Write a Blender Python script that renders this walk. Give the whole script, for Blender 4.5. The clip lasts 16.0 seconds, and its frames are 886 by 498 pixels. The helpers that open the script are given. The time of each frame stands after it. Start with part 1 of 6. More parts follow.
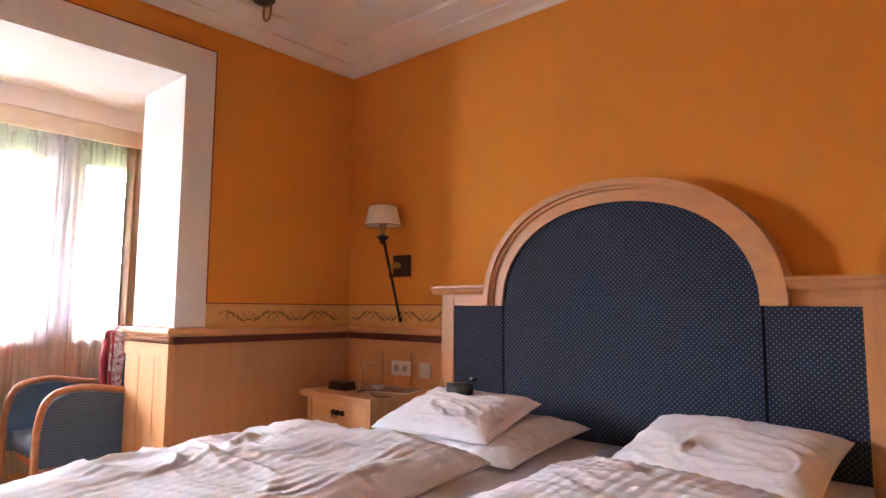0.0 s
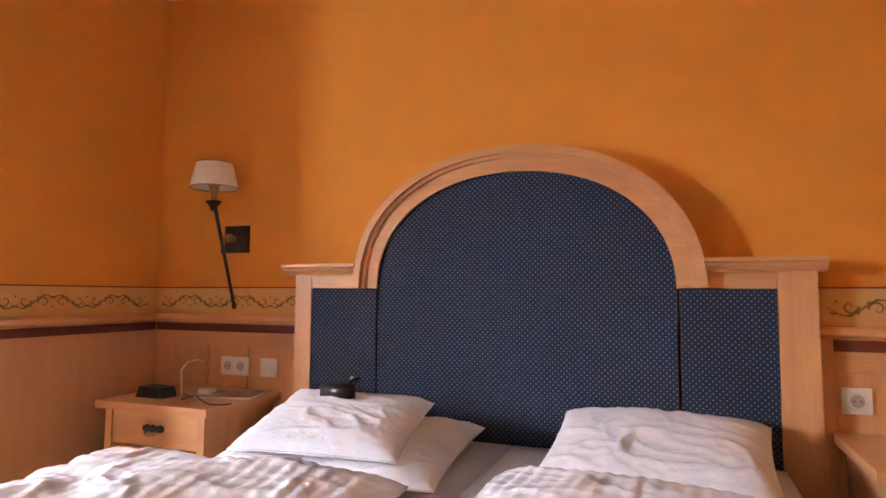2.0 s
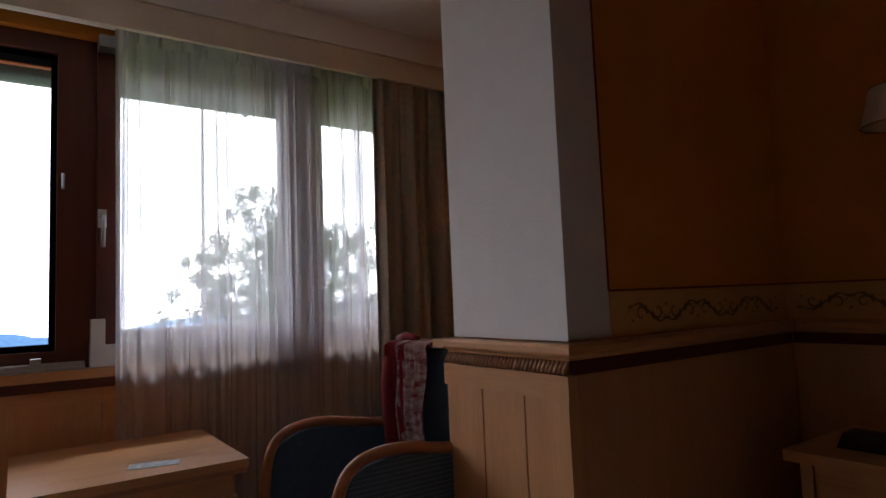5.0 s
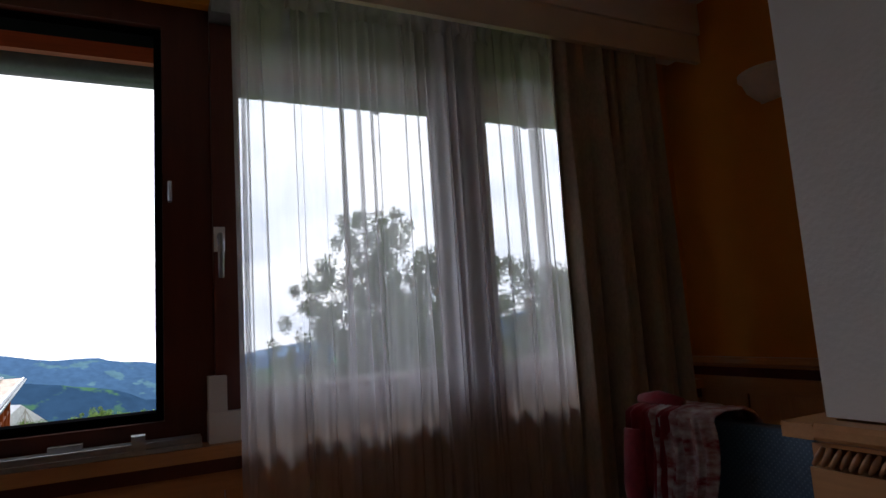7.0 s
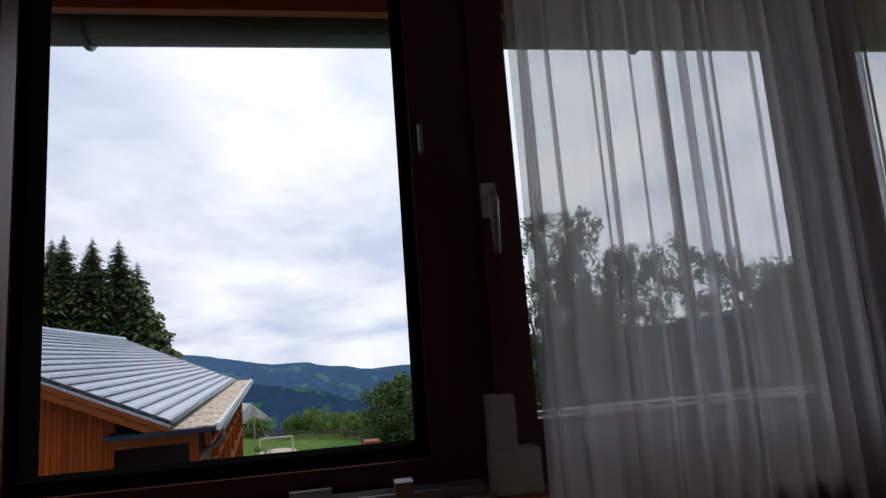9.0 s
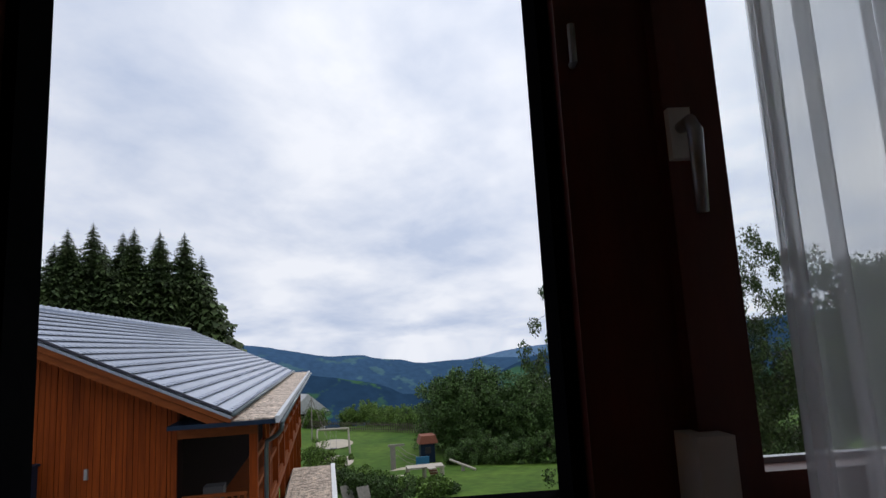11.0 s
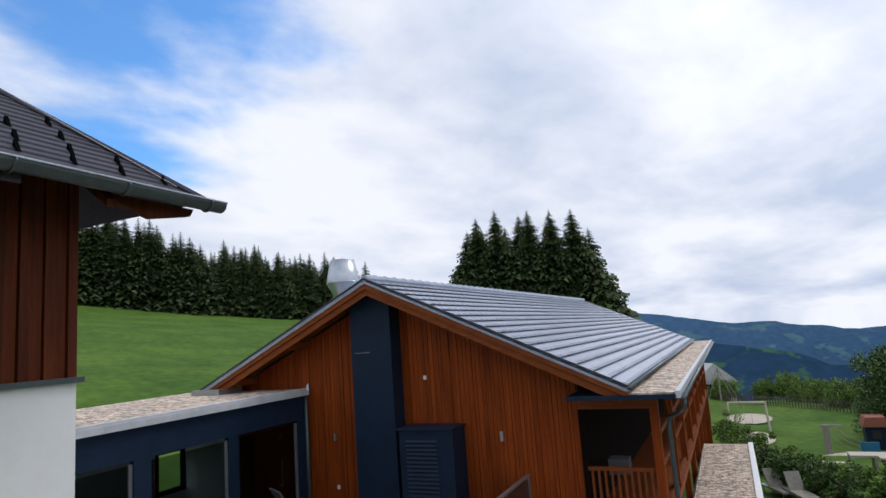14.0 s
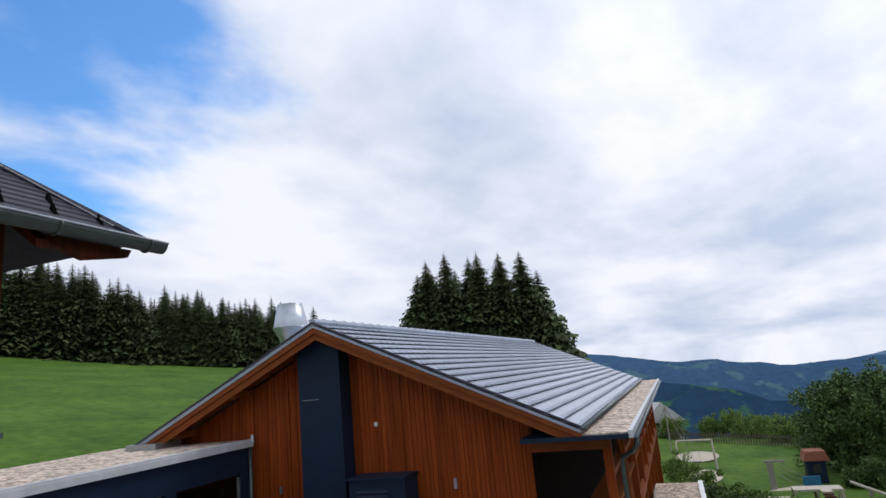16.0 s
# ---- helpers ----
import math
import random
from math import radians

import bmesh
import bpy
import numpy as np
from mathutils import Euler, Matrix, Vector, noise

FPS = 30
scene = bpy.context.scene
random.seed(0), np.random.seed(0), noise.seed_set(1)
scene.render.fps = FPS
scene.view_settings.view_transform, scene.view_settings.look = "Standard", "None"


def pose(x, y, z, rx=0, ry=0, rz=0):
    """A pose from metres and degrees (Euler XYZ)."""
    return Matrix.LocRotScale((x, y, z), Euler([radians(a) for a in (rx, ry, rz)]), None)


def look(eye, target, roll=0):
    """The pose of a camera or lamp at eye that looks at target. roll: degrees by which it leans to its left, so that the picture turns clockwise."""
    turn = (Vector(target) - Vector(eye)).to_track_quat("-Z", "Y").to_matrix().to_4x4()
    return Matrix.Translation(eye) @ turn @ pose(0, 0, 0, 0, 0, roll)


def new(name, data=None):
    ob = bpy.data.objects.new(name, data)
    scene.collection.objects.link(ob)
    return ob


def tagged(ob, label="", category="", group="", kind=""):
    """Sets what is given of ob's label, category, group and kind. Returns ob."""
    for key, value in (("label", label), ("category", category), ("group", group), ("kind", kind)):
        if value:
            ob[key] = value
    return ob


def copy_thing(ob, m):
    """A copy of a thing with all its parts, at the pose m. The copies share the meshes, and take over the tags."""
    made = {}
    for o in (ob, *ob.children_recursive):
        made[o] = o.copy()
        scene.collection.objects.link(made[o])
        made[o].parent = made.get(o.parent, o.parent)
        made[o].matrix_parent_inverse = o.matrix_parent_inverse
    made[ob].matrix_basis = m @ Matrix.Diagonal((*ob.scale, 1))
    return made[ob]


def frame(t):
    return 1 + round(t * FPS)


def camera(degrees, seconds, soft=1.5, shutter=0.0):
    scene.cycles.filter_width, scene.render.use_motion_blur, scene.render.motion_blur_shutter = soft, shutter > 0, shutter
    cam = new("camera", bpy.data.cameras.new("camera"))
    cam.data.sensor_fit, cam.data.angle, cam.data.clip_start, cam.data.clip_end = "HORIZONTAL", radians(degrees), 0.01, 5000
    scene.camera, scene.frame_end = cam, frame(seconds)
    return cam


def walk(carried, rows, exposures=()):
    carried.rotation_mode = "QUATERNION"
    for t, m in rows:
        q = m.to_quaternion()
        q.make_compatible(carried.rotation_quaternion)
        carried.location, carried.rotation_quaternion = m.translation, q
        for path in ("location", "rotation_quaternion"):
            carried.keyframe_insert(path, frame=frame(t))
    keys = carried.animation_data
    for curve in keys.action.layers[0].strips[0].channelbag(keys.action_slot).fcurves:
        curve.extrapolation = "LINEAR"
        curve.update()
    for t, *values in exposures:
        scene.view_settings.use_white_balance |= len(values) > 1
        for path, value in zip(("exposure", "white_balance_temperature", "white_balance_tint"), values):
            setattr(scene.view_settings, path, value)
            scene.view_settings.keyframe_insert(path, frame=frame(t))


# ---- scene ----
cam = camera(72, 16.0, soft=1.5)

# seconds, eye x, y, z, yaw, pitch, roll
PATH = [
    (0, 2.999, -2.509, 1.131, 41.33, 5.62, -0.37),
    (0.5, 2.862, -2.501, 1.151, 32.58, 6.00, 0.53),
    (1, 2.725, -2.440, 1.132, 29.07, 5.36, 0.61),
    (1.5, 2.579, -2.344, 1.158, 24.21, 4.69, 1.86),
    (2, 2.403, -2.324, 1.121, 20.98, 4.36, -0.30),
    (2.5, 2.192, -2.354, 1.139, 23.01, 3.78, 0.46),
    (3, 1.954, -2.385, 1.136, 30.26, 3.93, 0.29),
    (3.5, 1.772, -2.294, 1.128, 38.42, 4.45, 2.48),
    (4, 1.533, -2.281, 1.133, 44.15, 5.37, 1.91),
    (4.5, 1.297, -2.293, 1.149, 49.69, 5.95, 2.53),
    (4.7, 1.213, -2.271, 1.146, 52.32, 5.42, 2.44),
    (6.8, 0.296, -2.185, 1.225, 62.59, 5.78, 3.19),
    (7, 0.205, -2.162, 1.229, 64.26, 7.15, 3.77),
    (7.5, 0.072, -2.151, 1.232, 68.41, 5.84, 4.16),
    (8, -0.140, -2.238, 1.231, 70.79, 7.88, 2.65),
    (8.5, -0.295, -2.299, 1.242, 75.33, 8.31, 3.03),
    (9, -0.500, -2.277, 1.237, 81.15, 8.83, 4.13),
    (9.2, -0.587, -2.258, 1.232, 83.46, 9.46, 3.96),
    (11.3, -1.120, -2.395, 1.266, 87.40, 8.33, 2.58),
    (11.5, -1.270, -2.412, 1.268, 89.74, 7.88, 1.78),
    (12, -1.570, -2.425, 1.274, 95.52, 9.33, 2.55),
    (12.5, -1.680, -2.430, 1.296, 97.77, 11.72, 3.27),
    (13, -1.760, -2.440, 1.296, 105.68, 12.90, 3.64),
    (13.5, -1.830, -2.450, 1.300, 114.60, 9.67, 5.17),
    (14, -1.860, -2.455, 1.285, 121.90, 8.08, 4.15),
    (14.5, -1.865, -2.475, 1.275, 124.35, 8.06, 3.39),
    (15, -1.868, -2.500, 1.277, 126.23, 9.25, 2.51),
    (15.5, -1.880, -2.510, 1.262, 123.91, 9.97, 3.47),
    (16, -1.930, -2.530, 1.268, 117.32, 11.77, 5.43),
]
EXPOSURES = [(0, 5.78, 6450, 15), (1.0, 5.83, 6450, 15), (2.0, 6.02, 6450, 15), (2.5, 6.15, 6450, 15), (3.0, 6.15, 6450, 15), (3.5, 5.62, 6450, 15), (4.0, 5.08, 6450, 15), (4.5, 3.75, 6450, 15), (4.7, 2.9, 6450, 14),
             (6.8, 0.9, 6450, 12), (8.0, 0.65, 6450, 11), (8.5, 0.05, 6450, 10), (9.0, -0.22, 6450, 10), (11.3, -0.4, 6350, 10), (12.0, -0.34, 6350, 10), (12.5, -0.3, 6350, 10), (13.0, -0.62, 6350, 10), (13.5, -0.4, 6350, 10), (14.2, -0.28, 6350, 10), (16, -0.3, 6350, 10)]
walk(cam, [(t, pose(x, y, z, 90 + pitch, roll, yaw)) for t, x, y, z, yaw, pitch, roll in PATH], EXPOSURES)

# ---------------------------------------------------------------- sky and sun
SUN_YAW, SUN_UP = radians(62), radians(52)


def make_world():
    world = bpy.data.worlds.new("sky")
    scene.world = world
    world.use_nodes = True
    nt = world.node_tree
    nt.nodes.clear()
    n, l = nt.nodes.new, nt.links.new
    out, bg = n("ShaderNodeOutputWorld"), n("ShaderNodeBackground")
    sky = n("ShaderNodeTexSky")
    sky.sky_type, sky.sun_disc = "NISHITA", False
    sky.sun_elevation, sky.sun_rotation = SUN_UP, -SUN_YAW
    sky.air_density, sky.dust_density, sky.ozone_density = 1.0, 0.6, 1.5
    tint = n("ShaderNodeMix")
    tint.data_type, tint.blend_type = "RGBA", "MULTIPLY"
    tint.inputs[0].default_value = 1.0
    tint.inputs[7].default_value = (1.25, 2.0, 2.6, 1)
    l(sky.outputs[0], tint.inputs[6])
    co, sep = n("ShaderNodeTexCoord"), n("ShaderNodeSeparateXYZ")
    l(co.outputs["Generated"], sep.inputs[0])
    # clouds lie on a flat layer: direction divided by its height
    add, div = n("ShaderNodeMath"), n("ShaderNodeVectorMath")
    add.operation, add.inputs[1].default_value = "ADD", 0.22
    mx = n("ShaderNodeMath")
    mx.operation, mx.inputs[1].default_value = "MAXIMUM", 0.0
    l(sep.outputs[2], mx.inputs[0])
    l(mx.outputs[0], add.inputs[0])
    comb = n("ShaderNodeCombineXYZ")
    for i in range(3):
        l(add.outputs[0], comb.inputs[i])
    div.operation = "DIVIDE"
    l(co.outputs["Generated"], div.inputs[0])
    l(comb.outputs[0], div.inputs[1])
    mp = n("ShaderNodeMapping")
    mp.inputs["Location"].default_value = (0.35, 0.2, 0)
    mp.inputs["Rotation"].default_value = (0, 0, radians(35))
    mp.inputs["Scale"].default_value = (0.9, 1.15, 0.6)
    l(div.outputs[0], mp.inputs[0])
    big, fine, shade = n("ShaderNodeTexNoise"), n("ShaderNodeTexNoise"), n("ShaderNodeTexNoise")
    for node, sc, det, ro in ((big, 0.8, 6, 0.48), (fine, 2.6, 8, 0.56), (shade, 1.7, 8, 0.53)):
        l(mp.outputs[0], node.inputs["Vector"])
        node.inputs["Scale"].default_value, node.inputs["Detail"].default_value, node.inputs["Roughness"].default_value = sc, det, ro
        node.inputs["Distortion"].default_value = 0.12
    # open blue towards the side turned away from the sun
    dot = n("ShaderNodeVectorMath")
    dot.operation = "DOT_PRODUCT"
    gap = Vector((-math.sin(radians(147)), math.cos(radians(147)), 0.64)).normalized()
    dot.inputs[1].default_value = gap
    l(co.outputs["Generated"], dot.inputs[0])
    less = n("ShaderNodeMapRange")
    less.inputs["From Min"].default_value, less.inputs["From Max"].default_value = 0.88, 1.0
    less.inputs["To Min"].default_value, less.inputs["To Max"].default_value = 0.28, -0.20
    l(dot.outputs["Value"], less.inputs["Value"])
    s1 = n("ShaderNodeMath")
    s1.operation = "ADD"
    l(big.outputs["Fac"], s1.inputs[0])
    l(less.outputs[0], s1.inputs[1])
    s2 = n("ShaderNodeMath")
    s2.operation, s2.inputs[1].default_value, s2.inputs[2].default_value = "MULTIPLY_ADD", 0.25, -0.125
    l(fine.outputs["Fac"], s2.inputs[0])
    s3 = n("ShaderNodeMath")
    s3.operation = "ADD"
    l(s1.outputs[0], s3.inputs[0])
    l(s2.outputs[0], s3.inputs[1])
    cover = n("ShaderNodeMapRange")
    cover.interpolation_type = "SMOOTHSTEP"
    cover.inputs["From Min"].default_value, cover.inputs["From Max"].default_value = 0.41, 0.56
    l(s3.outputs[0], cover.inputs["Value"])
    ramp = n("ShaderNodeValToRGB")
    r = ramp.color_ramp
    r.elements[0].position, r.elements[0].color = 0.30, (6.7, 7.6, 9.6, 1)
    r.elements[1].position, r.elements[1].color = 0.62, (11.3, 11.5, 12.2, 1)
    l(shade.outputs["Fac"], ramp.inputs[0])
    near_sun, veil, lit = n("ShaderNodeVectorMath"), n("ShaderNodeMapRange"), n("ShaderNodeVectorMath")
    near_sun.operation, lit.operation = "DOT_PRODUCT", "SCALE"
    near_sun.inputs[1].default_value = (-math.sin(SUN_YAW) * math.cos(SUN_UP), math.cos(SUN_YAW) * math.cos(SUN_UP), math.sin(SUN_UP))
    l(co.outputs["Generated"], near_sun.inputs[0])
    veil.interpolation_type = "SMOOTHSTEP"
    veil.inputs["From Min"].default_value, veil.inputs["From Max"].default_value = 0.55, 1.0
    veil.inputs["To Min"].default_value, veil.inputs["To Max"].default_value = 1.0, 1.16
    l(near_sun.outputs["Value"], veil.inputs["Value"])
    l(ramp.outputs[0], lit.inputs[0])
    l(veil.outputs[0], lit.inputs["Scale"])
    mix = n("ShaderNodeMix")
    mix.data_type = "RGBA"
    l(cover.outputs[0], mix.inputs[0])
    l(tint.outputs[2], mix.inputs[6])
    l(lit.outputs[0], mix.inputs[7])
    l(mix.outputs[2], bg.inputs[0])
    bg.inputs[1].default_value = 0.1
    l(bg.outputs[0], out.inputs[0])


make_world()
sun = new("sun", bpy.data.lights.new("sun", "SUN"))
sun.data.energy, sun.data.angle, sun.data.color = 1.3, radians(12), (1.0, 0.95, 0.88)
sun.matrix_basis = look((0, 0, 0), (math.sin(SUN_YAW) * math.cos(SUN_UP), -math.cos(SUN_YAW) * math.cos(SUN_UP), -math.sin(SUN_UP)))
# area lamp added in the unseen side pane, standing in for sky light
sky_lamp = new("added_sky_lamp", bpy.data.lights.new("added_sky_lamp", "AREA"))
sky_lamp.data.shape, sky_lamp.data.size, sky_lamp.data.size_y = "RECTANGLE", 0.80, 1.18
sky_lamp.data.energy, sky_lamp.data.color = 2.2, (0.86, 0.92, 1.0)
sky_lamp.matrix_basis = look((-1.93, -3.46, 1.61), (0.0, -3.46, 1.61))

# ---------------------------------------------------------------- materials
def mat(name, color, rough=0.6, metal=0.0, color2=None, scale=8.0, stretch=(1, 1, 1), bump=0.0, bump_scale=60.0, fine=0.15, spec=0.5, sheen=0.0, vary=0.0):
    """Two tones mixed by stretched noise, a finer grain over them, and fine relief. vary: how far single pieces differ."""
    m = bpy.data.materials.new(name)
    m.use_nodes = True
    nt = m.node_tree
    n, l = nt.nodes.new, nt.links.new
    b = nt.nodes["Principled BSDF"]
    b.inputs["Roughness"].default_value, b.inputs["Metallic"].default_value = rough, metal
    b.inputs["Specular IOR Level"].default_value = spec
    if sheen:
        b.inputs["Sheen Weight"].default_value = sheen
    co, mp = n("ShaderNodeTexCoord"), n("ShaderNodeMapping")
    mp.inputs["Scale"].default_value = stretch
    l(co.outputs["Object"], mp.inputs[0])
    big, small = n("ShaderNodeTexNoise"), n("ShaderNodeTexNoise")
    for node, sc, det in ((big, scale, 4), (small, scale * 7, 3)):
        node.inputs["Scale"].default_value, node.inputs["Detail"].default_value = sc, det
        l(mp.outputs[0], node.inputs["Vector"])
    c2 = color2 or tuple(c * 0.8 for c in color)
    mix = n("ShaderNodeMix")
    mix.data_type = "RGBA"
    ramp = n("ShaderNodeMapRange")
    ramp.inputs["From Min"].default_value, ramp.inputs["From Max"].default_value = 0.3, 0.7
    l(big.outputs["Fac"], ramp.inputs["Value"])
    l(ramp.outputs[0], mix.inputs[0])
    mix.inputs[6].default_value, mix.inputs[7].default_value = (*color, 1), (*c2, 1)
    val = n("ShaderNodeHueSaturation")
    mr = n("ShaderNodeMapRange")
    mr.inputs["From Min"].default_value, mr.inputs["From Max"].default_value = 0.25, 0.75
    mr.inputs["To Min"].default_value, mr.inputs["To Max"].default_value = 1 - fine, 1 + fine
    l(small.outputs["Fac"], mr.inputs["Value"])
    if vary:
        info, mul = n("ShaderNodeObjectInfo"), n("ShaderNodeMath")
        ma = n("ShaderNodeMapRange")
        ma.inputs["To Min"].default_value, ma.inputs["To Max"].default_value = 1 - vary, 1 + vary
        l(info.outputs["Random"], ma.inputs["Value"])
        mul.operation = "MULTIPLY"
        l(mr.outputs[0], mul.inputs[0])
        l(ma.outputs[0], mul.inputs[1])
        l(mul.outputs[0], val.inputs["Value"])
    else:
        l(mr.outputs[0], val.inputs["Value"])
    l(mix.outputs[2], val.inputs["Color"])
    l(val.outputs[0], b.inputs["Base Color"])
    if bump:
        bn, bp = n("ShaderNodeTexNoise"), n("ShaderNodeBump")
        bn.inputs["Scale"].default_value, bn.inputs["Detail"].default_value = bump_scale, 4
        l(mp.outputs[0], bn.inputs["Vector"])
        bp.inputs["Strength"].default_value, bp.inputs["Distance"].default_value = bump, 0.01
        l(bn.outputs["Fac"], bp.inputs["Height"])
        l(bp.outputs[0], b.inputs["Normal"])
    return m


WALL = mat("apricot_wall_paint", (0.71, 0.275, 0.035), 0.75, color2=(0.73, 0.295, 0.042), scale=1.6, fine=0.03, bump=0.12, bump_scale=110, spec=0.25)
BORDER = mat("border_paper", (0.66, 0.36, 0.11), 0.7, color2=(0.70, 0.40, 0.14), scale=3, fine=0.05)
SCROLL = mat("scroll_print", (0.25, 0.155, 0.04), 0.7, scale=10)
RED_LINE = mat("dark_red_line", (0.22, 0.03, 0.015), 0.6)
PLASTER = mat("white_plaster", (0.80, 0.78, 0.77), 0.8, color2=(0.76, 0.74, 0.73), scale=2, fine=0.02, bump=0.15, bump_scale=90, spec=0.2)
CEILING = mat("ceiling_paint", (0.80, 0.76, 0.72), 0.85, color2=(0.78, 0.74, 0.70), scale=1.5, fine=0.02, bump=0.1, bump_scale=80, spec=0.2)
BEECH_V = mat("beech_upright_grain", (0.64, 0.335, 0.15), 0.38, color2=(0.57, 0.28, 0.12), scale=5, stretch=(4, 4, 0.35), fine=0.07, spec=0.45)
BEECH_H = mat("beech_level_grain", (0.64, 0.335, 0.15), 0.36, color2=(0.57, 0.28, 0.12), scale=5, stretch=(0.35, 4, 4), fine=0.07, spec=0.45)
BEECH_Y = mat("beech_cross_grain", (0.64, 0.335, 0.15), 0.36, color2=(0.57, 0.28, 0.12), scale=5, stretch=(4, 0.35, 4), fine=0.07, spec=0.45)
DARK_WOOD = mat("dark_red_inlay", (0.13, 0.025, 0.015), 0.4, scale=8, stretch=(0.4, 4, 4))
ROPE = mat("rope_moulding_wood", (0.48, 0.23, 0.11), 0.45)
CARPET = mat("carpet", (0.46, 0.39, 0.31), 0.95, scale=30, bump=0.5, bump_scale=400, fine=0.2)
LINEN = mat("white_linen", (0.74, 0.735, 0.775), 0.85, color2=(0.71, 0.70, 0.74), scale=6, fine=0.02, bump=0.25, bump_scale=45, spec=0.15, sheen=0.2)
BRASS = mat("aged_brass", (0.42, 0.26, 0.10), 0.38, 0.9, scale=20)
IRON = mat("bronzed_iron", (0.06, 0.04, 0.03), 0.5, 0.6, scale=30, bump=0.2)
SHADE = mat("cream_lamp_shade", (0.82, 0.76, 0.66), 0.85, scale=10, fine=0.03)
WHITE_PLASTIC = mat("white_plastic", (0.78, 0.76, 0.72), 0.35, scale=4, fine=0.01)
BLACK_PLASTIC = mat("black_plastic", (0.015, 0.015, 0.017), 0.35, scale=20)
# near-black painted for the shade inside pin holes and the hut window
OPENING_DARK = mat("painted_opening_dark", (0.02, 0.02, 0.02), 0.6)
RED_FRAME = mat("mahogany_window_paint", (0.125, 0.028, 0.016), 0.38, color2=(0.09, 0.02, 0.012), scale=5, stretch=(4, 4, 0.4), fine=0.1)
GASKET = mat("black_window_gasket", (0.006, 0.006, 0.007), 0.9, spec=0.0)
ALU = mat("grey_aluminium", (0.45, 0.46, 0.48), 0.38, 0.8, scale=30, fine=0.05)
ZINC = mat("grey_zinc_gutter", (0.105, 0.130, 0.138), 0.36, 0.5, scale=9, fine=0.1, bump=0.05)
DRAPE = mat("patterned_drape", (0.50, 0.37, 0.31), 0.85, color2=(0.36, 0.36, 0.28), scale=14, stretch=(1, 1, 0.5), fine=0.15, bump=0.2, bump_scale=200, sheen=0.2)
RED_CLOTH = mat("red_jacket_cloth", (0.27, 0.010, 0.024), 0.85, scale=12, bump=0.2, sheen=0.2)
PAPER = mat("printed_paper", (0.5, 0.45, 0.40), 0.6, color2=(0.30, 0.10, 0.07), scale=25, fine=0.2)
GREYBLUE = mat("leaflet_print", (0.25, 0.38, 0.48), 0.5, color2=(0.7, 0.7, 0.68), scale=40)
SKY_WOOD = mat("red_stained_beam", (0.30, 0.075, 0.035), 0.6, color2=(0.22, 0.05, 0.022), scale=4, stretch=(4, 0.3, 4), fine=0.12, bump=0.1)


def dotted_cloth(name, base, spot, pitch):
    """Woven upholstery: small pale dots in staggered rows."""
    m = mat(name, base, 0.85, scale=30, fine=0.18, bump=0.3, bump_scale=500, sheen=0.1, spec=0.2)
    nt = m.node_tree
    n, l = nt.nodes.new, nt.links.new
    b = nt.nodes["Principled BSDF"]
    src = b.inputs["Base Color"].links[0].from_socket
    co, sep = n("ShaderNodeTexCoord"), n("ShaderNodeSeparateXYZ")
    l(co.outputs["Object"], sep.inputs[0])
    waves = []
    for axis in (0, 2):
        k, w = n("ShaderNodeMath"), n("ShaderNodeMath")
        k.operation, k.inputs[1].default_value, w.operation = "MULTIPLY", math.tau / pitch, "COSINE"
        l(sep.outputs[axis], k.inputs[0])
        l(k.outputs[0], w.inputs[0])
        waves.append(w)
    p, g = n("ShaderNodeMath"), n("ShaderNodeMapRange")
    p.operation = "MULTIPLY"
    l(waves[0].outputs[0], p.inputs[0])
    l(waves[1].outputs[0], p.inputs[1])
    g.inputs["From Min"].default_value, g.inputs["From Max"].default_value = 0.50, 0.74
    l(p.outputs[0], g.inputs["Value"])
    mix = n("ShaderNodeMix")
    mix.data_type = "RGBA"
    l(g.outputs[0], mix.inputs[0])
    l(src, mix.inputs[6])
    mix.inputs[7].default_value = (*spot, 1)
    l(mix.outputs[2], b.inputs["Base Color"])
    return m


BLUE_CLOTH = dotted_cloth("blue_dotted_upholstery", (0.022, 0.030, 0.060), (0.125, 0.15, 0.18), 0.0205)
CHAIR_BLUE = dotted_cloth("blue_chair_upholstery", (0.085, 0.135, 0.205), (0.14, 0.20, 0.27), 0.014)


def sheer_cloth():
    m = bpy.data.materials.new("sheer_white_voile")
    m.use_nodes = True
    nt = m.node_tree
    nt.nodes.clear()
    n, l = nt.nodes.new, nt.links.new
    out, mixa, mixb = n("ShaderNodeOutputMaterial"), n("ShaderNodeMixShader"), n("ShaderNodeMixShader")
    tr, tl, df = n("ShaderNodeBsdfTransparent"), n("ShaderNodeBsdfTranslucent"), n("ShaderNodeBsdfDiffuse")
    tl.inputs[0].default_value = df.inputs[0].default_value = (0.84, 0.82, 0.84, 1)
    mixa.inputs[0].default_value = 0.35
    l(tl.outputs[0], mixa.inputs[1])
    l(df.outputs[0], mixa.inputs[2])
    # thread density wanders a little
    co, noise_tex, mr = n("ShaderNodeTexCoord"), n("ShaderNodeTexNoise"), n("ShaderNodeMapRange")
    noise_tex.inputs["Scale"].default_value = 6
    l(co.outputs["Object"], noise_tex.inputs["Vector"])
    mr.inputs["To Min"].default_value, mr.inputs["To Max"].default_value = 0.42, 0.55
    l(noise_tex.outputs["Fac"], mr.inputs["Value"])
    l(mr.outputs[0], mixb.inputs[0])
    l(tr.outputs[0], mixb.inputs[1])
    l(mixa.outputs[0], mixb.inputs[2])
    l(mixb.outputs[0], out.inputs[0])
    return m


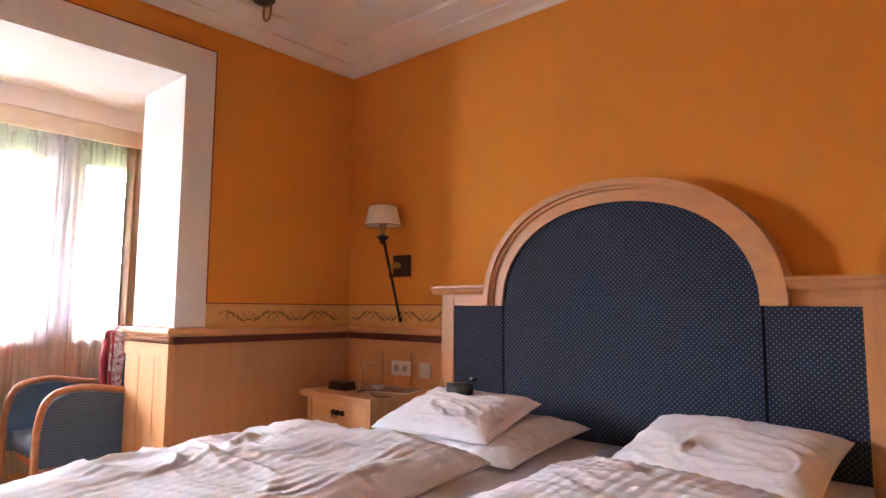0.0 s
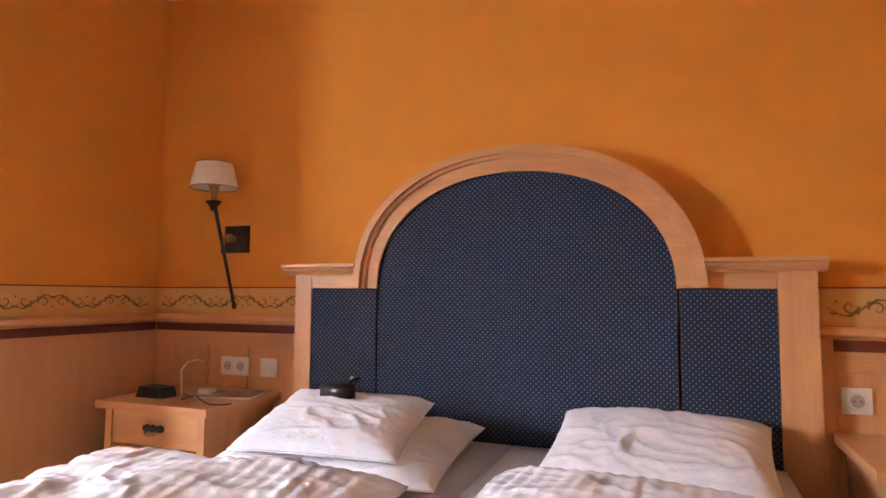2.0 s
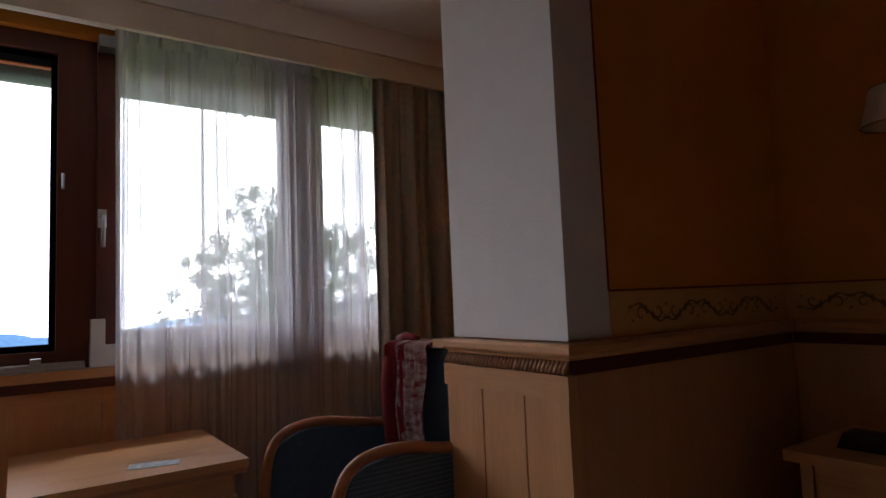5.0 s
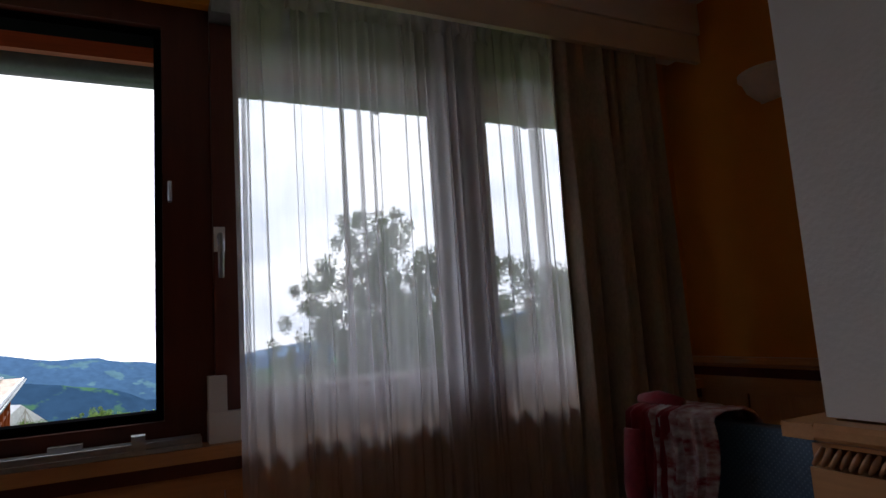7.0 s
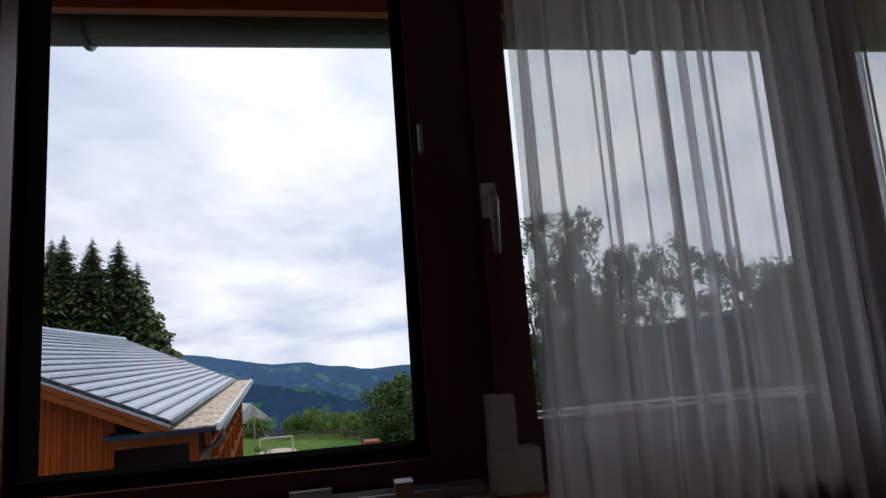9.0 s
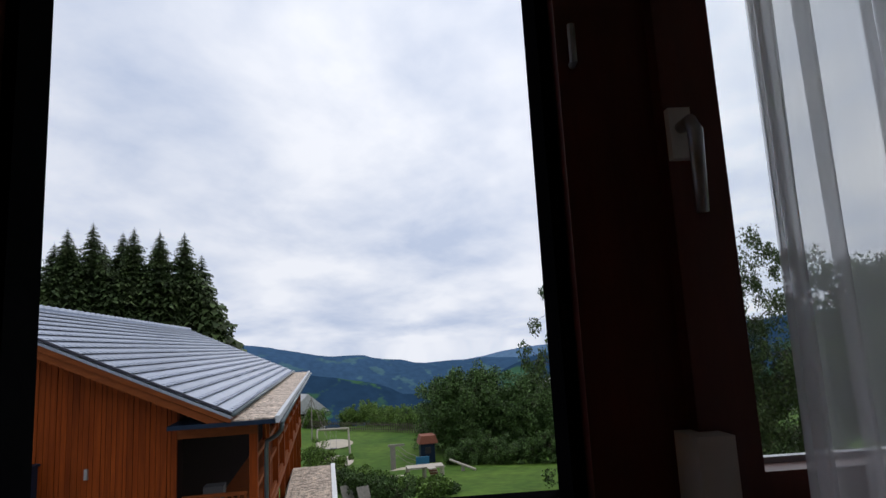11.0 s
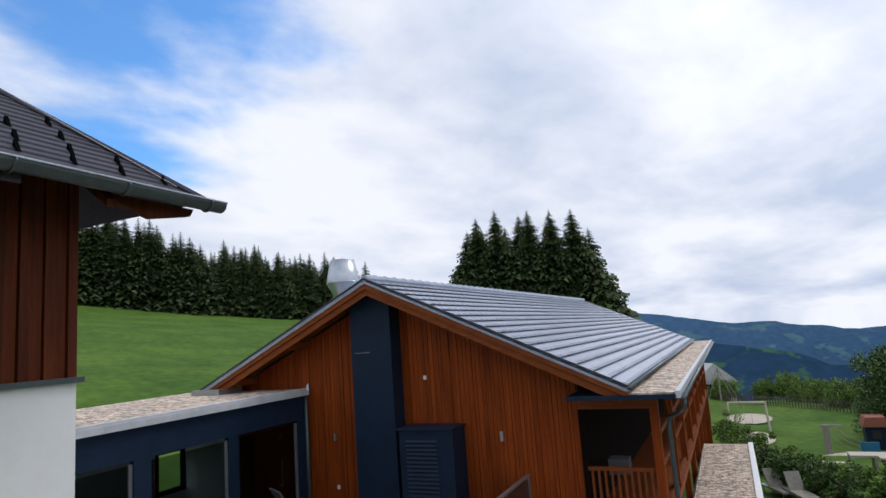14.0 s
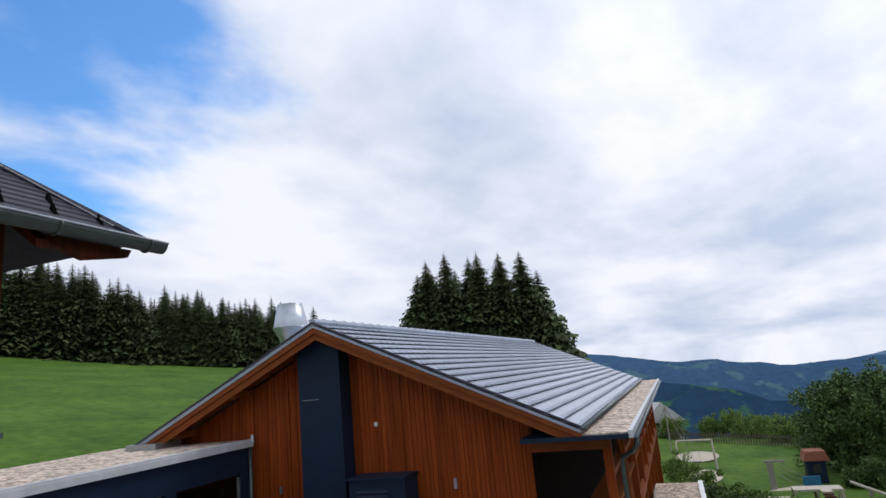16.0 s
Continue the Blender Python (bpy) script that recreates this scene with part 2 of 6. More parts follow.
def clear_glass(name, tint=(0.97, 0.98, 0.98), mirror=0.025):
    m = bpy.data.materials.new(name)
    m.use_nodes = True
    nt = m.node_tree
    nt.nodes.clear()
    n, l = nt.nodes.new, nt.links.new
    out, mix = n("ShaderNodeOutputMaterial"), n("ShaderNodeMixShader")
    tr, gl, fr = n("ShaderNodeBsdfTransparent"), n("ShaderNodeBsdfGlossy"), n("ShaderNodeLayerWeight")
    tr.inputs[0].default_value = (*tint, 1)
    gl.inputs["Roughness"].default_value = 0.0
    power, scale_up = n("ShaderNodeMath"), n("ShaderNodeMath")
    power.operation, power.inputs[1].default_value = "POWER", 5.0
    scale_up.operation, scale_up.inputs[1].default_value, scale_up.inputs[2].default_value = "MULTIPLY_ADD", 0.88, mirror
    l(fr.outputs["Facing"], power.inputs[0])
    l(power.outputs[0], scale_up.inputs[0])
    l(scale_up.outputs[0], mix.inputs[0])
    l(tr.outputs[0], mix.inputs[1])
    l(gl.outputs[0], mix.inputs[2])
    l(mix.outputs[0], out.inputs[0])
    return m


SHEER = sheer_cloth()
GLASS = clear_glass("window_glass")


# ---------------------------------------------------------------- building blocks
BASE = {}


def thing(name, base, label, category, group="", frame_m=None, kind=""):
    ob = new(name)
    ob.empty_display_size = 0.1
    ob.matrix_basis = (frame_m or Matrix()) @ Matrix.Translation(base)
    BASE[ob.name] = Vector(base)
    return tagged(ob, label, category, group, kind)


def part(name, bm, material, parent=None, label="", bevel=0.0, smooth=False, seg=2, kind=""):
    """Links bm, given in the same axes as its thing's base, as one mesh under parent."""
    base = BASE[parent.name] if parent else Vector()
    if bevel:
        bmesh.ops.bevel(bm, geom=[e for e in bm.edges if len(e.link_faces) == 2 and e.calc_face_angle(0) > 0.6], offset=bevel, segments=seg, profile=0.6, affect="EDGES")
    bm.transform(Matrix.Translation(-base))
    bmesh.ops.recalc_face_normals(bm, faces=bm.faces)
    me = bpy.data.meshes.new(name)
    bm.to_mesh(me)
    bm.free()
    me.materials.append(material)
    if smooth:
        me.polygons.foreach_set("use_smooth", [True] * len(me.polygons))
    ob = new(name, me)
    if parent:
        ob.parent = parent
    BASE[ob.name] = base
    if label:
        ob["label"] = label
    if kind:
        ob["kind"] = kind
    return ob


def sheet(name, verts, faces, material, parent=None, label="", smooth=False, kind=""):
    """A mesh from computed arrays, linked as one object."""
    base = BASE[parent.name] if parent else Vector()
    me = bpy.data.meshes.new(name)
    me.from_pydata((np.asarray(verts) - np.array(base)).tolist(), [], np.asarray(faces).tolist())
    me.materials.append(material)
    if smooth:
        me.polygons.foreach_set("use_smooth", [True] * len(me.polygons))
    me.update()
    ob = new(name, me)
    if parent:
        ob.parent = parent
    BASE[ob.name] = base
    if label:
        ob["label"] = label
    if kind:
        ob["kind"] = kind
    return ob


def box(x0, x1, y0, y1, z0, z1, bm=None):
    bm = bm or bmesh.new()
    v = [bm.verts.new((x, y, z)) for x in (x0, x1) for y in (y0, y1) for z in (z0, z1)]
    for f in ((0, 1, 3, 2), (4, 6, 7, 5), (0, 4, 5, 1), (2, 3, 7, 6), (0, 2, 6, 4), (1, 5, 7, 3)):
        bm.faces.new([v[i] for i in f])
    return bm


def prism(pts, axis, a, b, bm=None):
    """A plane outline drawn out along an axis from a to b. Outline axes: x -> (y, z), y -> (x, z), z -> (x, y)."""
    bm = bm or bmesh.new()

    def at(p, d):
        return {"x": (d, p[0], p[1]), "y": (p[0], d, p[1]), "z": (p[0], p[1], d)}[axis]
    lo, hi = [bm.verts.new(at(p, a)) for p in pts], [bm.verts.new(at(p, b)) for p in pts]
    bm.faces.new(lo)
    bm.faces.new(hi[::-1])
    for i in range(len(pts)):
        j = (i + 1) % len(pts)
        bm.faces.new((lo[i], lo[j], hi[j], hi[i]))
    return bm


def tube(points, radii, n=10, bm=None, cap=True):
    """A round bar through points; radii: one or one a point."""
    bm = bm or bmesh.new()
    pts = [Vector(p) for p in points]
    if not hasattr(radii, "__len__"):
        radii = [radii] * len(pts)
    rings = []
    side = None
    for i, p in enumerate(pts):
        d = (pts[min(i + 1, len(pts) - 1)] - pts[max(i - 1, 0)]).normalized()
        if side is None:
            side = d.orthogonal().normalized()
        side = (side - d * side.dot(d)).normalized()
        up = d.cross(side)
        rings.append([bm.verts.new(p + radii[i] * (math.cos(k * math.tau / n) * side + math.sin(k * math.tau / n) * up)) for k in range(n)])
    for a, b in zip(rings, rings[1:]):
        for k in range(n):
            bm.faces.new((a[k], a[(k + 1) % n], b[(k + 1) % n], b[k]))
    if cap:
        bm.faces.new(rings[0][::-1])
        bm.faces.new(rings[-1])
    return bm


def lathe(center, profile, n=24, bm=None):
    """A turned shape about the upright axis; profile: (radius, height)."""
    return tube([(center[0], center[1], center[2] + h) for _, h in profile], [max(r, 1e-4) for r, _ in profile], n, bm)


def sweep(profile, path, bm=None, closed=False):
    """A moulding: profile (out, up) swept along level path points with mitred corners; out is to the path's right."""
    bm = bm or bmesh.new()
    pts = [Vector(p) for p in path]
    rings = []
    for i, p in enumerate(pts):
        a = (p - pts[i - 1]).normalized() if i else (pts[1] - p).normalized()
        b = (pts[i + 1] - p).normalized() if i < len(pts) - 1 else a
        na, nb = Vector((a.y, -a.x, 0)), Vector((b.y, -b.x, 0))
        m = (na + nb) / (1 + na.dot(nb))
        rings.append([bm.verts.new(p + m * o + Vector((0, 0, u))) for o, u in profile])
    k = len(profile)
    for r, s in zip(rings, rings[1:]):
        for j in range(k):
            bm.faces.new((r[j], r[(j + 1) % k], s[(j + 1) % k], s[j]))
    bm.faces.new(rings[0])
    bm.faces.new(rings[-1][::-1])
    return bm


def setting(name, bm, material, label, category="wall", bevel=0.0):
    return tagged(part(name, bm, material, bevel=bevel), label, category, kind="structure")


# ---------------------------------------------------------------- room shell
ROOM_H, BAY_H, HEAD_Z = 2.70, 2.54, 2.32
PIL_Y, OPEN_Y = -1.11, -3.70          # opening between bedroom and bay
WIN_X = -1.82

setting("floor", box(-1.82, 4.4, -4.6, 0, -0.25, 0), CARPET, "beige carpet floor of the bedroom", "floor")
setting("ceiling", box(-0.004, 4.6, -4.8, 0.2, ROOM_H, ROOM_H + 0.2), CEILING, "pale painted bedroom ceiling", "ceiling")
setting("ceiling_bay", box(-1.82, -0.48, -4.6, 0.0, BAY_H, BAY_H + 0.36), CEILING, "cream painted ceiling of the window bay", "ceiling")
setting("wall_north", box(-1.82, 4.6, 0, 0.2, 0, ROOM_H), WALL, "apricot orange painted wall behind the bed")
setting("wall_east", box(4.4, 4.6, -4.6, 0, 0, ROOM_H), WALL, "apricot orange painted side wall")
setting("wall_south", box(-1.82, 4.4, -4.8, -4.6, 0, ROOM_H), WALL, "apricot orange painted wall with the entrance side")
wall_w = setting("wall_west", box(-0.478, -0.002, -0.948, -0.0, 0, ROOM_H), WALL, "apricot orange wall stub beside the window bay")
setting("wall_west_far", box(-0.478, -0.002, -4.6, OPEN_Y, 0, ROOM_H), WALL, "apricot orange wall stub beyond the bay opening")
setting("wall_header", box(-0.478, -0.002, OPEN_Y, -0.948, 2.49, ROOM_H), WALL, "apricot orange wall above the bay opening")

# white plaster surround of the opening
sur = thing("opening_surround", (0, -1.03, 1.03), "white plastered surround of the wide bay opening", "trim", kind="structure")
part("jamb", box(-0.484, 0.002, PIL_Y, -0.948, 1.03, 2.49), PLASTER, sur, bevel=0.004)
part("jamb", box(-0.484, 0.002, OPEN_Y - 0.004, OPEN_Y + 0.16, 0.0, 2.49), PLASTER, sur, bevel=0.004)
part("lintel", box(-0.484, 0.002, OPEN_Y + 0.16, PIL_Y, HEAD_Z, 2.49), PLASTER, sur)
bm = box(0.0022, 0.0045, -0.951, -0.945, 1.155, 2.496)
box(0.0022, 0.0045, OPEN_Y, -0.945, 2.49, 2.496, bm)
part("edge_line", bm, RED_LINE, sur, "thin dark red painted line")

# soft cove between wall and ceiling
cove = [(0, 0), (0.012, 0), (0.03, 0.012), (0.05, 0.018), (0.11, 0.03), (0.11, 0.045), (0.26, 0.055), (0.26, 0.08), (0, 0.08)]
bm = sweep([(o, u - 0.079) for o, u in cove], [(0.0, -4.6, ROOM_H), (0, 0, ROOM_H), (4.4, 0, ROOM_H)])
setting("cornice", bm, CEILING, "stepped white plaster cornice under the ceiling", "cornice")

# scroll border paper above the wainscot
border = thing("wallpaper_border", (1.0, 0, 1.03), "cream border strip with dark scrolled leaf pattern", "wall border", kind="structure")
for x0, x1 in ((0.0, 4.4),):
    part("strip", box(x0 + 0.004, x1, -0.004, 0, 1.03, 1.15), BORDER, border)
    part("top_line", box(x0 + 0.004, x1, -0.0055, 0, 1.15, 1.156), RED_LINE, border, "dark red line")
part("strip", box(-0.002, 0.002, -0.946, -0.0, 1.03, 1.15), BORDER, border)
part("top_line", box(-0.002, 0.0035, -0.946, -0.0, 1.15, 1.156), RED_LINE, border, "dark red line")


def scroll(bm, flat, s0, flip):
    """One leaf scroll of the border, drawn with flat strokes on a wall. flat(s, h) gives the place."""
    def stroke(pts, widths):
        prev = None
        for i, (s, h) in enumerate(pts):
            a, b = pts[max(i - 1, 0)], pts[min(i + 1, len(pts) - 1)]
            d = Vector((b[0] - a[0], b[1] - a[1])).normalized()
            w = widths[i]
            cur = [bm.verts.new(flat(s - d.y * w, h + d.x * w)), bm.verts.new(flat(s + d.y * w, h - d.x * w))]
            if prev:
                bm.faces.new((prev[0], prev[1], cur[1], cur[0]))
            prev = cur
    c = 1.088
    k = 14
    pts = [(s0 + 0.20 * i / k, c + flip * 0.026 * math.sin(math.tau * i / k)) for i in range(k + 1)]
    stroke(pts, [0.0008 + 0.0024 * math.sin(math.pi * i / k) for i in range(k + 1)])
    for base_s, sg in ((s0 + 0.05, 1), (s0 + 0.15, -1)):
        pts = []
        for i in range(16):
            a, r = i * 0.42, 0.026 * (1 - i / 17)
            pts.append((base_s + sg * (0.012 + r * math.cos(a)), c + sg * flip * (-0.004 + r * math.sin(a))))
        stroke(pts, [0.0034 * (1 - i / 18) + 0.0006 for i in range(16)])
        for da, ln in ((0.5, 0.026), (1.1, 0.02), (2.3, 0.024), (3.9, 0.018)):
            q = (base_s + sg * 0.034 * math.cos(da), c + sg * flip * 0.024 * math.sin(da))
            pts = [(q[0] + sg * ln * t / 4 * math.cos(da + 0.25 * t), q[1] + sg * flip * 0.4 * ln * t / 4 * math.sin(da + 0.25 * t)) for t in range(5)]
            stroke(pts, [0.0005, 0.003, 0.0038, 0.0026, 0.0004])


bm = bmesh.new()
for i in range(5):
    scroll(bm, lambda s, h: (s, -0.0052, h), 0.03 + 0.155 * i, 1 if i % 2 else -1)
for i in range(9):
    scroll(bm, lambda s, h: (s, -0.0052, h), 2.86 + 0.155 * i, 1 if i % 2 else -1)
part("scroll_pattern", bm, SCROLL, border, "dark brown leaf scrolls")
bm = bmesh.new()
for i in range(5):
    scroll(bm, lambda s, h: (0.0034, -s, h), 0.06 + 0.155 * i, 1 if i % 2 else -1)
part("scroll_pattern", bm, SCROLL, border, "dark brown leaf scrolls")

# ---------------------------------------------------------------- wainscot
CAP = [(0, 0.985), (0.028, 0.985), (0.03, 0.992), (0.046, 0.998), (0.05, 1.004), (0.05, 1.018), (0.044, 1.026), (0, 1.026)]


def wainscot(name, path, label):
    th = thing(name, (path[0][0], path[0][1], 0), label, "wainscot", kind="structure")
    part("cap_rail", sweep(CAP, [(x, y, 0) for x, y in path]), BEECH_H, th)
    return th


def wall_panels(th, along, a0, a1, fixed, sign, cuts, inlay=True, rail=True):
    """Boards on a wall. along: 'x' on a wall of constant y, 'y' on one of constant x; sign: the way out of the wall."""
    def b(s0, s1, d0, d1, z0, z1):
        d0, d1 = sorted((fixed + sign * d0, fixed + sign * d1))
        return box(s0, s1, d0, d1, z0, z1) if along == "x" else box(d0, d1, s0, s1, z0, z1)
    grain = BEECH_H if along == "x" else BEECH_Y
    if inlay:
        part("inlay_strip", b(a0, a1, 0, 0.024, 0.948, 0.985), DARK_WOOD, th, "dark red inlay strip")
    if rail:
        part("rail", b(a0, a1, 0, 0.03, 0.885, 0.948), grain, th, bevel=0.003)
    top = 0.885 if rail else 0.948
    edges = [a0, *cuts, a1]
    for s0, s1 in zip(edges, edges[1:]):
        part("panel", b(s0 + 0.003, s1 - 0.003, 0, 0.02, 0.0, top - 0.002), BEECH_V, th, bevel=0.003)
    # darker tone than the panels, so the grooves' shade is partly coloured in
    part("backing", b(a0, a1, 0, 0.012, 0.0, top), ROPE, th, "groove backing with shade put into its darker wood tone")


w1 = wainscot("wainscot_north", [(0.0, 0.0), (0.872, 0.0)], "light beech wainscot with dark inlay behind the nightstand")
wall_panels(w1, "x", 0.024, 0.835, 0, -1, [0.345, 0.57])
part("end_post", box(0.836, 0.868, -0.034, 0, 0, 0.985), BEECH_V, w1, bevel=0.003)
w2 = wainscot("wainscot_north_far", [(2.815, 0.0), (4.4, 0.0)], "light beech wainscot with dark inlay beside the bed")
wall_panels(w2, "x", 2.868, 4.39, 0, -1, [3.06, 3.42, 3.8, 4.1])
part("end_post", box(2.822, 2.866, -0.034, 0, 0, 0.985), BEECH_V, w2, bevel=0.003)
w3 = thing("wainscot_west", (0.0, -0.5, 0), "flat beech wainscot with panelled pillar end and rope moulding", "wainscot", kind="structure")
part("cap_rail", sweep(CAP, [(-0.53, -1.16, 0), (-0.53, PIL_Y, 0), (-0.48, PIL_Y, 0), (0.0, PIL_Y, 0), (0.0, 0.0, 0)][2:]), BEECH_Y, w3)
part("inlay_strip", box(0, 0.024, PIL_Y, -0.03, 0.948, 0.985), DARK_WOOD, w3, "dark red inlay strip")
part("side_panel", box(0, 0.022, PIL_Y - 0.022, -0.022, 0.0, 0.948), mat("beech_side_panel", (0.56, 0.29, 0.14), 0.42, color2=(0.50, 0.25, 0.11), scale=5, stretch=(4, 3, 0.4), fine=0.05), w3, "broad plain beech veneer panel")
wall_panels(w3, "x", -0.505, -0.002, PIL_Y, -1, [-0.33, -0.15], inlay=False)
part("corner_post", box(-0.03, 0.024, PIL_Y - 0.034, PIL_Y + 0.01, 0, 0.885), BEECH_V, w3, bevel=0.004)
part("rail_corner", box(-0.002, 0.026, PIL_Y - 0.034, PIL_Y, 0.885, 0.948), BEECH_V, w3, bevel=0.003)
part("back_board", box(-0.51, -0.478, PIL_Y - 0.01, -0.02, 0, 0.985), BEECH_V, w3)
bm = bmesh.new()
for i in range(34):
    x = -0.50 + 0.0152 * i
    tube([(x, PIL_Y - 0.026, 0.952), (x + 0.012, PIL_Y - 0.028, 0.968), (x + 0.02, PIL_Y - 0.026, 0.983)], [0.004, 0.0062, 0.004], 6, bm)
part("rope_moulding", bm, ROPE, w3, "carved twisted rope moulding", smooth=True)
part("back_cap", box(-0.535, -0.478, PIL_Y - 0.05, -0.02, 0.998, 1.024), BEECH_Y, w3, bevel=0.004)
w4 = wainscot("wainscot_bay", [(-1.82, 0.0), (-0.51, 0.0)], "beech wainscot ledge in the window bay")
wall_panels(w4, "x", -1.8, -0.515, 0, -1, [-1.5, -1.2, -0.85], inlay=True)

# ---------------------------------------------------------------- window wall
setting("wall_window_low", box(-2.06, WIN_X + 0.06, -4.6, 0.0, -0.25, 0.90), PLASTER, "wall under the bay window")
setting("wall_window_top", box(-2.06, WIN_X + 0.06, -4.6, 0.0, 2.30, 2.90), WALL, "wall above the bay window")
setting("wall_window_north", box(-2.06, WIN_X + 0.06, -0.30, 0.0, 0.90, 2.30), WALL, "wall beside the bay window")
setting("wall_window_south", box(-2.06, WIN_X + 0.06, -4.6, -3.95, 0.90, 2.30), WALL, "wall beyond the bay window")

WX0, WX1 = -1.90, -1.80    # fixed frame, outer and inner face


def frame_bar(y0, y1, z0, z1, x0=WX0, x1=WX1):
    return box(x0, x1, y0, y1, z0, z1)


win = thing("window_1", (-1.85, -2.1, 0.93), "wide dark mahogany sliding window, one sash pushed open", "window", kind="structure")
part("window_frame", frame_bar(-3.95, -0.30, 2.225, 2.30), RED_FRAME, win, "dark red top frame", bevel=0.004)
part("window_frame", frame_bar(-3.95, -0.30, 0.93, 1.005), RED_FRAME, win, "dark red bottom frame", bevel=0.004)
part("window_frame", frame_bar(-2.115, -1.975, 1.005, 2.225), RED_FRAME, win, "dark red post", bevel=0.004)
part("window_frame", frame_bar(-1.11, -1.03, 1.005, 2.225), RED_FRAME, win, bevel=0.004)
part("window_frame", frame_bar(-3.02, -2.93, 1.005, 2.225), RED_FRAME, win, bevel=0.004)
part("window_frame", frame_bar(-0.38, -0.30, 1.005, 2.225), RED_FRAME, win, bevel=0.004)
part("window_frame", frame_bar(-3.95, -3.87, 1.005, 2.225), RED_FRAME, win, bevel=0.004)
part("gasket", box(-1.915, -1.83, -2.136, -2.1155, 1.0055, 2.2245), GASKET, win, "black rubber seal")
part("gasket", box(-1.915, -1.83, -2.93, -2.91, 1.0055, 2.2245), GASKET, win, "black rubber seal")
part("gasket", box(-1.915, -1.83, -2.91, -2.136, 1.0055, 1.03), GASKET, win, "black rubber seal")
part("gasket", box(-1.915, -1.83, -2.91, -2.136, 2.20, 2.2245), GASKET, win, "black rubber seal")


def casement(y0, y1, x, name, handle_y=None, turned=False, lab=""):
    s = part(name, frame_bar(y0, y0 + 0.085, 0.985, 2.245, x - 0.03, x + 0.03), RED_FRAME, win, lab, bevel=0.005)
    part("stile", frame_bar(y1 - 0.085, y1, 0.985, 2.245, x - 0.03, x + 0.03), RED_FRAME, s, bevel=0.005)
    part("top_rail", frame_bar(y0 + 0.085, y1 - 0.085, 2.16, 2.245, x - 0.03, x + 0.03), RED_FRAME, s, bevel=0.005)
    part("bottom_rail", frame_bar(y0 + 0.085, y1 - 0.085, 0.985, 1.068, x - 0.03, x + 0.03), RED_FRAME, s, bevel=0.005)
    bm = box(x - 0.034, x - 0.02, y0 + 0.085, y1 - 0.085, 1.068, 1.076)
    box(x - 0.034, x - 0.02, y0 + 0.085, y1 - 0.085, 2.152, 2.16, bm)
    part("glazing_bead", bm, ALU, s, "bright aluminium glazing bead")
    p = part("pane", box(x - 0.006, x + 0.0, y0 + 0.08, y1 - 0.08, 1.064, 2.165), GLASS, s, "clear glass pane")
    p.visible_shadow = False
    if handle_y is not None:
        h = part("handle", box(x + 0.03, x + 0.044, handle_y - 0.016, handle_y + 0.016, 1.50, 1.575), WHITE_PLASTIC, s, "pale grey lever handle", bevel=0.004)
        if turned:
            bm = tube([(x + 0.04, handle_y, 1.545), (x + 0.075, handle_y, 1.545), (x + 0.082, handle_y - 0.02, 1.545), (x + 0.08, handle_y - 0.13, 1.54)], [0.009, 0.009, 0.0105, 0.008], 10)
        else:
            bm = tube([(x + 0.04, handle_y, 1.545), (x + 0.072, handle_y, 1.545), (x + 0.082, handle_y, 1.528), (x + 0.078, handle_y, 1.415)], [0.009, 0.009, 0.0105, 0.008], 10)
        part("lever", bm, ALU, s, "pale metal lever", smooth=True)
    return s


s2 = casement(-1.975, -1.105, -1.80, "sash", -1.958, lab="closed dark red sash")
s3 = casement(-1.055, -0.36, -1.80, "sash", lab="closed dark red sash")
s1 = casement(-3.74, -2.905, -1.735, "sash", -2.955, True, "opened sash slid aside in front of the fixed pane")
p = part("pane", box(-1.86, -1.854, -3.87, -3.02, 1.0, 2.23), GLASS, win, "clear glass pane")
p.visible_shadow = False
bm = box(-1.796, -1.722, -2.0, -1.905, 0.935, 1.02)
box(-1.796, -1.728, -1.998, -1.948, 1.02, 1.125, bm)
part("gear_cover", bm, WHITE_PLASTIC, win, "white plastic gear cover", bevel=0.006)
bm = box(-1.80, -1.70, -3.93, -2.02, 0.934, 0.946)
box(-1.725, -1.715, -3.93, -2.02, 0.946, 0.962, bm)
box(-1.775, -1.767, -3.93, -2.02, 0.946, 0.962, bm)
part("slide_track", bm, ALU, win, "grey aluminium slide track")
for y in (-2.75, -2.36):
    part("track_stop", box(-1.797, -1.765, y - 0.04, y + 0.04, 0.962, 0.974), ALU, win, bevel=0.003)
part("track_stop", box(-1.74, -1.70, -2.20, -2.165, 0.946, 0.985), ALU, win, "small grey end stop", bevel=0.003)
part("catch", tube([(-1.795, -2.095, 1.66), (-1.785, -2.095, 1.66), (-1.785, -2.095, 1.72)], 0.006, 8), ALU, win, "small metal catch")
part("window_sill", box(-1.79, -1.70, -4.55, -0.02, 0.895, 0.932), BEECH_Y, win, "pale wooden window sill", bevel=0.006)
part("sill_fascia", box(-1.76, -1.72, -4.55, -0.03, 0.855, 0.894), DARK_WOOD, win, "dark red strip under the sill")
part("outer_sill", box(-2.16, -1.905, -3.98, -0.28, 0.88, 0.905), ALU, win, "grey metal outer sill", bevel=0.003)
part("shutter_box", box(-1.80, -1.70, -1.975, -0.3, 2.25, 2.30), ALU, win, "grey metal roller strip over the sash")

wp = thing("wainscot_window", (-1.76, -2.0, 0), "beech panelling below the window sill", "wainscot", kind="structure")
for i in range(7):
    y1 = -0.04 - 0.64 * i
    part("panel", box(-1.758, -1.74, y1 - 0.636, y1, 0.0, 0.80), BEECH_V, wp, bevel=0.004)
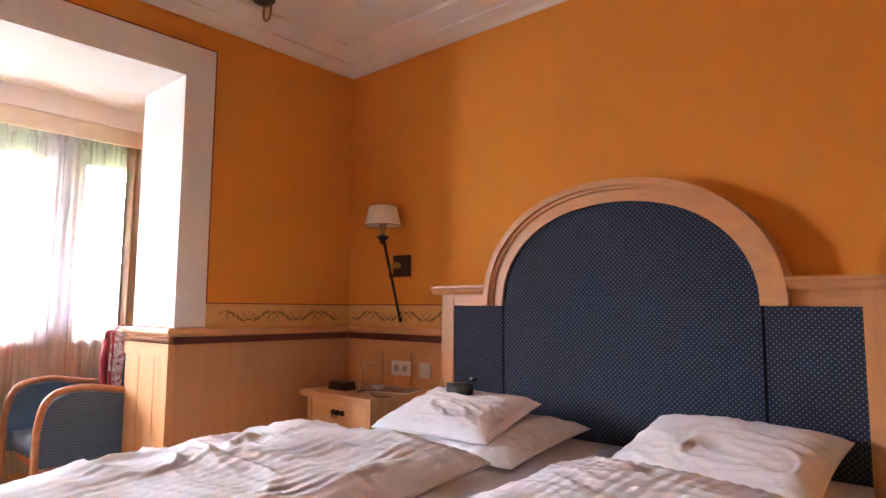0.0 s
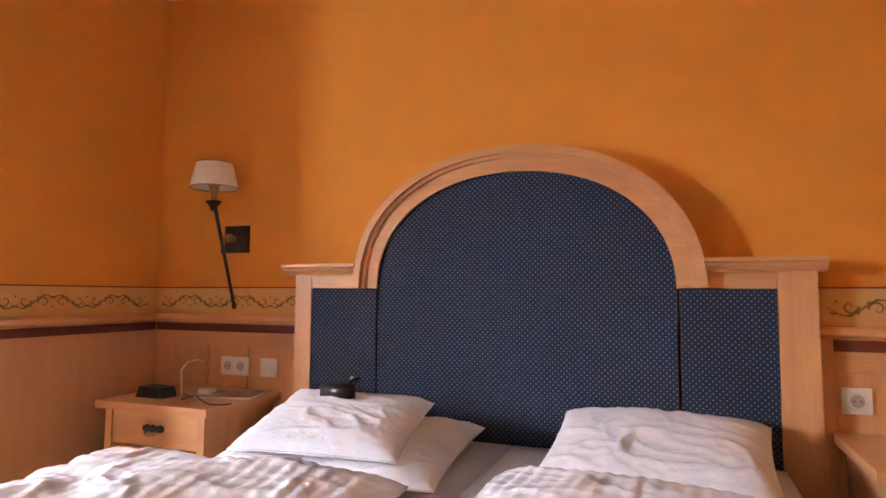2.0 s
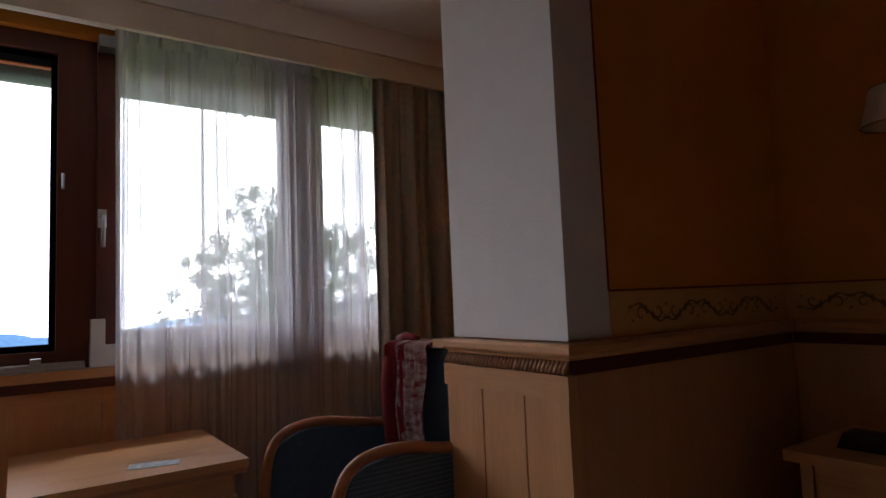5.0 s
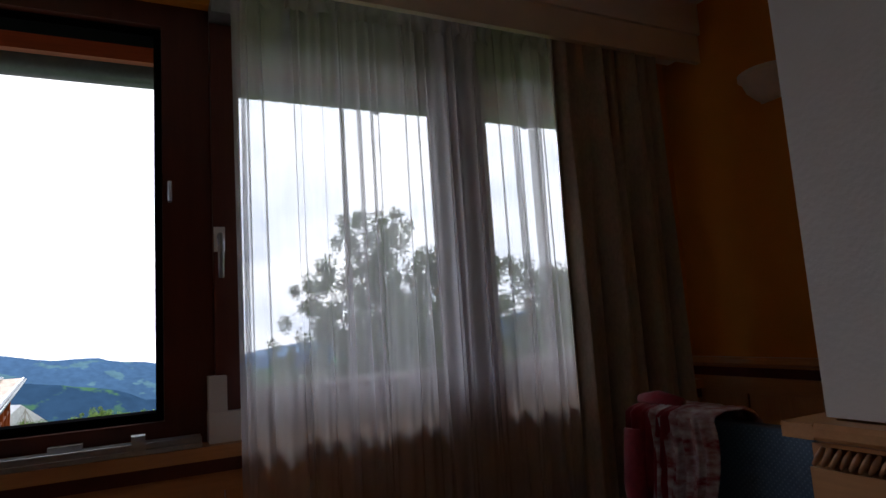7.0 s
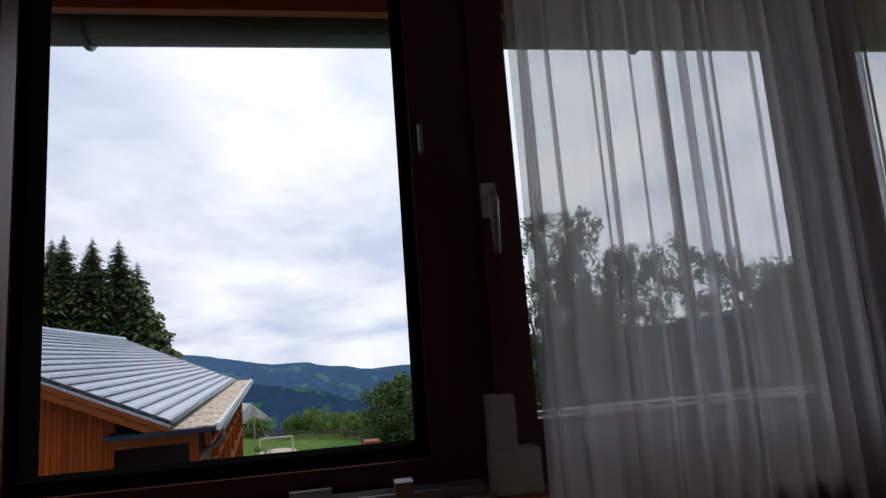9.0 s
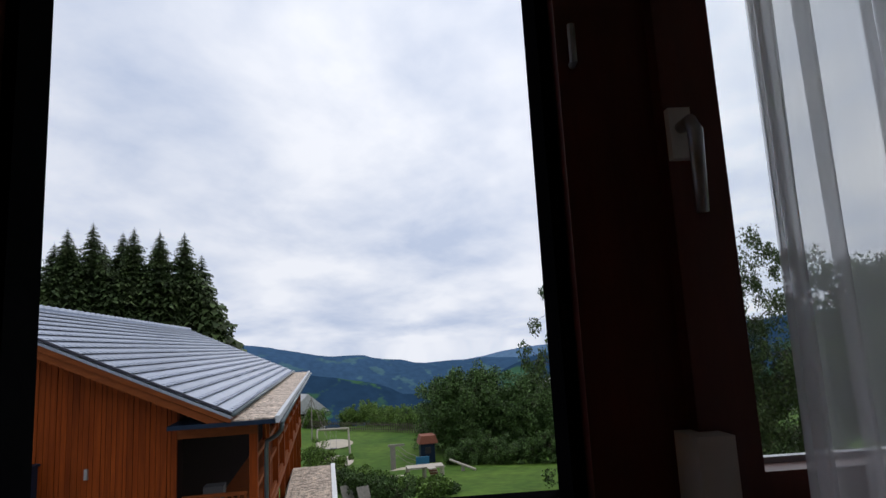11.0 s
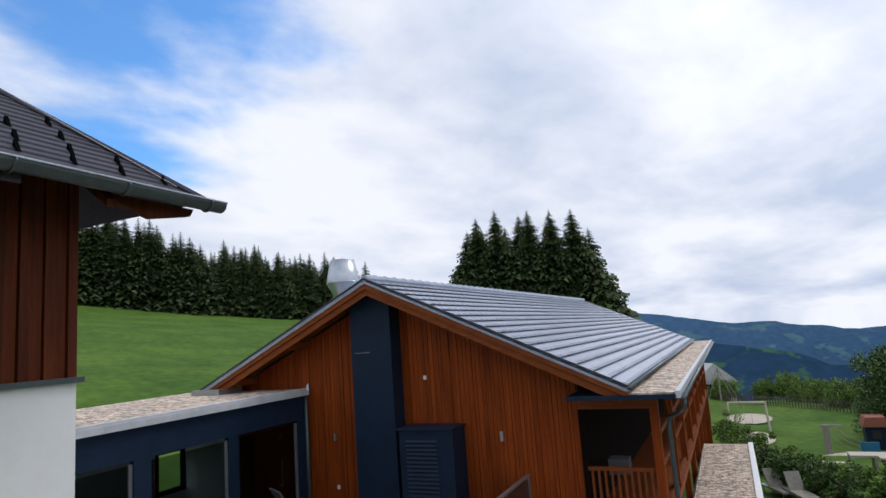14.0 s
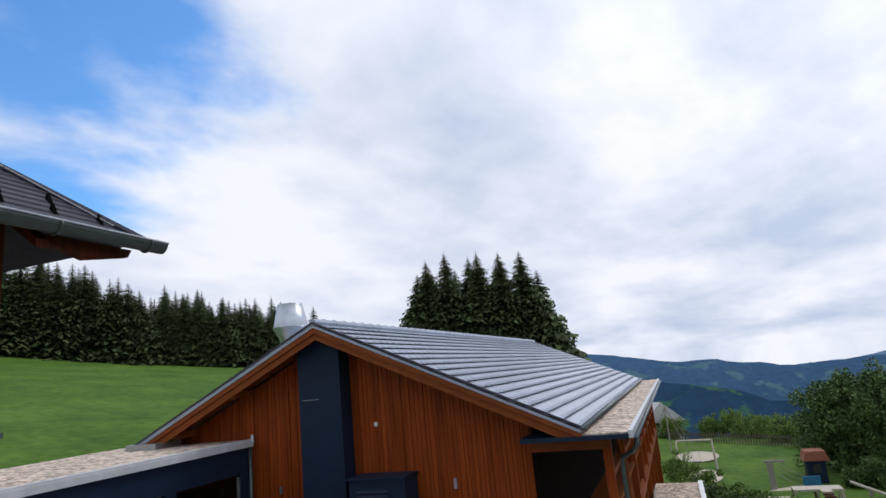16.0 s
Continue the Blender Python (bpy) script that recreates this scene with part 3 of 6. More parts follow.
part("rail", box(-1.758, -1.735, -4.55, -0.03, 0.80, 0.855), BEECH_Y, wp, bevel=0.003)

pel = thing("curtain_pelmet", (-1.56, -2.0, 2.28), "cream painted curtain pelmet board below the bay ceiling", "pelmet")
part("board", box(-1.57, -1.545, -4.59, -0.003, 2.28, 2.40), mat("cream_pelmet_paint", (0.80, 0.70, 0.57), 0.6, scale=2, fine=0.03), pel, bevel=0.004)
part("upper_board", box(-1.60, -1.53, -4.59, -0.003, 2.40, BAY_H), CEILING, pel, bevel=0.006)
part("curtain_track", box(-1.68, -1.575, -4.5, -0.05, 2.318, 2.332), WHITE_PLASTIC, pel)


def hanging(y0, y1, top, bottom, x, folds, depth, seed, nz=26, lean=0.0):
    """A pleated cloth: fine pleats at the tape that gather to wider folds lower down."""
    rnd = random.Random(seed)
    ny = int((y1 - y0) * 170)
    ph = [rnd.uniform(0, 6.28) for _ in range(6)]
    vs, fs = [], []
    for j in range(nz + 1):
        v = j / nz
        z = top + (bottom - top) * v
        for i in range(ny + 1):
            u = i / ny
            y = y0 + (y1 - y0) * u
            wob = u * folds + 0.55 * math.sin(u * 9 + ph[0]) + 0.25 * math.sin(u * 23 + ph[1] + v)
            a = abs(math.sin(math.pi * wob)) ** 0.75
            b = math.sin(math.tau * (u * folds * 0.5 + 0.2 * math.sin(u * 5 + ph[2] + 0.8 * v)) + ph[3])
            k = min(1, v * 3)
            d = depth * ((0.65 - 0.15 * k) * a + 0.5 * k * b) + 0.01 * math.sin(u * 60 + 3 * v + ph[4])
            vs.append((x + d, y + lean * (u - 0.5) * v + 0.012 * k * math.sin(math.tau * u * folds * 0.5 + ph[5]), z + 0.006 * math.sin(u * folds * 3.1) * (v > 0.99)))
    for j in range(nz):
        for i in range(ny):
            a = j * (ny + 1) + i
            fs.append((a, a + 1, a + ny + 2, a + ny + 1))
    return vs, fs


def voile(y0, y1, top, bottom, x, folds, seed, nz=24, per=30):
    """Thin cloth gathered into narrow folds that double over themselves."""
    rnd = random.Random(seed)
    over = [rnd.uniform(1.1, 2.5) for _ in range(folds + 2)]
    deep = [rnd.uniform(0.5, 1.2) for _ in range(folds + 2)]
    slip = [rnd.uniform(-0.35, 0.35) for _ in range(folds + 2)]
    ph = [rnd.uniform(0, 6.28) for _ in range(3)]
    ny, wide = folds * per, (y1 - y0) / folds
    vs, fs = [], []
    for j in range(nz + 1):
        v = j / nz
        z = top + (bottom - top) * v
        for i in range(ny + 1):
            q = i / per
            k = int(q)
            blend = (q - k) ** 2 * (3 - 2 * (q - k))
            a = over[k] + (over[k + 1] - over[k]) * blend
            d = deep[k] + (deep[k + 1] - deep[k]) * blend
            sl = slip[k] + (slip[k + 1] - slip[k]) * blend
            open_up = 0.75 + 0.25 * math.sin(2.2 * v + ph[0] + 0.9 * q)
            phi = math.tau * q
            stray = 0.42 * math.sin(0.83 * q + ph[1]) + 0.30 * math.sin(2.3 * q + ph[2]) + 0.2 * math.sin(4.1 * q + ph[0])
            y = y0 + wide * (q + stray + a * open_up * math.sin(phi) / math.tau + sl * v)
            out = 0.020 * d * math.cos(phi) + 0.014 * math.sin(1.7 * q + ph[1] + 0.5 * v) * v + 0.006 * math.sin(3 * phi + 5 * v + ph[2])
            vs.append((x + out, y, z + 0.005 * math.sin(2.1 * q) * (j == nz)))
    for j in range(nz):
        for i in range(ny):
            a = j * (ny + 1) + i
            fs.append((a, a + 1, a + ny + 2, a + ny + 1))
    return vs, fs


sheer = thing("sheer_curtain", (-1.66, -1.3, 0.08), "thin white voile curtain in soft pleats", "curtain")
sheet("cloth", *voile(-1.925, -0.725, 2.318, 0.08, -1.645, 25, 3, per=24), SHEER, sheer, smooth=True)
sheet("heading_tape", *hanging(-1.885, -0.72, 2.318, 2.25, -1.642, 27, 0.05, 3, nz=2), SHEER, sheer, "denser pleat tape", smooth=True)
sheet("hem", *voile(-1.925, -0.725, 0.13, 0.082, -1.643, 25, 3, nz=2, per=24), SHEER, sheer, "denser hem", smooth=True)
drape = thing("drape_curtain", (-1.62, -0.5, 0.05), "heavy brown and green patterned side drape", "curtain")
vs, fs = hanging(-0.78, -0.23, 2.315, 0.05, -1.625, 7, 0.085, 8)
sheet("cloth", vs, fs, DRAPE, drape, smooth=True)
# ---------------------------------------------------------------- bed
HB_L, HB_R, HB_C = 0.865, 2.820, 1.83
bed_head = thing("headboard", (HB_C, -0.06, 0.0), "arched beech headboard with blue dotted upholstery", "headboard")


def arch_band(r0, r1, cz, y0, y1, steps=48, tilt=0.0):
    """Half ring standing on a spring line."""
    bm = bmesh.new()
    rings = []
    for i in range(steps + 1):
        a = math.pi * i / steps
        c, s = math.cos(a), math.sin(a)
        rings.append([bm.verts.new((HB_C + r * math.copysign(abs(c) ** 0.93, c), y, cz + (K_IN * R_IN + (r - R_IN) * 0.97) * s ** 0.93)) for r, y in ((r0, y0), (r1, y0), (r1, y1), (r0, y1))])
    for a, b in zip(rings, rings[1:]):
        for k in range(4):
            bm.faces.new((a[k], a[(k + 1) % 4], b[(k + 1) % 4], b[k]))
    bm.faces.new(rings[0])
    bm.faces.new(rings[-1][::-1])
    return bm


K_IN, R_IN, R_OUT, SPRING = 0.775, 0.570, 0.645, 1.15
part("arch", arch_band(R_IN, R_OUT, SPRING, 0, -0.10), BEECH_H, bed_head, "wide beech arch", bevel=0.004)
part("arch_moulding", arch_band(R_OUT - 0.006, R_OUT + 0.022, SPRING, 0, -0.128), BEECH_H, bed_head, bevel=0.006)
part("arch_moulding", arch_band(R_OUT - 0.022, R_OUT - 0.006, SPRING, 0, -0.112), BEECH_H, bed_head, bevel=0.004)
n_in = 40
pts = []
for i in range(n_in + 1):
    c, s = math.cos(math.pi * i / n_in), max(0.0, math.sin(math.pi * i / n_in))
    pts.append((HB_C + R_IN * math.copysign(abs(c) ** 0.93, c), SPRING + R_IN * K_IN * s ** 0.93))
part("centre_upholstery", prism([(HB_C + R_IN, 0.42)] + pts + [(HB_C - R_IN, 0.42)], "y", -0.004, -0.086), BLUE_CLOTH, bed_head, "navy cloth with pale dots", bevel=0.018, seg=4)
part("side_upholstery", box(0.945, HB_C - R_IN - 0.009, -0.084, -0.004, 0.42, 1.148), BLUE_CLOTH, bed_head, bevel=0.018, seg=4)
part("side_upholstery", box(HB_C + R_IN + 0.009, 2.705, -0.084, -0.004, 0.42, 1.148), BLUE_CLOTH, bed_head, bevel=0.018, seg=4)
part("post", box(HB_L, 0.944, -0.09, 0, 0, 1.205), BEECH_V, bed_head, bevel=0.004)
part("post", box(2.706, HB_R, -0.09, 0, 0, 1.205), BEECH_V, bed_head, bevel=0.004)
for x0, x1 in ((0.945, HB_C - R_OUT + 0.03), (HB_C + R_OUT - 0.03, 2.705)):
    part("shoulder", box(x0, x1, -0.086, 0, 1.150, 1.205), BEECH_H, bed_head)
SHELF = [(0.0, 1.205), (0.105, 1.205), (0.108, 1.212), (0.122, 1.222), (0.126, 1.232), (0.135, 1.238), (0.135, 1.250), (0.0, 1.250)]
for x0, x1 in ((HB_L - 0.045, HB_C - R_OUT - 0.012), (HB_C + R_OUT + 0.012, HB_R + 0.026)):
    part("shoulder_moulding", prism([(-o, u) for o, u in SHELF], "x", x0, x1), BEECH_H, bed_head, bevel=0.002)

bed = thing("double_bed", (1.83, -1.1, 0), "beech double bed frame with two mattresses under white sheets", "bed")
part("side_rail", box(0.90, 0.94, -2.15, -0.1, 0.18, 0.44), BEECH_Y, bed, bevel=0.006)
part("side_rail", box(2.72, 2.76, -2.15, -0.1, 0.18, 0.44), BEECH_Y, bed, bevel=0.006)
part("footboard", box(0.88, 2.78, -2.20, -2.152, 0.12, 0.70), BEECH_H, bed, bevel=0.004)
part("footboard_cap", box(0.865, 2.795, -2.225, -2.135, 0.70, 0.735), BEECH_H, bed, "rounded pale top rail", bevel=0.010, seg=3)
for x in (0.90, 2.70):
    for y in (-2.2, -0.2):
        part("leg", box(x, x + 0.07, y, y + 0.07, 0, 0.18), BEECH_V, bed, bevel=0.004)
part("slat_base", box(0.945, 2.715, -2.14, -0.1, 0.26, 0.34), BEECH_Y, bed)
for x0, x1 in ((0.95, 1.828), (1.834, 2.71)):
    part("mattress", box(x0, x1, -2.13, -0.10, 0.342, 0.575), LINEN, bed, "mattress in a white fitted sheet", bevel=0.04, seg=4, smooth=True)


def cushion(name, w, d, h, m, label, category, seed, wrinkle=0.012, edge=2.6, stripes=0.0, n=72, group="", pinch=0.045, lie=1.0, octaves=((1.0, 4.5, 9.0), (0.6, 10.0, 18.0), (0.3, 20.0, 36.0))):
    """A filled cloth with a seam all round, pulled-out corners and sharp creases. lie: how crumpled the broad folds are."""
    rnd = random.Random(seed)
    off = Vector((rnd.uniform(0, 50), rnd.uniform(0, 50), rnd.uniform(0, 50)))
    turn = rnd.uniform(-0.5, 0.5)
    ct, st = math.cos(turn), math.sin(turn)

    def place(u, v):
        return u * w / 2 * (1 - pinch * (1 - v * v) * u * u), v * d / 2 * (1 - pinch * (1 - u * u) * v * v)

    def crease(x, y):
        a, b = x * ct + y * st, y * ct - x * st
        warp = noise.noise(Vector((x * 4, y * 4, 1)) + off)
        total = 0.0
        for amp, fx, fy in octaves:
            q = Vector((a * fx + 1.1 * warp, b * fy + 0.9 * warp, amp * 7)) + off
            total += amp * (max(0.0, 1 - 2.6 * abs(noise.noise(q))) ** 1.6 - 0.25)
        where = 0.55 + 0.7 * max(0.0, noise.noise(Vector((x * 3, y * 3, 5)) + off) + 0.25)
        return total * where

    nx, ny = n, max(14, int(n * d / w))
    vs, fs = [], []
    for side in (1, -1):
        for j in range(ny + 1):
            for i in range(nx + 1):
                u, v = 2 * i / nx - 1, 2 * j / ny - 1
                prof = (max(0.0, 1 - abs(u) ** edge) * max(0.0, 1 - abs(v) ** edge)) ** 0.45
                x, y = place(u, v)
                lump = 0.30 * lie * noise.noise(Vector((x * 3.0, y * 3.0, 0)) + off)
                z = prof * h / 2 * (1 + lump) + (wrinkle * crease(x, y) + stripes * math.sin(x * 150)) * min(1, prof * 2.2)
                vs.append((x, y, z if side > 0 else -0.45 * prof * h / 2))
        base_i = 0 if side > 0 else (nx + 1) * (ny + 1)
        for j in range(ny):
            for i in range(nx):
                a = base_i + j * (nx + 1) + i
                q = (a, a + 1, a + nx + 2, a + nx + 1)
                fs.append(q if side > 0 else q[::-1])
    th = thing(name, (0, 0, 0), label, category, group)
    sheet("cover", vs, fs, LINEN, th, smooth=True)
    rim = [place(-1 + 2 * k / 16, -1) for k in range(17)] + [place(1, -1 + 2 * k / 16) for k in range(1, 17)] + [place(1 - 2 * k / 16, 1) for k in range(1, 17)] + [place(-1, 1 - 2 * k / 16) for k in range(1, 17)]
    part("seam", tube([(x, y, 0.0) for x, y in rim], 0.0035, 6), LINEN, th, "stitched white seam", smooth=True)
    th.matrix_basis = m
    return th


cushion("pillow", 0.74, 0.66, 0.13, pose(1.385, -0.48, 0.615, 3, 0, 5), "flat white pillow lying under another", "pillow", 5, 0.008, edge=4.0, group="pillows on the bed", lie=0.6)
cushion("pillow", 0.52, 0.48, 0.12, pose(1.365, -0.55, 0.700, 10, 1, 9), "plump creased white pillow on top of another", "pillow", 6, 0.010, edge=4.0, group="pillows on the bed", lie=0.6)
cushion("pillow", 0.64, 0.48, 0.12, pose(2.335, -0.355, 0.658, 13, 0, -3), "plump white pillow leaning towards the headboard", "pillow", 7, 0.009, edge=4.0, group="pillows on the bed", lie=0.6)
SOFT_FOLDS = ((1.0, 2.2, 5.5), (0.4, 5.0, 11.0), (0.12, 14.0, 30.0))
cushion("duvet", 0.92, 1.30, 0.15, pose(1.34, -1.52, 0.606, 2, 1, 6), "rumpled white striped duvet thrown half back", "duvet", 11, 0.018, edge=5, stripes=0.0016, n=120, group="duvets on the bed", pinch=0.03, lie=1.2, octaves=SOFT_FOLDS)
cushion("duvet", 0.84, 1.56, 0.12, pose(2.31, -1.34, 0.590, 1, 0, -2), "rumpled white striped duvet spread on the bed", "duvet", 12, 0.014, edge=5, stripes=0.0016, n=120, group="duvets on the bed", pinch=0.03, lie=1.0, octaves=SOFT_FOLDS)

case = thing("small_black_case", (1.31, -0.47, 0.77), "small black zipped pouch with a strap", "pouch")
bm = prism([(-0.055, -0.03), (0.05, -0.035), (0.065, 0.0), (0.04, 0.035), (-0.04, 0.03)], "z", 0, 0.045)
bm.transform(Matrix.Translation((1.31, -0.47, 0.772)))
part("body", bm, BLACK_PLASTIC, case, bevel=0.012, seg=3, smooth=True)
part("strap", tube([(1.34, -0.46, 0.812), (1.355, -0.45, 0.831), (1.37, -0.44, 0.837), (1.36, -0.43, 0.827)], 0.006, 6), BLACK_PLASTIC, case, smooth=True)
part("zip_tag", box(1.345, 1.357, -0.453, -0.448, 0.814, 0.841), ALU, case, "small silver zip tag")


# ---------------------------------------------------------------- nightstands
def nightstand(x0, x1, label):
    ns = thing("nightstand", ((x0 + x1) / 2, -0.24, 0), label, "nightstand", "nightstands beside the bed")
    part("top", box(x0, x1, -0.485, -0.025, 0.662, 0.692), BEECH_H, ns, bevel=0.007, seg=3)
    a, b = x0 + 0.035, x1 - 0.035
    part("side_panel", box(a, a + 0.02, -0.44, -0.03, 0.06, 0.661), BEECH_V, ns)
    part("side_panel", box(b - 0.02, b, -0.44, -0.03, 0.06, 0.661), BEECH_V, ns)
    part("back_panel", box(a, b, -0.035, -0.027, 0.06, 0.661), BEECH_V, ns)
    part("corner_post", box(a - 0.004, a + 0.028, -0.458, -0.43, 0, 0.661), BEECH_V, ns, bevel=0.004)
    part("corner_post", box(b - 0.028, b + 0.004, -0.458, -0.43, 0, 0.661), BEECH_V, ns, bevel=0.004)
    part("plinth", box(a + 0.028, b - 0.028, -0.43, -0.03, 0, 0.07), BEECH_H, ns)
    cx = (a + b) / 2
    for z0, z1 in ((0.525, 0.655), (0.32, 0.518), (0.08, 0.313)):
        d = part("drawer", box(a + 0.030, b - 0.030, -0.452, -0.43, z0, z1), BEECH_H, ns, bevel=0.003)
        zc = (z0 + z1) / 2
        bm = tube([(cx - 0.052 + 0.104 * i / 12, -0.453 - 0.004 * math.sin(math.pi * i / 12), zc + 0.005) for i in range(13)], [0.008 + 0.008 * abs(math.sin(i * math.pi / 4)) for i in range(13)], 8)
        part("handle_plate", bm, IRON, d, "dark cast drawer plate", smooth=True)
        bm = tube([(cx - 0.028, -0.46, zc), (cx - 0.022, -0.478, zc - 0.012), (cx, -0.484, zc - 0.018), (cx + 0.022, -0.478, zc - 0.012), (cx + 0.028, -0.46, zc)], 0.006, 8)
        part("pull", bm, BRASS, d, "aged brass drop pull", smooth=True)
    return ns


nightstand(0.19, 0.757, "light beech nightstand with drawers and dark brass pulls, cluttered top")
nightstand(2.855, 3.42, "light beech nightstand with drawers beside the wall lamp")


def socket(name, x, z, kinds, label):
    """A row of white wall plates: 's' socket, 'w' rocker switch."""
    n_k = len(kinds)
    w = 0.071 * n_k + 0.010
    th = thing(name, (x + w / 2, -0.02, z), label, "wall socket" if "s" in kinds else "light switch")
    part("frame", box(x, x + w, -0.031, -0.0205, z - 0.0405, z + 0.0405), WHITE_PLASTIC, th, bevel=0.004)
    for i, k in enumerate(kinds):
        c = x + 0.0405 + 0.071 * i
        if k == "s":
            bm = tube([(c, -0.033, z), (c, -0.0345, z)], [0.029, 0.027], 28)
            part("insert", bm, WHITE_PLASTIC, th)
            # no real recess: a flat grey disc carries its shade
            part("well", tube([(c, -0.0347, z), (c, -0.0352, z)], 0.0205, 28), mat("painted_recess_shade", (0.45, 0.43, 0.40), 0.5), th, "grey disc with the round recess's shade painted in")
            bm = tube([(c - 0.0095, -0.0353, z), (c - 0.0095, -0.036, z)], 0.0026, 8)
            tube([(c + 0.0095, -0.0353, z), (c + 0.0095, -0.036, z)], 0.0026, 8, bm)
            part("pin_holes", bm, OPENING_DARK, th)
        else:
            part("rocker", box(c - 0.028, c + 0.028, -0.037, -0.0312, z - 0.028, z + 0.028), WHITE_PLASTIC, th, bevel=0.005)
    return th


socket("double_wall_socket", 0.428, 0.795, "ss", "white double wall socket on beech panel")
socket("light_switch", 0.648, 0.795, "w", "white rocker light switch on beech panel")
socket("wall_socket", 2.885, 0.795, "s", "white single wall socket on beech panel")
socket("light_switch", 3.05, 0.80, "w", "white rocker light switch on beech panel")


# ---------------------------------------------------------------- wall lamps
def wall_lamp(xp, name="wall_lamp"):
    th = thing(name, (xp, -0.03, 1.38), "bronze torch wall lamp with a cream pleated shade", "wall lamp", "wall lamps above the nightstands")
    part("wall_plate", box(xp - 0.063, xp + 0.063, -0.022, 0, 1.315, 1.440), IRON, th, "dark square wall plate", bevel=0.004)
    part("boss", tube([(xp - 0.01, -0.022, 1.378), (xp - 0.015, -0.05, 1.38), (xp - 0.022, -0.075, 1.382)], [0.016, 0.022, 0.012], 12), BRASS, th, "aged brass boss", smooth=True)
    tip, top = Vector((xp + 0.012, -0.03, 1.055)), Vector((xp - 0.045, -0.125, 1.55))
    part("stem", tube([tip, tip.lerp(top, 0.03), tip.lerp(top, 0.06), tip.lerp(top, 0.5), tip.lerp(top, 0.53), tip.lerp(top, 0.56), top], [0.007, 0.011, 0.007, 0.008, 0.013, 0.008, 0.010], 10), IRON, th, "slanting bronzed stem", smooth=True)
    c = (top.x, top.y, top.z - 0.03)
    part("cup", lathe(c, [(0.012, -0.02), (0.018, 0.0), (0.034, 0.018), (0.036, 0.024), (0.020, 0.026), (0.014, 0.03)], 18), IRON, th, "flared bronze cup", smooth=True)
    part("candle_tube", lathe(c, [(0.012, 0.028), (0.015, 0.06), (0.024, 0.095), (0.026, 0.098), (0.012, 0.10)], 14), BRASS, th, smooth=True)
    bm = bmesh.new()
    rings = []
    for r, z in ((0.104, 0.085), (0.076, 0.200)):
        rings.append([bm.verts.new((c[0] + (r + 0.0016 * (k % 2)) * math.cos(k * math.tau / 96), c[1] + (r + 0.0016 * (k % 2)) * math.sin(k * math.tau / 96), c[2] + z)) for k in range(96)])
    for k in range(96):
        bm.faces.new((rings[0][k], rings[0][(k + 1) % 96], rings[1][(k + 1) % 96], rings[1][k]))
    part("shade", bm, SHADE, th, "cream pleated cone shade")
    for r, z in ((0.105, 0.085), (0.0775, 0.199)):
        part("shade_trim", tube([(c[0] + r * math.cos(a), c[1] + r * math.sin(a), c[2] + z) for a in [k * math.tau / 40 for k in range(41)]], 0.0028, 6, cap=False), BRASS, th, "thin gilt edge", smooth=True)
    return th


wall_lamp(0.482)
wall_lamp(3.185)

# bowl light high in the bay
up = thing("wall_uplight", (-1.25, -0.003, 2.03), "small cream plaster bowl uplight on the bay wall", "wall lamp")
bm = bmesh.new()
prof = [(0.02, 0.0), (0.05, 0.012), (0.085, 0.05), (0.10, 0.09), (0.112, 0.10), (0.112, 0.118), (0.10, 0.12)]
rings = [[bm.verts.new((-1.25 + r * math.cos(math.pi + math.pi * k / 18), r * 0.9 * math.sin(math.pi + math.pi * k / 18) - 0.003, 2.0 + h)) for k in range(19)] for r, h in prof]
for a, b in zip(rings, rings[1:]):
    for k in range(18):
        bm.faces.new((a[k], a[k + 1], b[k + 1], b[k]))
part("bowl", bm, SHADE, up, smooth=True)
part("wall_plate", box(-1.29, -1.21, -0.012, -0.001, 2.0, 2.11), SHADE, up, bevel=0.003)

# loop of the ceiling lamp
lampc = thing("ceiling_lamp", (0.30, -0.85, ROOM_H), "bronze curled arm of the ceiling lamp", "ceiling lamp")
part("canopy", lathe((0.36, -0.90, ROOM_H - 0.04), [(0.01, 0.0), (0.05, 0.012), (0.06, 0.03), (0.06, 0.04)], 20), IRON, lampc, smooth=True)
part("loop", tube([(0.30 + 0.035 * math.cos(a), -0.84, 2.665 + 0.05 * math.sin(a)) for a in [k * math.tau / 28 for k in range(29)]], 0.0065, 8, cap=False), BRASS, lampc, "curled brass loop", smooth=True)

# ---------------------------------------------------------------- clutter
phone = thing("phone_case", (0.37, -0.33, 0.692), "black folded phone case on the nightstand", "phone")
bm = prism([(-0.07, 0), (0.075, 0), (0.06, 0.042), (-0.05, 0.045)], "y", -0.04, 0.04)
bm.transform(Matrix.Translation((0.35, -0.33, 0.692)))
part("body", bm, BLACK_PLASTIC, phone, bevel=0.006)
part("cover_flap", box(0.30, 0.40, -0.372, -0.368, 0.696, 0.73), BLACK_PLASTIC, phone, bevel=0.001)
cab = tagged(part("charging_cable", tube([(0.40 + 0.05 * t + 0.06 * math.sin(t * 1.3), -0.30 + 0.05 * math.cos(t * 1.7) - 0.012 * t, 0.698) for t in [i * 0.2 for i in range(34)]], 0.0032, 6), BLACK_PLASTIC, smooth=True), "black charging cable tangled on the nightstand", "cable")
tagged(part("white_cable", tube([(0.44, -0.28, 0.70), (0.40, -0.24, 0.74), (0.375, -0.22, 0.79), (0.39, -0.20, 0.825), (0.44, -0.18, 0.835), (0.455, -0.17, 0.825)], 0.0025, 6), WHITE_PLASTIC, smooth=True), "thin white cable looped above the nightstand", "cable")
adp = thing("charger_plug", (0.52, -0.22, 0.692), "white charger plug on the nightstand", "charger")
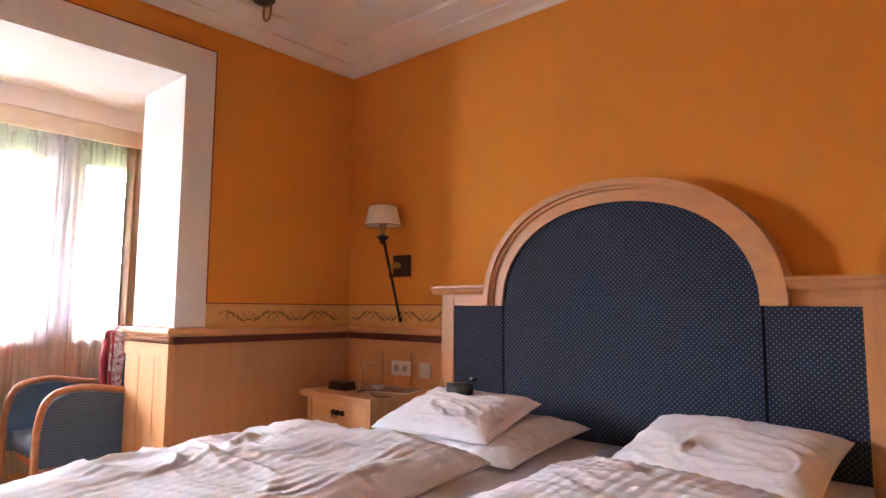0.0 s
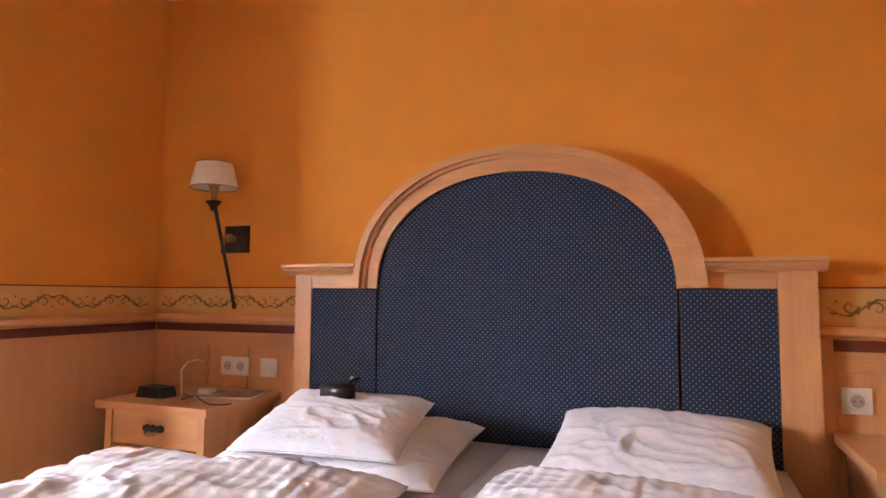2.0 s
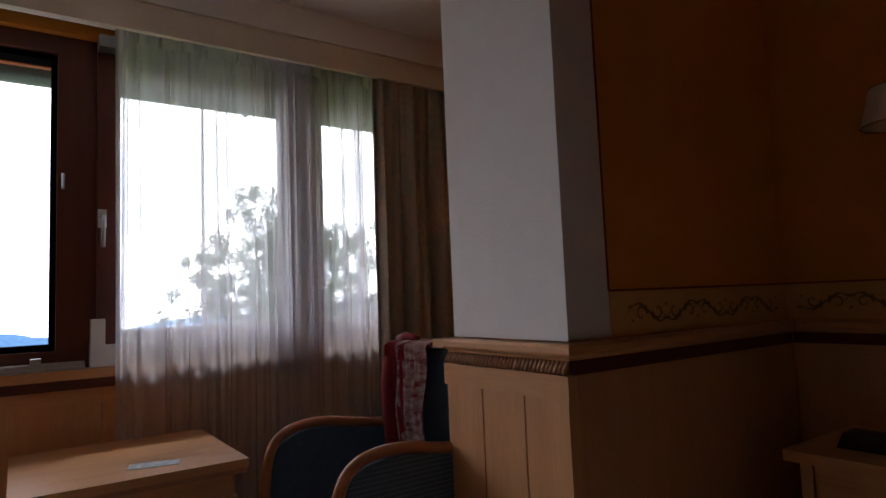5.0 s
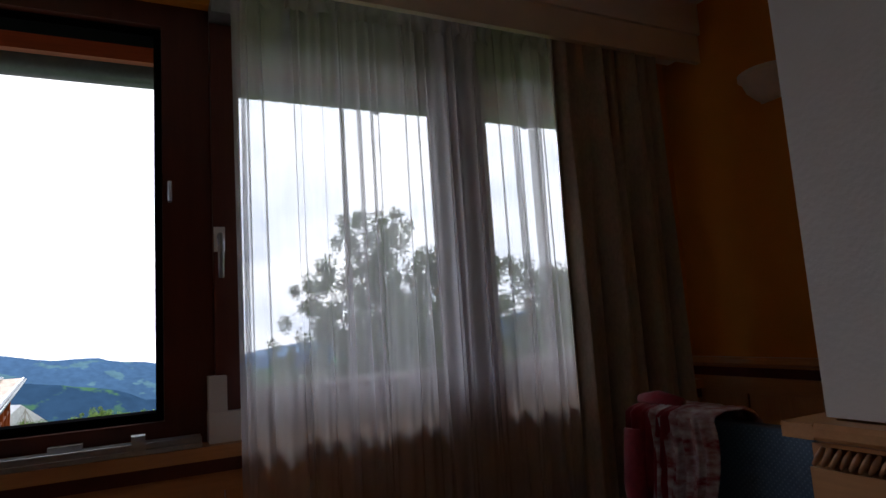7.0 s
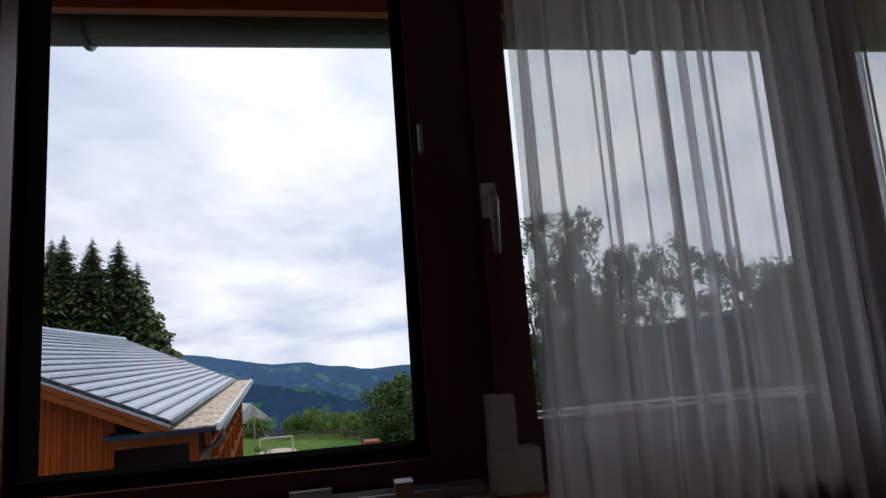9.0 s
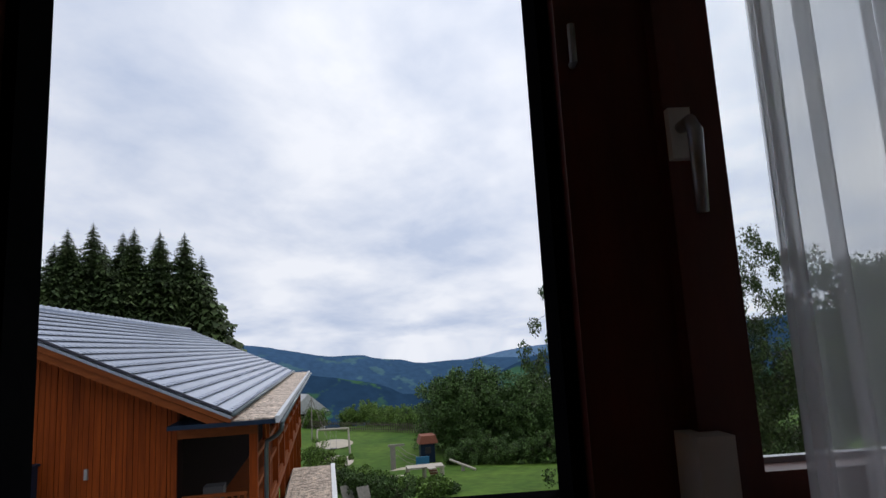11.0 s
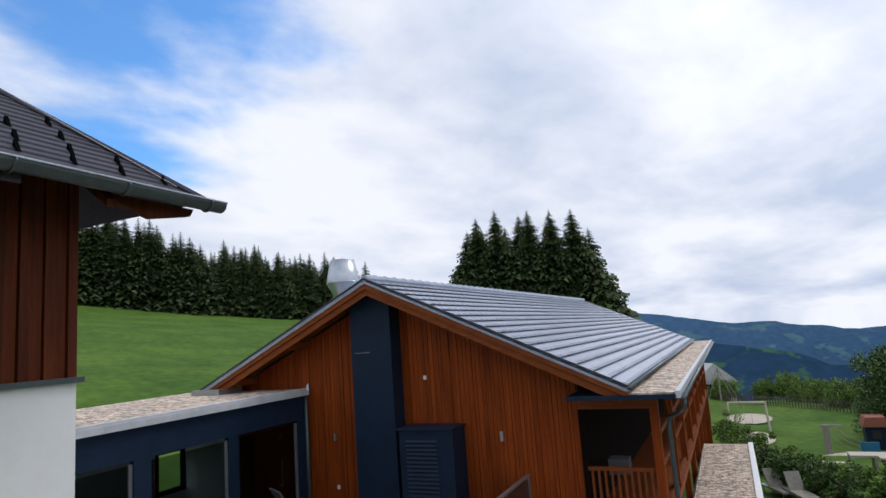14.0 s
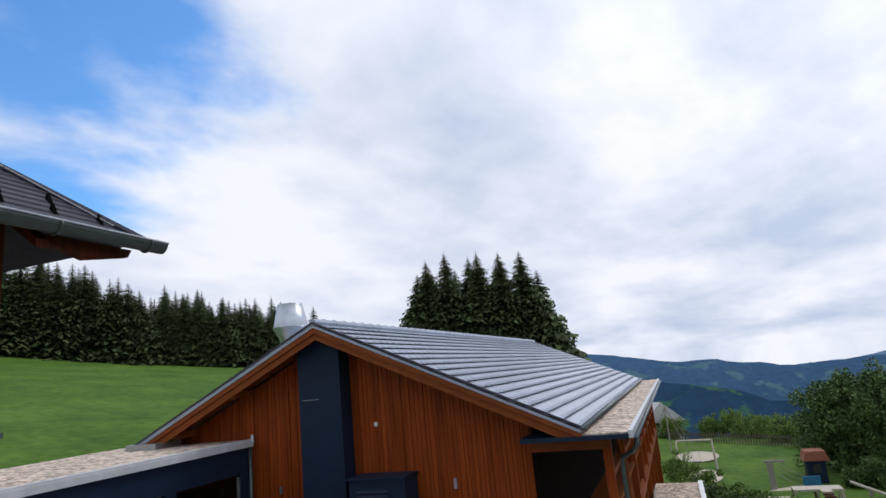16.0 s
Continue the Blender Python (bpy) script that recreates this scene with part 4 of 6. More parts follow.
part("body", box(0.50, 0.56, -0.25, -0.21, 0.692, 0.722), WHITE_PLASTIC, adp, bevel=0.006)
bm = tube([(0.565, -0.222, 0.707), (0.58, -0.222, 0.707)], 0.0025, 8)
tube([(0.565, -0.238, 0.707), (0.58, -0.238, 0.707)], 0.0025, 8, bm)
part("pins", bm, BRASS, adp)
mag = thing("magazine", (0.62, -0.2, 0.692), "printed magazine lying on the nightstand", "magazine")
bm = box(-0.12, 0.12, -0.085, 0.085, 0, 0.007)
bm.transform(pose(0.62, -0.19, 0.692, 0, 0, 16))
part("pages", bm, WHITE_PLASTIC, mag)
bm = box(-0.121, 0.121, -0.086, 0.086, 0.007, 0.009)
bm.transform(pose(0.62, -0.19, 0.692, 0, 0, 16))
part("cover", bm, PAPER, mag, "reddish printed cover")
for i, (w, ang, lab) in enumerate(((0.17, 8, "thin paperback book at the bottom of a small pile"), (0.155, 14, "dark green paperback book on a small pile"))):
    bk = thing("book", (3.15, -0.22, 0.692 + 0.021 * i), lab, "book", "books on the nightstand")
    bm = box(-w / 2, w / 2, -0.055, 0.055, 0.002, 0.018)
    bm.transform(pose(3.15, -0.22, 0.692 + 0.0205 * i, 0, 0, ang))
    part("pages", bm, WHITE_PLASTIC, bk)
    bm = box(-w / 2 - 0.002, w / 2 + 0.002, -0.057, 0.057, 0.018, 0.0202)
    box(-w / 2 - 0.002, w / 2 + 0.002, -0.057, 0.057, 0.0, 0.002, bm)
    bm.transform(pose(3.15, -0.22, 0.692 + 0.0205 * i, 0, 0, ang))
    part("cover", bm, mat("book_cover", (0.10, 0.12, 0.09), 0.5, color2=(0.35, 0.33, 0.25), scale=30), bk)

# ---------------------------------------------------------------- bay furniture
tb = thing("bay_table", (-1.33, -1.93, 0), "square light beech table by the window", "table")
part("tabletop", box(-1.64, -0.99, -2.26, -1.605, 0.622, 0.65), BEECH_Y, tb, bevel=0.006, seg=3)
part("edge_band", box(-1.635, -0.995, -2.255, -1.61, 0.606, 0.6218), ROPE, tb, "darker edge band under the top")
part("apron", box(-1.60, -1.03, -1.665, -1.645, 0.53, 0.606), BEECH_Y, tb)
part("apron", box(-1.60, -1.03, -2.22, -2.20, 0.53, 0.606), BEECH_Y, tb)
part("apron", box(-1.05, -1.03, -2.20, -1.665, 0.53, 0.606), BEECH_Y, tb)
part("apron", box(-1.60, -1.58, -2.20, -1.665, 0.53, 0.606), BEECH_Y, tb)
for x in (-1.61, -1.07):
    for y in (-2.23, -1.685):
        part("leg", prism([(x, y), (x + 0.05, y), (x + 0.05, y + 0.05), (x, y + 0.05)], "z", 0, 0.53), BEECH_V, tb, bevel=0.006)
lf = thing("leaflet", (-1.17, -1.85, 0.65), "small blue and white leaflet on the table", "leaflet")
bm = box(-0.075, 0.075, -0.035, 0.035, 0.0, 0.0015)
bm.transform(pose(-1.13, -1.87, 0.6505, 0, 0, 75))
part("sheet", bm, GREYBLUE, lf)

ARM_WOOD = mat("reddish_beech_armrest", (0.42, 0.17, 0.07), 0.35, color2=(0.33, 0.12, 0.05), scale=8, stretch=(3, 0.6, 3), fine=0.08)
chair = thing("armchair", (-0.83, -1.2, 0), "blue upholstered armchair with curved wooden arms, jacket on its back", "armchair")
part("seat", box(-1.06, -0.60, -1.50, -0.98, 0.36, 0.455), CHAIR_BLUE, chair, "paler blue seat cushion", bevel=0.03, seg=4, smooth=True)
part("seat_frame", box(-1.06, -0.60, -1.47, -0.95, 0.30, 0.36), ARM_WOOD, chair, bevel=0.006)
bm = bmesh.new()
nb = 14
back_pts = []
for i in range(nb + 1):
    u = i / nb
    back_pts.append((-1.12 + 0.58 * u, -0.93 + 0.05 * (2 * u - 1) ** 2 * -1))
outline = [(x, y) for x, y in back_pts] + [(x, y + 0.06) for x, y in back_pts[::-1]]
part("backrest", prism(outline, "z", 0.40, 0.955), CHAIR_BLUE, chair, "curved blue backrest", bevel=0.02, seg=3, smooth=True)
for x in (-1.12, -0.555):
    prof = [(-0.93, 0.665), (-1.05, 0.675), (-1.18, 0.695), (-1.30, 0.718), (-1.40, 0.715), (-1.47, 0.69), (-1.51, 0.635), (-1.525, 0.53)]
    for _ in range(2):
        soft_prof = [prof[0]]
        for (ya, za), (yb, zb) in zip(prof, prof[1:]):
            soft_prof += [(ya * 0.75 + yb * 0.25, za * 0.75 + zb * 0.25), (ya * 0.25 + yb * 0.75, za * 0.25 + zb * 0.75)]
        prof = soft_prof + [prof[-1]]
    part("arm_panel", prism([(-0.93, 0.34)] + [(y + 0.012, z - 0.02) for y, z in prof] + [(-1.51, 0.34)], "x", x - 0.013, x + 0.013), CHAIR_BLUE, chair, "blue padded side", bevel=0.004)
    part("armrest", tube([(x, y, z) for y, z in prof] + [(x, -1.528, 0.30), (x, -1.53, 0.0)], [0.018] * (len(prof) - 1) + [0.018, 0.018, 0.015], 12), ARM_WOOD, chair, "bent glossy wooden arm and leg", smooth=True)
    part("leg", tube([(x, -0.93, 0.62), (x, -0.92, 0.3), (x, -0.87, 0.0)], [0.021, 0.022, 0.016], 10), ARM_WOOD, chair, smooth=True)


chair.matrix_basis = Matrix.Translation((0.05, 0, 0)) @ chair.matrix_basis


def draped(name, x0, x1, seed, drop_front, drop_back, material, label, category):
    """Cloth hung over the top of the chair back."""
    rnd = random.Random(seed)
    k1, k2 = rnd.uniform(0, 6), rnd.uniform(0, 6)
    vs, fs = [], []
    nu, nv = 36, 40
    path = [(-1.005, 0.975 - drop_front + drop_front * i / 16) for i in range(17)] + [(-0.99, 0.985), (-0.95, 0.992), (-0.90, 0.99), (-0.865, 0.975)] + [(-0.85, 0.97 - drop_back * i / 18) for i in range(1, 20)]
    for j, (y, z) in enumerate(path):
        for i in range(nu + 1):
            u = i / nu
            f = 0.018 * math.sin(u * 19 + k1 + 0.1 * j) + 0.012 * math.sin(u * 37 + k2)
            side = -1 if y < -0.93 else 1
            narrow = 1 - 0.25 * abs(j - 18) / 18
            x = (x0 + x1) / 2 + (u - 0.5) * (x1 - x0) * narrow + 0.012 * math.sin(j * 0.5 + k1)
            vs.append((x, y + side * abs(f) + side * 0.004, z + 0.02 * math.sin(u * 7 + k2) * (j < 3 or j > 36)))
    for j in range(len(path) - 1):
        for i in range(nu):
            a = j * (nu + 1) + i
            fs.append((a, a + 1, a + nu + 2, a + nu + 1))
    th = thing(name, ((x0 + x1) / 2, -0.93, 0.97), label, category)
    ob = sheet("cloth", vs, fs, material, th, smooth=True)
    sol = ob.modifiers.new("thickness", "SOLIDIFY")
    sol.thickness = 0.004
    return th


SCARF = mat("red_white_scarf_print", (0.22, 0.010, 0.02), 0.85, color2=(0.55, 0.51, 0.50), scale=24, stretch=(1, 1, 2.2), fine=0.1)
jacket = draped("red_jacket", -1.09, -0.93, 2, 0.52, 0.35, RED_CLOTH, "crimson jacket hung over the chair back", "jacket")
part("sleeve", tube([(-1.05, -1.015, 0.93), (-1.055, -1.03, 0.80), (-1.03, -1.035, 0.66), (-1.035, -1.03, 0.56)], [0.036, 0.034, 0.033, 0.028], 12), RED_CLOTH, jacket, smooth=True)
part("collar", tube([(-1.09, -0.955, 0.995), (-1.02, -0.96, 1.005), (-0.95, -0.955, 0.995)], [0.016, 0.02, 0.016], 8), RED_CLOTH, jacket, smooth=True)
draped("scarf", -1.01, -0.81, 4, 0.42, 0.30, SCARF, "red and white printed scarf over the chair back", "scarf")

# ---------------------------------------------------------------- outside: axes along the neighbouring roofs
TURN = radians(96.94)
_u = Vector((-math.sin(TURN), math.cos(TURN), 0))
_s = Vector((_u.y, -_u.x, 0))
EXT = Matrix(((_s.x, _u.x, 0, -1.8), (_s.y, _u.y, 0, -2.42), (0, 0, 1, 0), (0, 0, 0, 1)))

CLAD = mat("orange_stained_larch", (0.29, 0.058, 0.008), 0.55, color2=(0.175, 0.032, 0.005), scale=3, stretch=(6, 6, 0.35), fine=0.15, bump=0.1, bump_scale=40, vary=0.16, spec=0.12)
CLAD_OLD = mat("weathered_larch_boards", (0.13, 0.031, 0.011), 0.6, color2=(0.07, 0.017, 0.007), scale=3, stretch=(6, 6, 0.35), fine=0.18, bump=0.15, bump_scale=40, vary=0.18, spec=0.12)
TIMBER = mat("orange_barge_timber", (0.235, 0.062, 0.015), 0.5, color2=(0.17, 0.042, 0.010), scale=4, stretch=(0.6, 3, 3), fine=0.1, vary=0.06, spec=0.15)
NAVY = mat("dark_slate_blue_metal", (0.009, 0.022, 0.048), 0.55, 0.0, scale=3, fine=0.08, spec=0.2)


def pebbles(name, tones, size):
    """Rounded loose stones: every cell takes a tone of its own and stands proud of the gaps."""
    m = mat(name, tones[0], 0.9, color2=tones[1], scale=1.5, fine=0.2)
    nt = m.node_tree
    n, l = nt.nodes.new, nt.links.new
    b = nt.nodes["Principled BSDF"]
    src = b.inputs["Base Color"].links[0].from_socket
    co = n("ShaderNodeTexCoord")
    cells, sep, hv, bp = n("ShaderNodeTexVoronoi"), n("ShaderNodeSeparateColor"), n("ShaderNodeHueSaturation"), n("ShaderNodeBump")
    cells.inputs["Scale"].default_value = 1 / size
    l(co.outputs["Object"], cells.inputs["Vector"])
    l(cells.outputs["Color"], sep.inputs[0])
    mr = n("ShaderNodeMapRange")
    mr.inputs["To Min"].default_value, mr.inputs["To Max"].default_value = 0.3, 1.45
    l(sep.outputs[0], mr.inputs["Value"])
    l(mr.outputs[0], hv.inputs["Value"])
    l(src, hv.inputs["Color"])
    l(hv.outputs[0], b.inputs["Base Color"])
    bp.invert = True
    bp.inputs["Strength"].default_value, bp.inputs["Distance"].default_value = 1.0, size * 0.5
    l(cells.outputs["Distance"], bp.inputs["Height"])
    l(bp.outputs[0], b.inputs["Normal"])
    return m


GRAVEL = pebbles("roof_gravel", ((0.62, 0.51, 0.42), (0.50, 0.40, 0.32)), 0.085)
PALE_METAL = mat("pale_painted_sheet_metal", (0.58, 0.60, 0.64), 0.45, scale=4, fine=0.04)
ROOF = mat("glossy_grey_roof_tile", (0.37, 0.41, 0.51), 0.30, 0.2, color2=(0.30, 0.335, 0.42), scale=2.5, stretch=(1, 0.5, 1), fine=0.12, bump=0.1, bump_scale=12, vary=0.08)
SLATE = mat("dark_roof_shingle", (0.050, 0.050, 0.072), 0.6, spec=0.3, color2=(0.038, 0.038, 0.054), scale=5, stretch=(1, 1.6, 1), fine=0.2, bump=0.2, vary=0.12)
RENDER_W = mat("white_house_render", (0.82, 0.83, 0.85), 0.85, color2=(0.79, 0.80, 0.82), scale=2, fine=0.02, bump=0.06, bump_scale=60)
STEEL = mat("bright_galvanised_steel", (0.50, 0.54, 0.59), 0.36, 0.9, scale=6, fine=0.08)
# near-black that paints the shade of the balcony recess and unlit house windows
UNLIT_BLACK = mat("painted_unlit_inside", (0.010, 0.006, 0.005), 0.9, spec=0.05)
TERRACE = mat("grey_terrace_slab", (0.22, 0.21, 0.20), 0.8, scale=4, bump=0.2)
LOUNGE = mat("grey_lounger_mesh", (0.085, 0.085, 0.09), 0.8, scale=40, fine=0.2)
WOOD_GREY = mat("weathered_grey_wood", (0.33, 0.30, 0.26), 0.8, color2=(0.24, 0.22, 0.19), scale=5, stretch=(2, 2, 0.6), fine=0.2)
PALE_WOOD = mat("pale_bleached_timber", (0.50, 0.45, 0.38), 0.75, color2=(0.40, 0.36, 0.30), scale=5, stretch=(2, 2, 0.6), fine=0.15)
SAND = mat("pale_sand", (0.52, 0.46, 0.37), 0.95, scale=2, fine=0.1, bump=0.3)
BLUE_PANEL = mat("blue_play_panel", (0.03, 0.17, 0.34), 0.5)
RED_TILE = mat("faded_red_tile", (0.30, 0.10, 0.06), 0.7, scale=6)
PALE_ROOF = mat("pale_house_roof", (0.55, 0.55, 0.56), 0.7, scale=3)
LINK_WALL = mat("pale_grey_inner_plaster", (0.42, 0.44, 0.45), 0.8, scale=2, fine=0.03)
LINKGLASS = clear_glass("tinted_glass", (0.55, 0.60, 0.60), 0.03)

# own eaves and gutter above the window
eave = thing("house_eave", (-2.3, -2.4, 2.5), "red-stained eave board with soffit above the window", "eave", kind="structure")
part("fascia_board", box(-2.50, -2.46, -4.0, 1.2, 2.385, 2.60), SKY_WOOD, eave, bevel=0.004)
part("soffit", box(-2.46, -2.062, -4.0, 1.2, 2.54, 2.565), SKY_WOOD, eave)
part("eave_roof", prism([(-2.70, 2.60), (-1.2, 3.44), (-1.2, 3.50), (-2.72, 2.65)], "y", -3.95, 1.2), SLATE, eave)
gut = thing("roof_gutter", (-2.6, -2.4, 2.42), "grey zinc half-round gutter with brackets", "gutter", kind="structure")
bm = bmesh.new()
rings = []
for y, sc in [(1.2, 1)] + [(-4.12, 1), (-4.19, 0.92), (-4.24, 0.72), (-4.27, 0.35), (-4.275, 0.02)]:
    rings.append([bm.verts.new((-2.595 + 0.072 * sc * math.cos(a), y, 2.412 + 0.085 * sc * math.sin(a))) for a in [math.pi + math.pi * k / 14 for k in range(15)]])
for a, b in zip(rings, rings[1:]):
    for k in range(14):
        bm.faces.new((a[k], a[k + 1], b[k + 1], b[k]))
part("trough", bm, ZINC, gut, smooth=True)
for x in (-2.668, -2.522):
    part("bead", tube([(x, 1.2, 2.413), (x, -4.12, 2.413)], 0.009, 8), ZINC, gut, smooth=True)
for y in (-3.9, -3.10, -2.0, -1.1, -0.2):
    part("bracket", tube([(-2.595 + 0.078 * math.cos(a), y, 2.412 + 0.091 * math.sin(a)) for a in [math.pi * 0.98 + math.pi * 1.04 * k / 14 for k in range(15)]], 0.011, 6), ZINC, gut, "zinc bracket", smooth=True)

# ---------------------------------------------------------------- wing of the house with the hipped slate roof
WALL_S, END_U = -4.97, 3.47
wing = thing("house_wing", (-6.0, 1.5, -3.2), "house wing with white base, dark boarded storey and slate hip roof", "house", frame_m=EXT @ Matrix.Translation((-0.04, 0, 0)))
part("white_wall", box(-9.0, WALL_S, -4.0, END_U, -3.2, 1.12), RENDER_W, wing, "smooth white rendered wall")
part("drip_edge", box(-9.02, WALL_S + 0.045, -4.02, END_U + 0.045, 1.12, 1.165), ZINC, wing, "grey metal drip edge")
part("upper_wall", box(-9.0, WALL_S - 0.03, -4.0, END_U - 0.03, 1.165, 3.08), CLAD_OLD, wing)
for i in range(40):
    u1 = END_U - 0.098 * i
    wide = i % 2 == 0
    part("board", box(WALL_S - 0.03, WALL_S + (0.022 if wide else 0.0), u1 - (0.098 if not wide else 0.088), u1 - (0.0 if not wide else 0.010), 1.165, 3.10), CLAD_OLD, wing, bevel=0.004, seg=1)
EV_S, EV_U, EV_Z, HIP = -4.25, 4.19, 2.66, 1.52
RZ = EV_Z + 1.26
roof = part("hip_roof", prism([(EV_S, EV_Z - 0.05), (EV_S - HIP, RZ - 0.05), (EV_S - 2 * HIP, EV_Z - 0.05), (EV_S - 2 * HIP, EV_Z - 0.14), (EV_S - HIP, RZ - 0.14), (EV_S, EV_Z - 0.14)], "y", -4.0, EV_U - HIP - 0.1), SLATE, wing, "dark slate hip roof")
rows_n = 19
for r in range(rows_n):
    a, b = r / rows_n, (r + 1) / rows_n
    s0, s1 = EV_S - HIP * a, EV_S - HIP * b
    z0, z1 = EV_Z + (RZ - EV_Z) * a, EV_Z + (RZ - EV_Z) * b
    bm = bmesh.new()
    e0, e1 = EV_U - HIP * a, EV_U - HIP * b
    q = [(s0, -4.0, z0 + 0.022), (s0, e0, z0 + 0.022), (s1, e1, z1 + 0.006), (s1, -4.0, z1 + 0.006)]
    lo = [bm.verts.new((s, u, z - 0.03)) for s, u, z in q]
    hi = [bm.verts.new(p) for p in q]
    bm.faces.new(hi)
    for k in range(4):
        bm.faces.new((lo[k], lo[(k + 1) % 4], hi[(k + 1) % 4], hi[k]))
    part("shingle_course", bm, SLATE, roof)
bm = bmesh.new()
v = [bm.verts.new(p) for p in ((EV_S, EV_U, EV_Z), (EV_S - 2 * HIP, EV_U, EV_Z), (EV_S - HIP, EV_U - HIP, RZ))]
bm.faces.new(v)
part("hip_end", bm, SLATE, roof)
part("hip_cap", tube([(EV_S + 0.02, EV_U + 0.02, EV_Z + 0.012), (EV_S - HIP, EV_U - HIP, RZ + 0.008)], 0.036, 6), SLATE, roof)
part("ridge_cap", box(EV_S - HIP - 0.08, EV_S - HIP + 0.08, -4.0, EV_U - HIP + 0.05, RZ - 0.02, RZ + 0.07), SLATE, roof, bevel=0.02)
part("lightning_wire", tube([(EV_S - 0.1, EV_U - 0.22, EV_Z + 0.13), (EV_S - HIP + 0.1, EV_U - HIP - 0.1, RZ + 0.03), (EV_S - HIP, EV_U - HIP - 0.2, RZ + 0.1)], 0.006, 5), ALU, roof, "thin lightning wire")
slope = (RZ - EV_Z) / HIP
for row, (k0, off) in enumerate(((0.09, 0.0), (0.20, 0.42), (0.33, 0.84), (0.47, 0.25), (0.62, 0.6), (0.78, 0.1))):
    for j in range(14):
        du = 0.16 + off * 0.40 + 0.42 * j
        s, u = EV_S - HIP * k0, EV_U - HIP * k0 - du
        if u < -3.8:
            continue
        z = EV_Z + slope * HIP * k0 + 0.018
        part("snow_guard", prism([(s, z), (s - 0.06, z + 0.06 * slope), (s - 0.05, z + 0.10)], "y", u - 0.016, u + 0.016), GASKET, roof)
for u in (3.3, 2.4, 1.5, 0.6):
    part("rafter_tail", prism([(WALL_S, 3.13), (EV_S - 0.05, EV_Z - 0.11), (EV_S - 0.05, EV_Z - 0.18), (WALL_S, 2.98)], "y", u - 0.05, u + 0.05), CLAD_OLD, wing, bevel=0.008)
part("corner_board", prism([(3.37, EV_Z - 0.05), (3.37, EV_Z - 0.11), (3.71, EV_Z - 0.20), (4.13, EV_Z - 0.12), (4.17, EV_Z - 0.05)], "x", -4.42, -4.36), CLAD_OLD, wing, "dark shaped board under the eave corner", bevel=0.006)
bm = bmesh.new()
rings = [[bm.verts.new((EV_S + 0.07 + 0.075 * math.cos(a), u, EV_Z - 0.005 + 0.085 * math.sin(a))) for a in [math.pi + math.pi * k / 12 for k in range(13)]] for u in (-4.0, EV_U + 0.14)]
for k in range(12):
    bm.faces.new((rings[0][k], rings[0][k + 1], rings[1][k + 1], rings[1][k]))
bm.faces.new(rings[1])
g = part("gutter", bm, ZINC, wing, "grey zinc gutter", smooth=False)
part("bead", tube([(EV_S + 0.145, -4.0, EV_Z - 0.003), (EV_S + 0.145, EV_U + 0.14, EV_Z - 0.003)], 0.012, 8), STEEL, g, "pale rolled edge", smooth=True)
for u in (4.15, 3.3, 2.45, 1.6, 0.75):
    part("bracket", tube([(EV_S + 0.07 + 0.08 * math.cos(a), u, EV_Z - 0.005 + 0.09 * math.sin(a)) for a in [math.pi + math.pi * k / 12 for k in range(13)]], 0.012, 6), ZINC, g, smooth=True)

# ---------------------------------------------------------------- timber annex with the long tiled roof
GU, GF, BACK = 12.6, 11.7, 35.0       # gable wall, roof edge, far end
RS, RZ2, ES, EZ = -7.30, 2.66, -1.85, 0.13
LS = 2 * RS - ES
annex = thing("timber_annex", (RS, 20.0, -4.0), "orange timber-clad annex with long grey tiled roof", "house", frame_m=EXT)


def roof_z(s):
    return RZ2 - abs(s - RS) * (RZ2 - EZ) / (ES - RS)


part("core_wall", prism([(-11.9, -4.0), (-2.96, -4.0), (-2.96, roof_z(-2.96) - 0.2), (RS, RZ2 - 0.25), (-11.9, roof_z(-11.9) - 0.2)], "y", GU + 0.03, BACK - 0.3), CLAD_OLD, annex, "dark stained boards behind the cladding")
rnd_b = random.Random(14)
s, i = -11.9, 0
while s < -3.0:
    w = (0.085, 0.115, 0.07, 0.10)[i % 4] * rnd_b.uniform(0.92, 1.08)
    zt = roof_z(s + (w if s > RS else 0)) - 0.22
    if s < RS < s + w:
        zt = RZ2 - 0.28
    part("board", box(s, s + w, GU - rnd_b.choice((0.0, 0.008, 0.018)), GU + 0.03, -3.2, zt), CLAD, annex, bevel=0.006, seg=1)
    s += w + 0.009
    i += 1
duct = part("flue_duct", prism([(-8.0, -3.2), (-6.95, -3.2), (-6.95, roof_z(-6.95) - 0.25), (RS, RZ2 - 0.28), (-8.0, roof_z(-8.0) - 0.25)], "y", 12.12, GU - 0.018), NAVY, annex, "dark slate blue flue casing", bevel=0.006)
part("joint_line", box(-7.9, -7.5, 12.114, 12.12, 1.02, 1.03), ALU, duct)
vent = part("vent_box", box(-6.76, -5.50, 11.92, GU - 0.018, -3.0, -0.67), NAVY, annex, "dark vent box with louvres", bevel=0.006)
part("vent_lid", box(-6.80, -5.46, 11.86, GU - 0.018, -0.67, -0.625), NAVY, vent, bevel=0.006)
for k in range(16):
    z = -0.93 - 0.085 * k
    part("louvre", prism([(11.895, z), (11.922, z + 0.05), (11.922, z + 0.06), (11.89, z + 0.01)], "x", -6.60, -5.87), NAVY, vent)
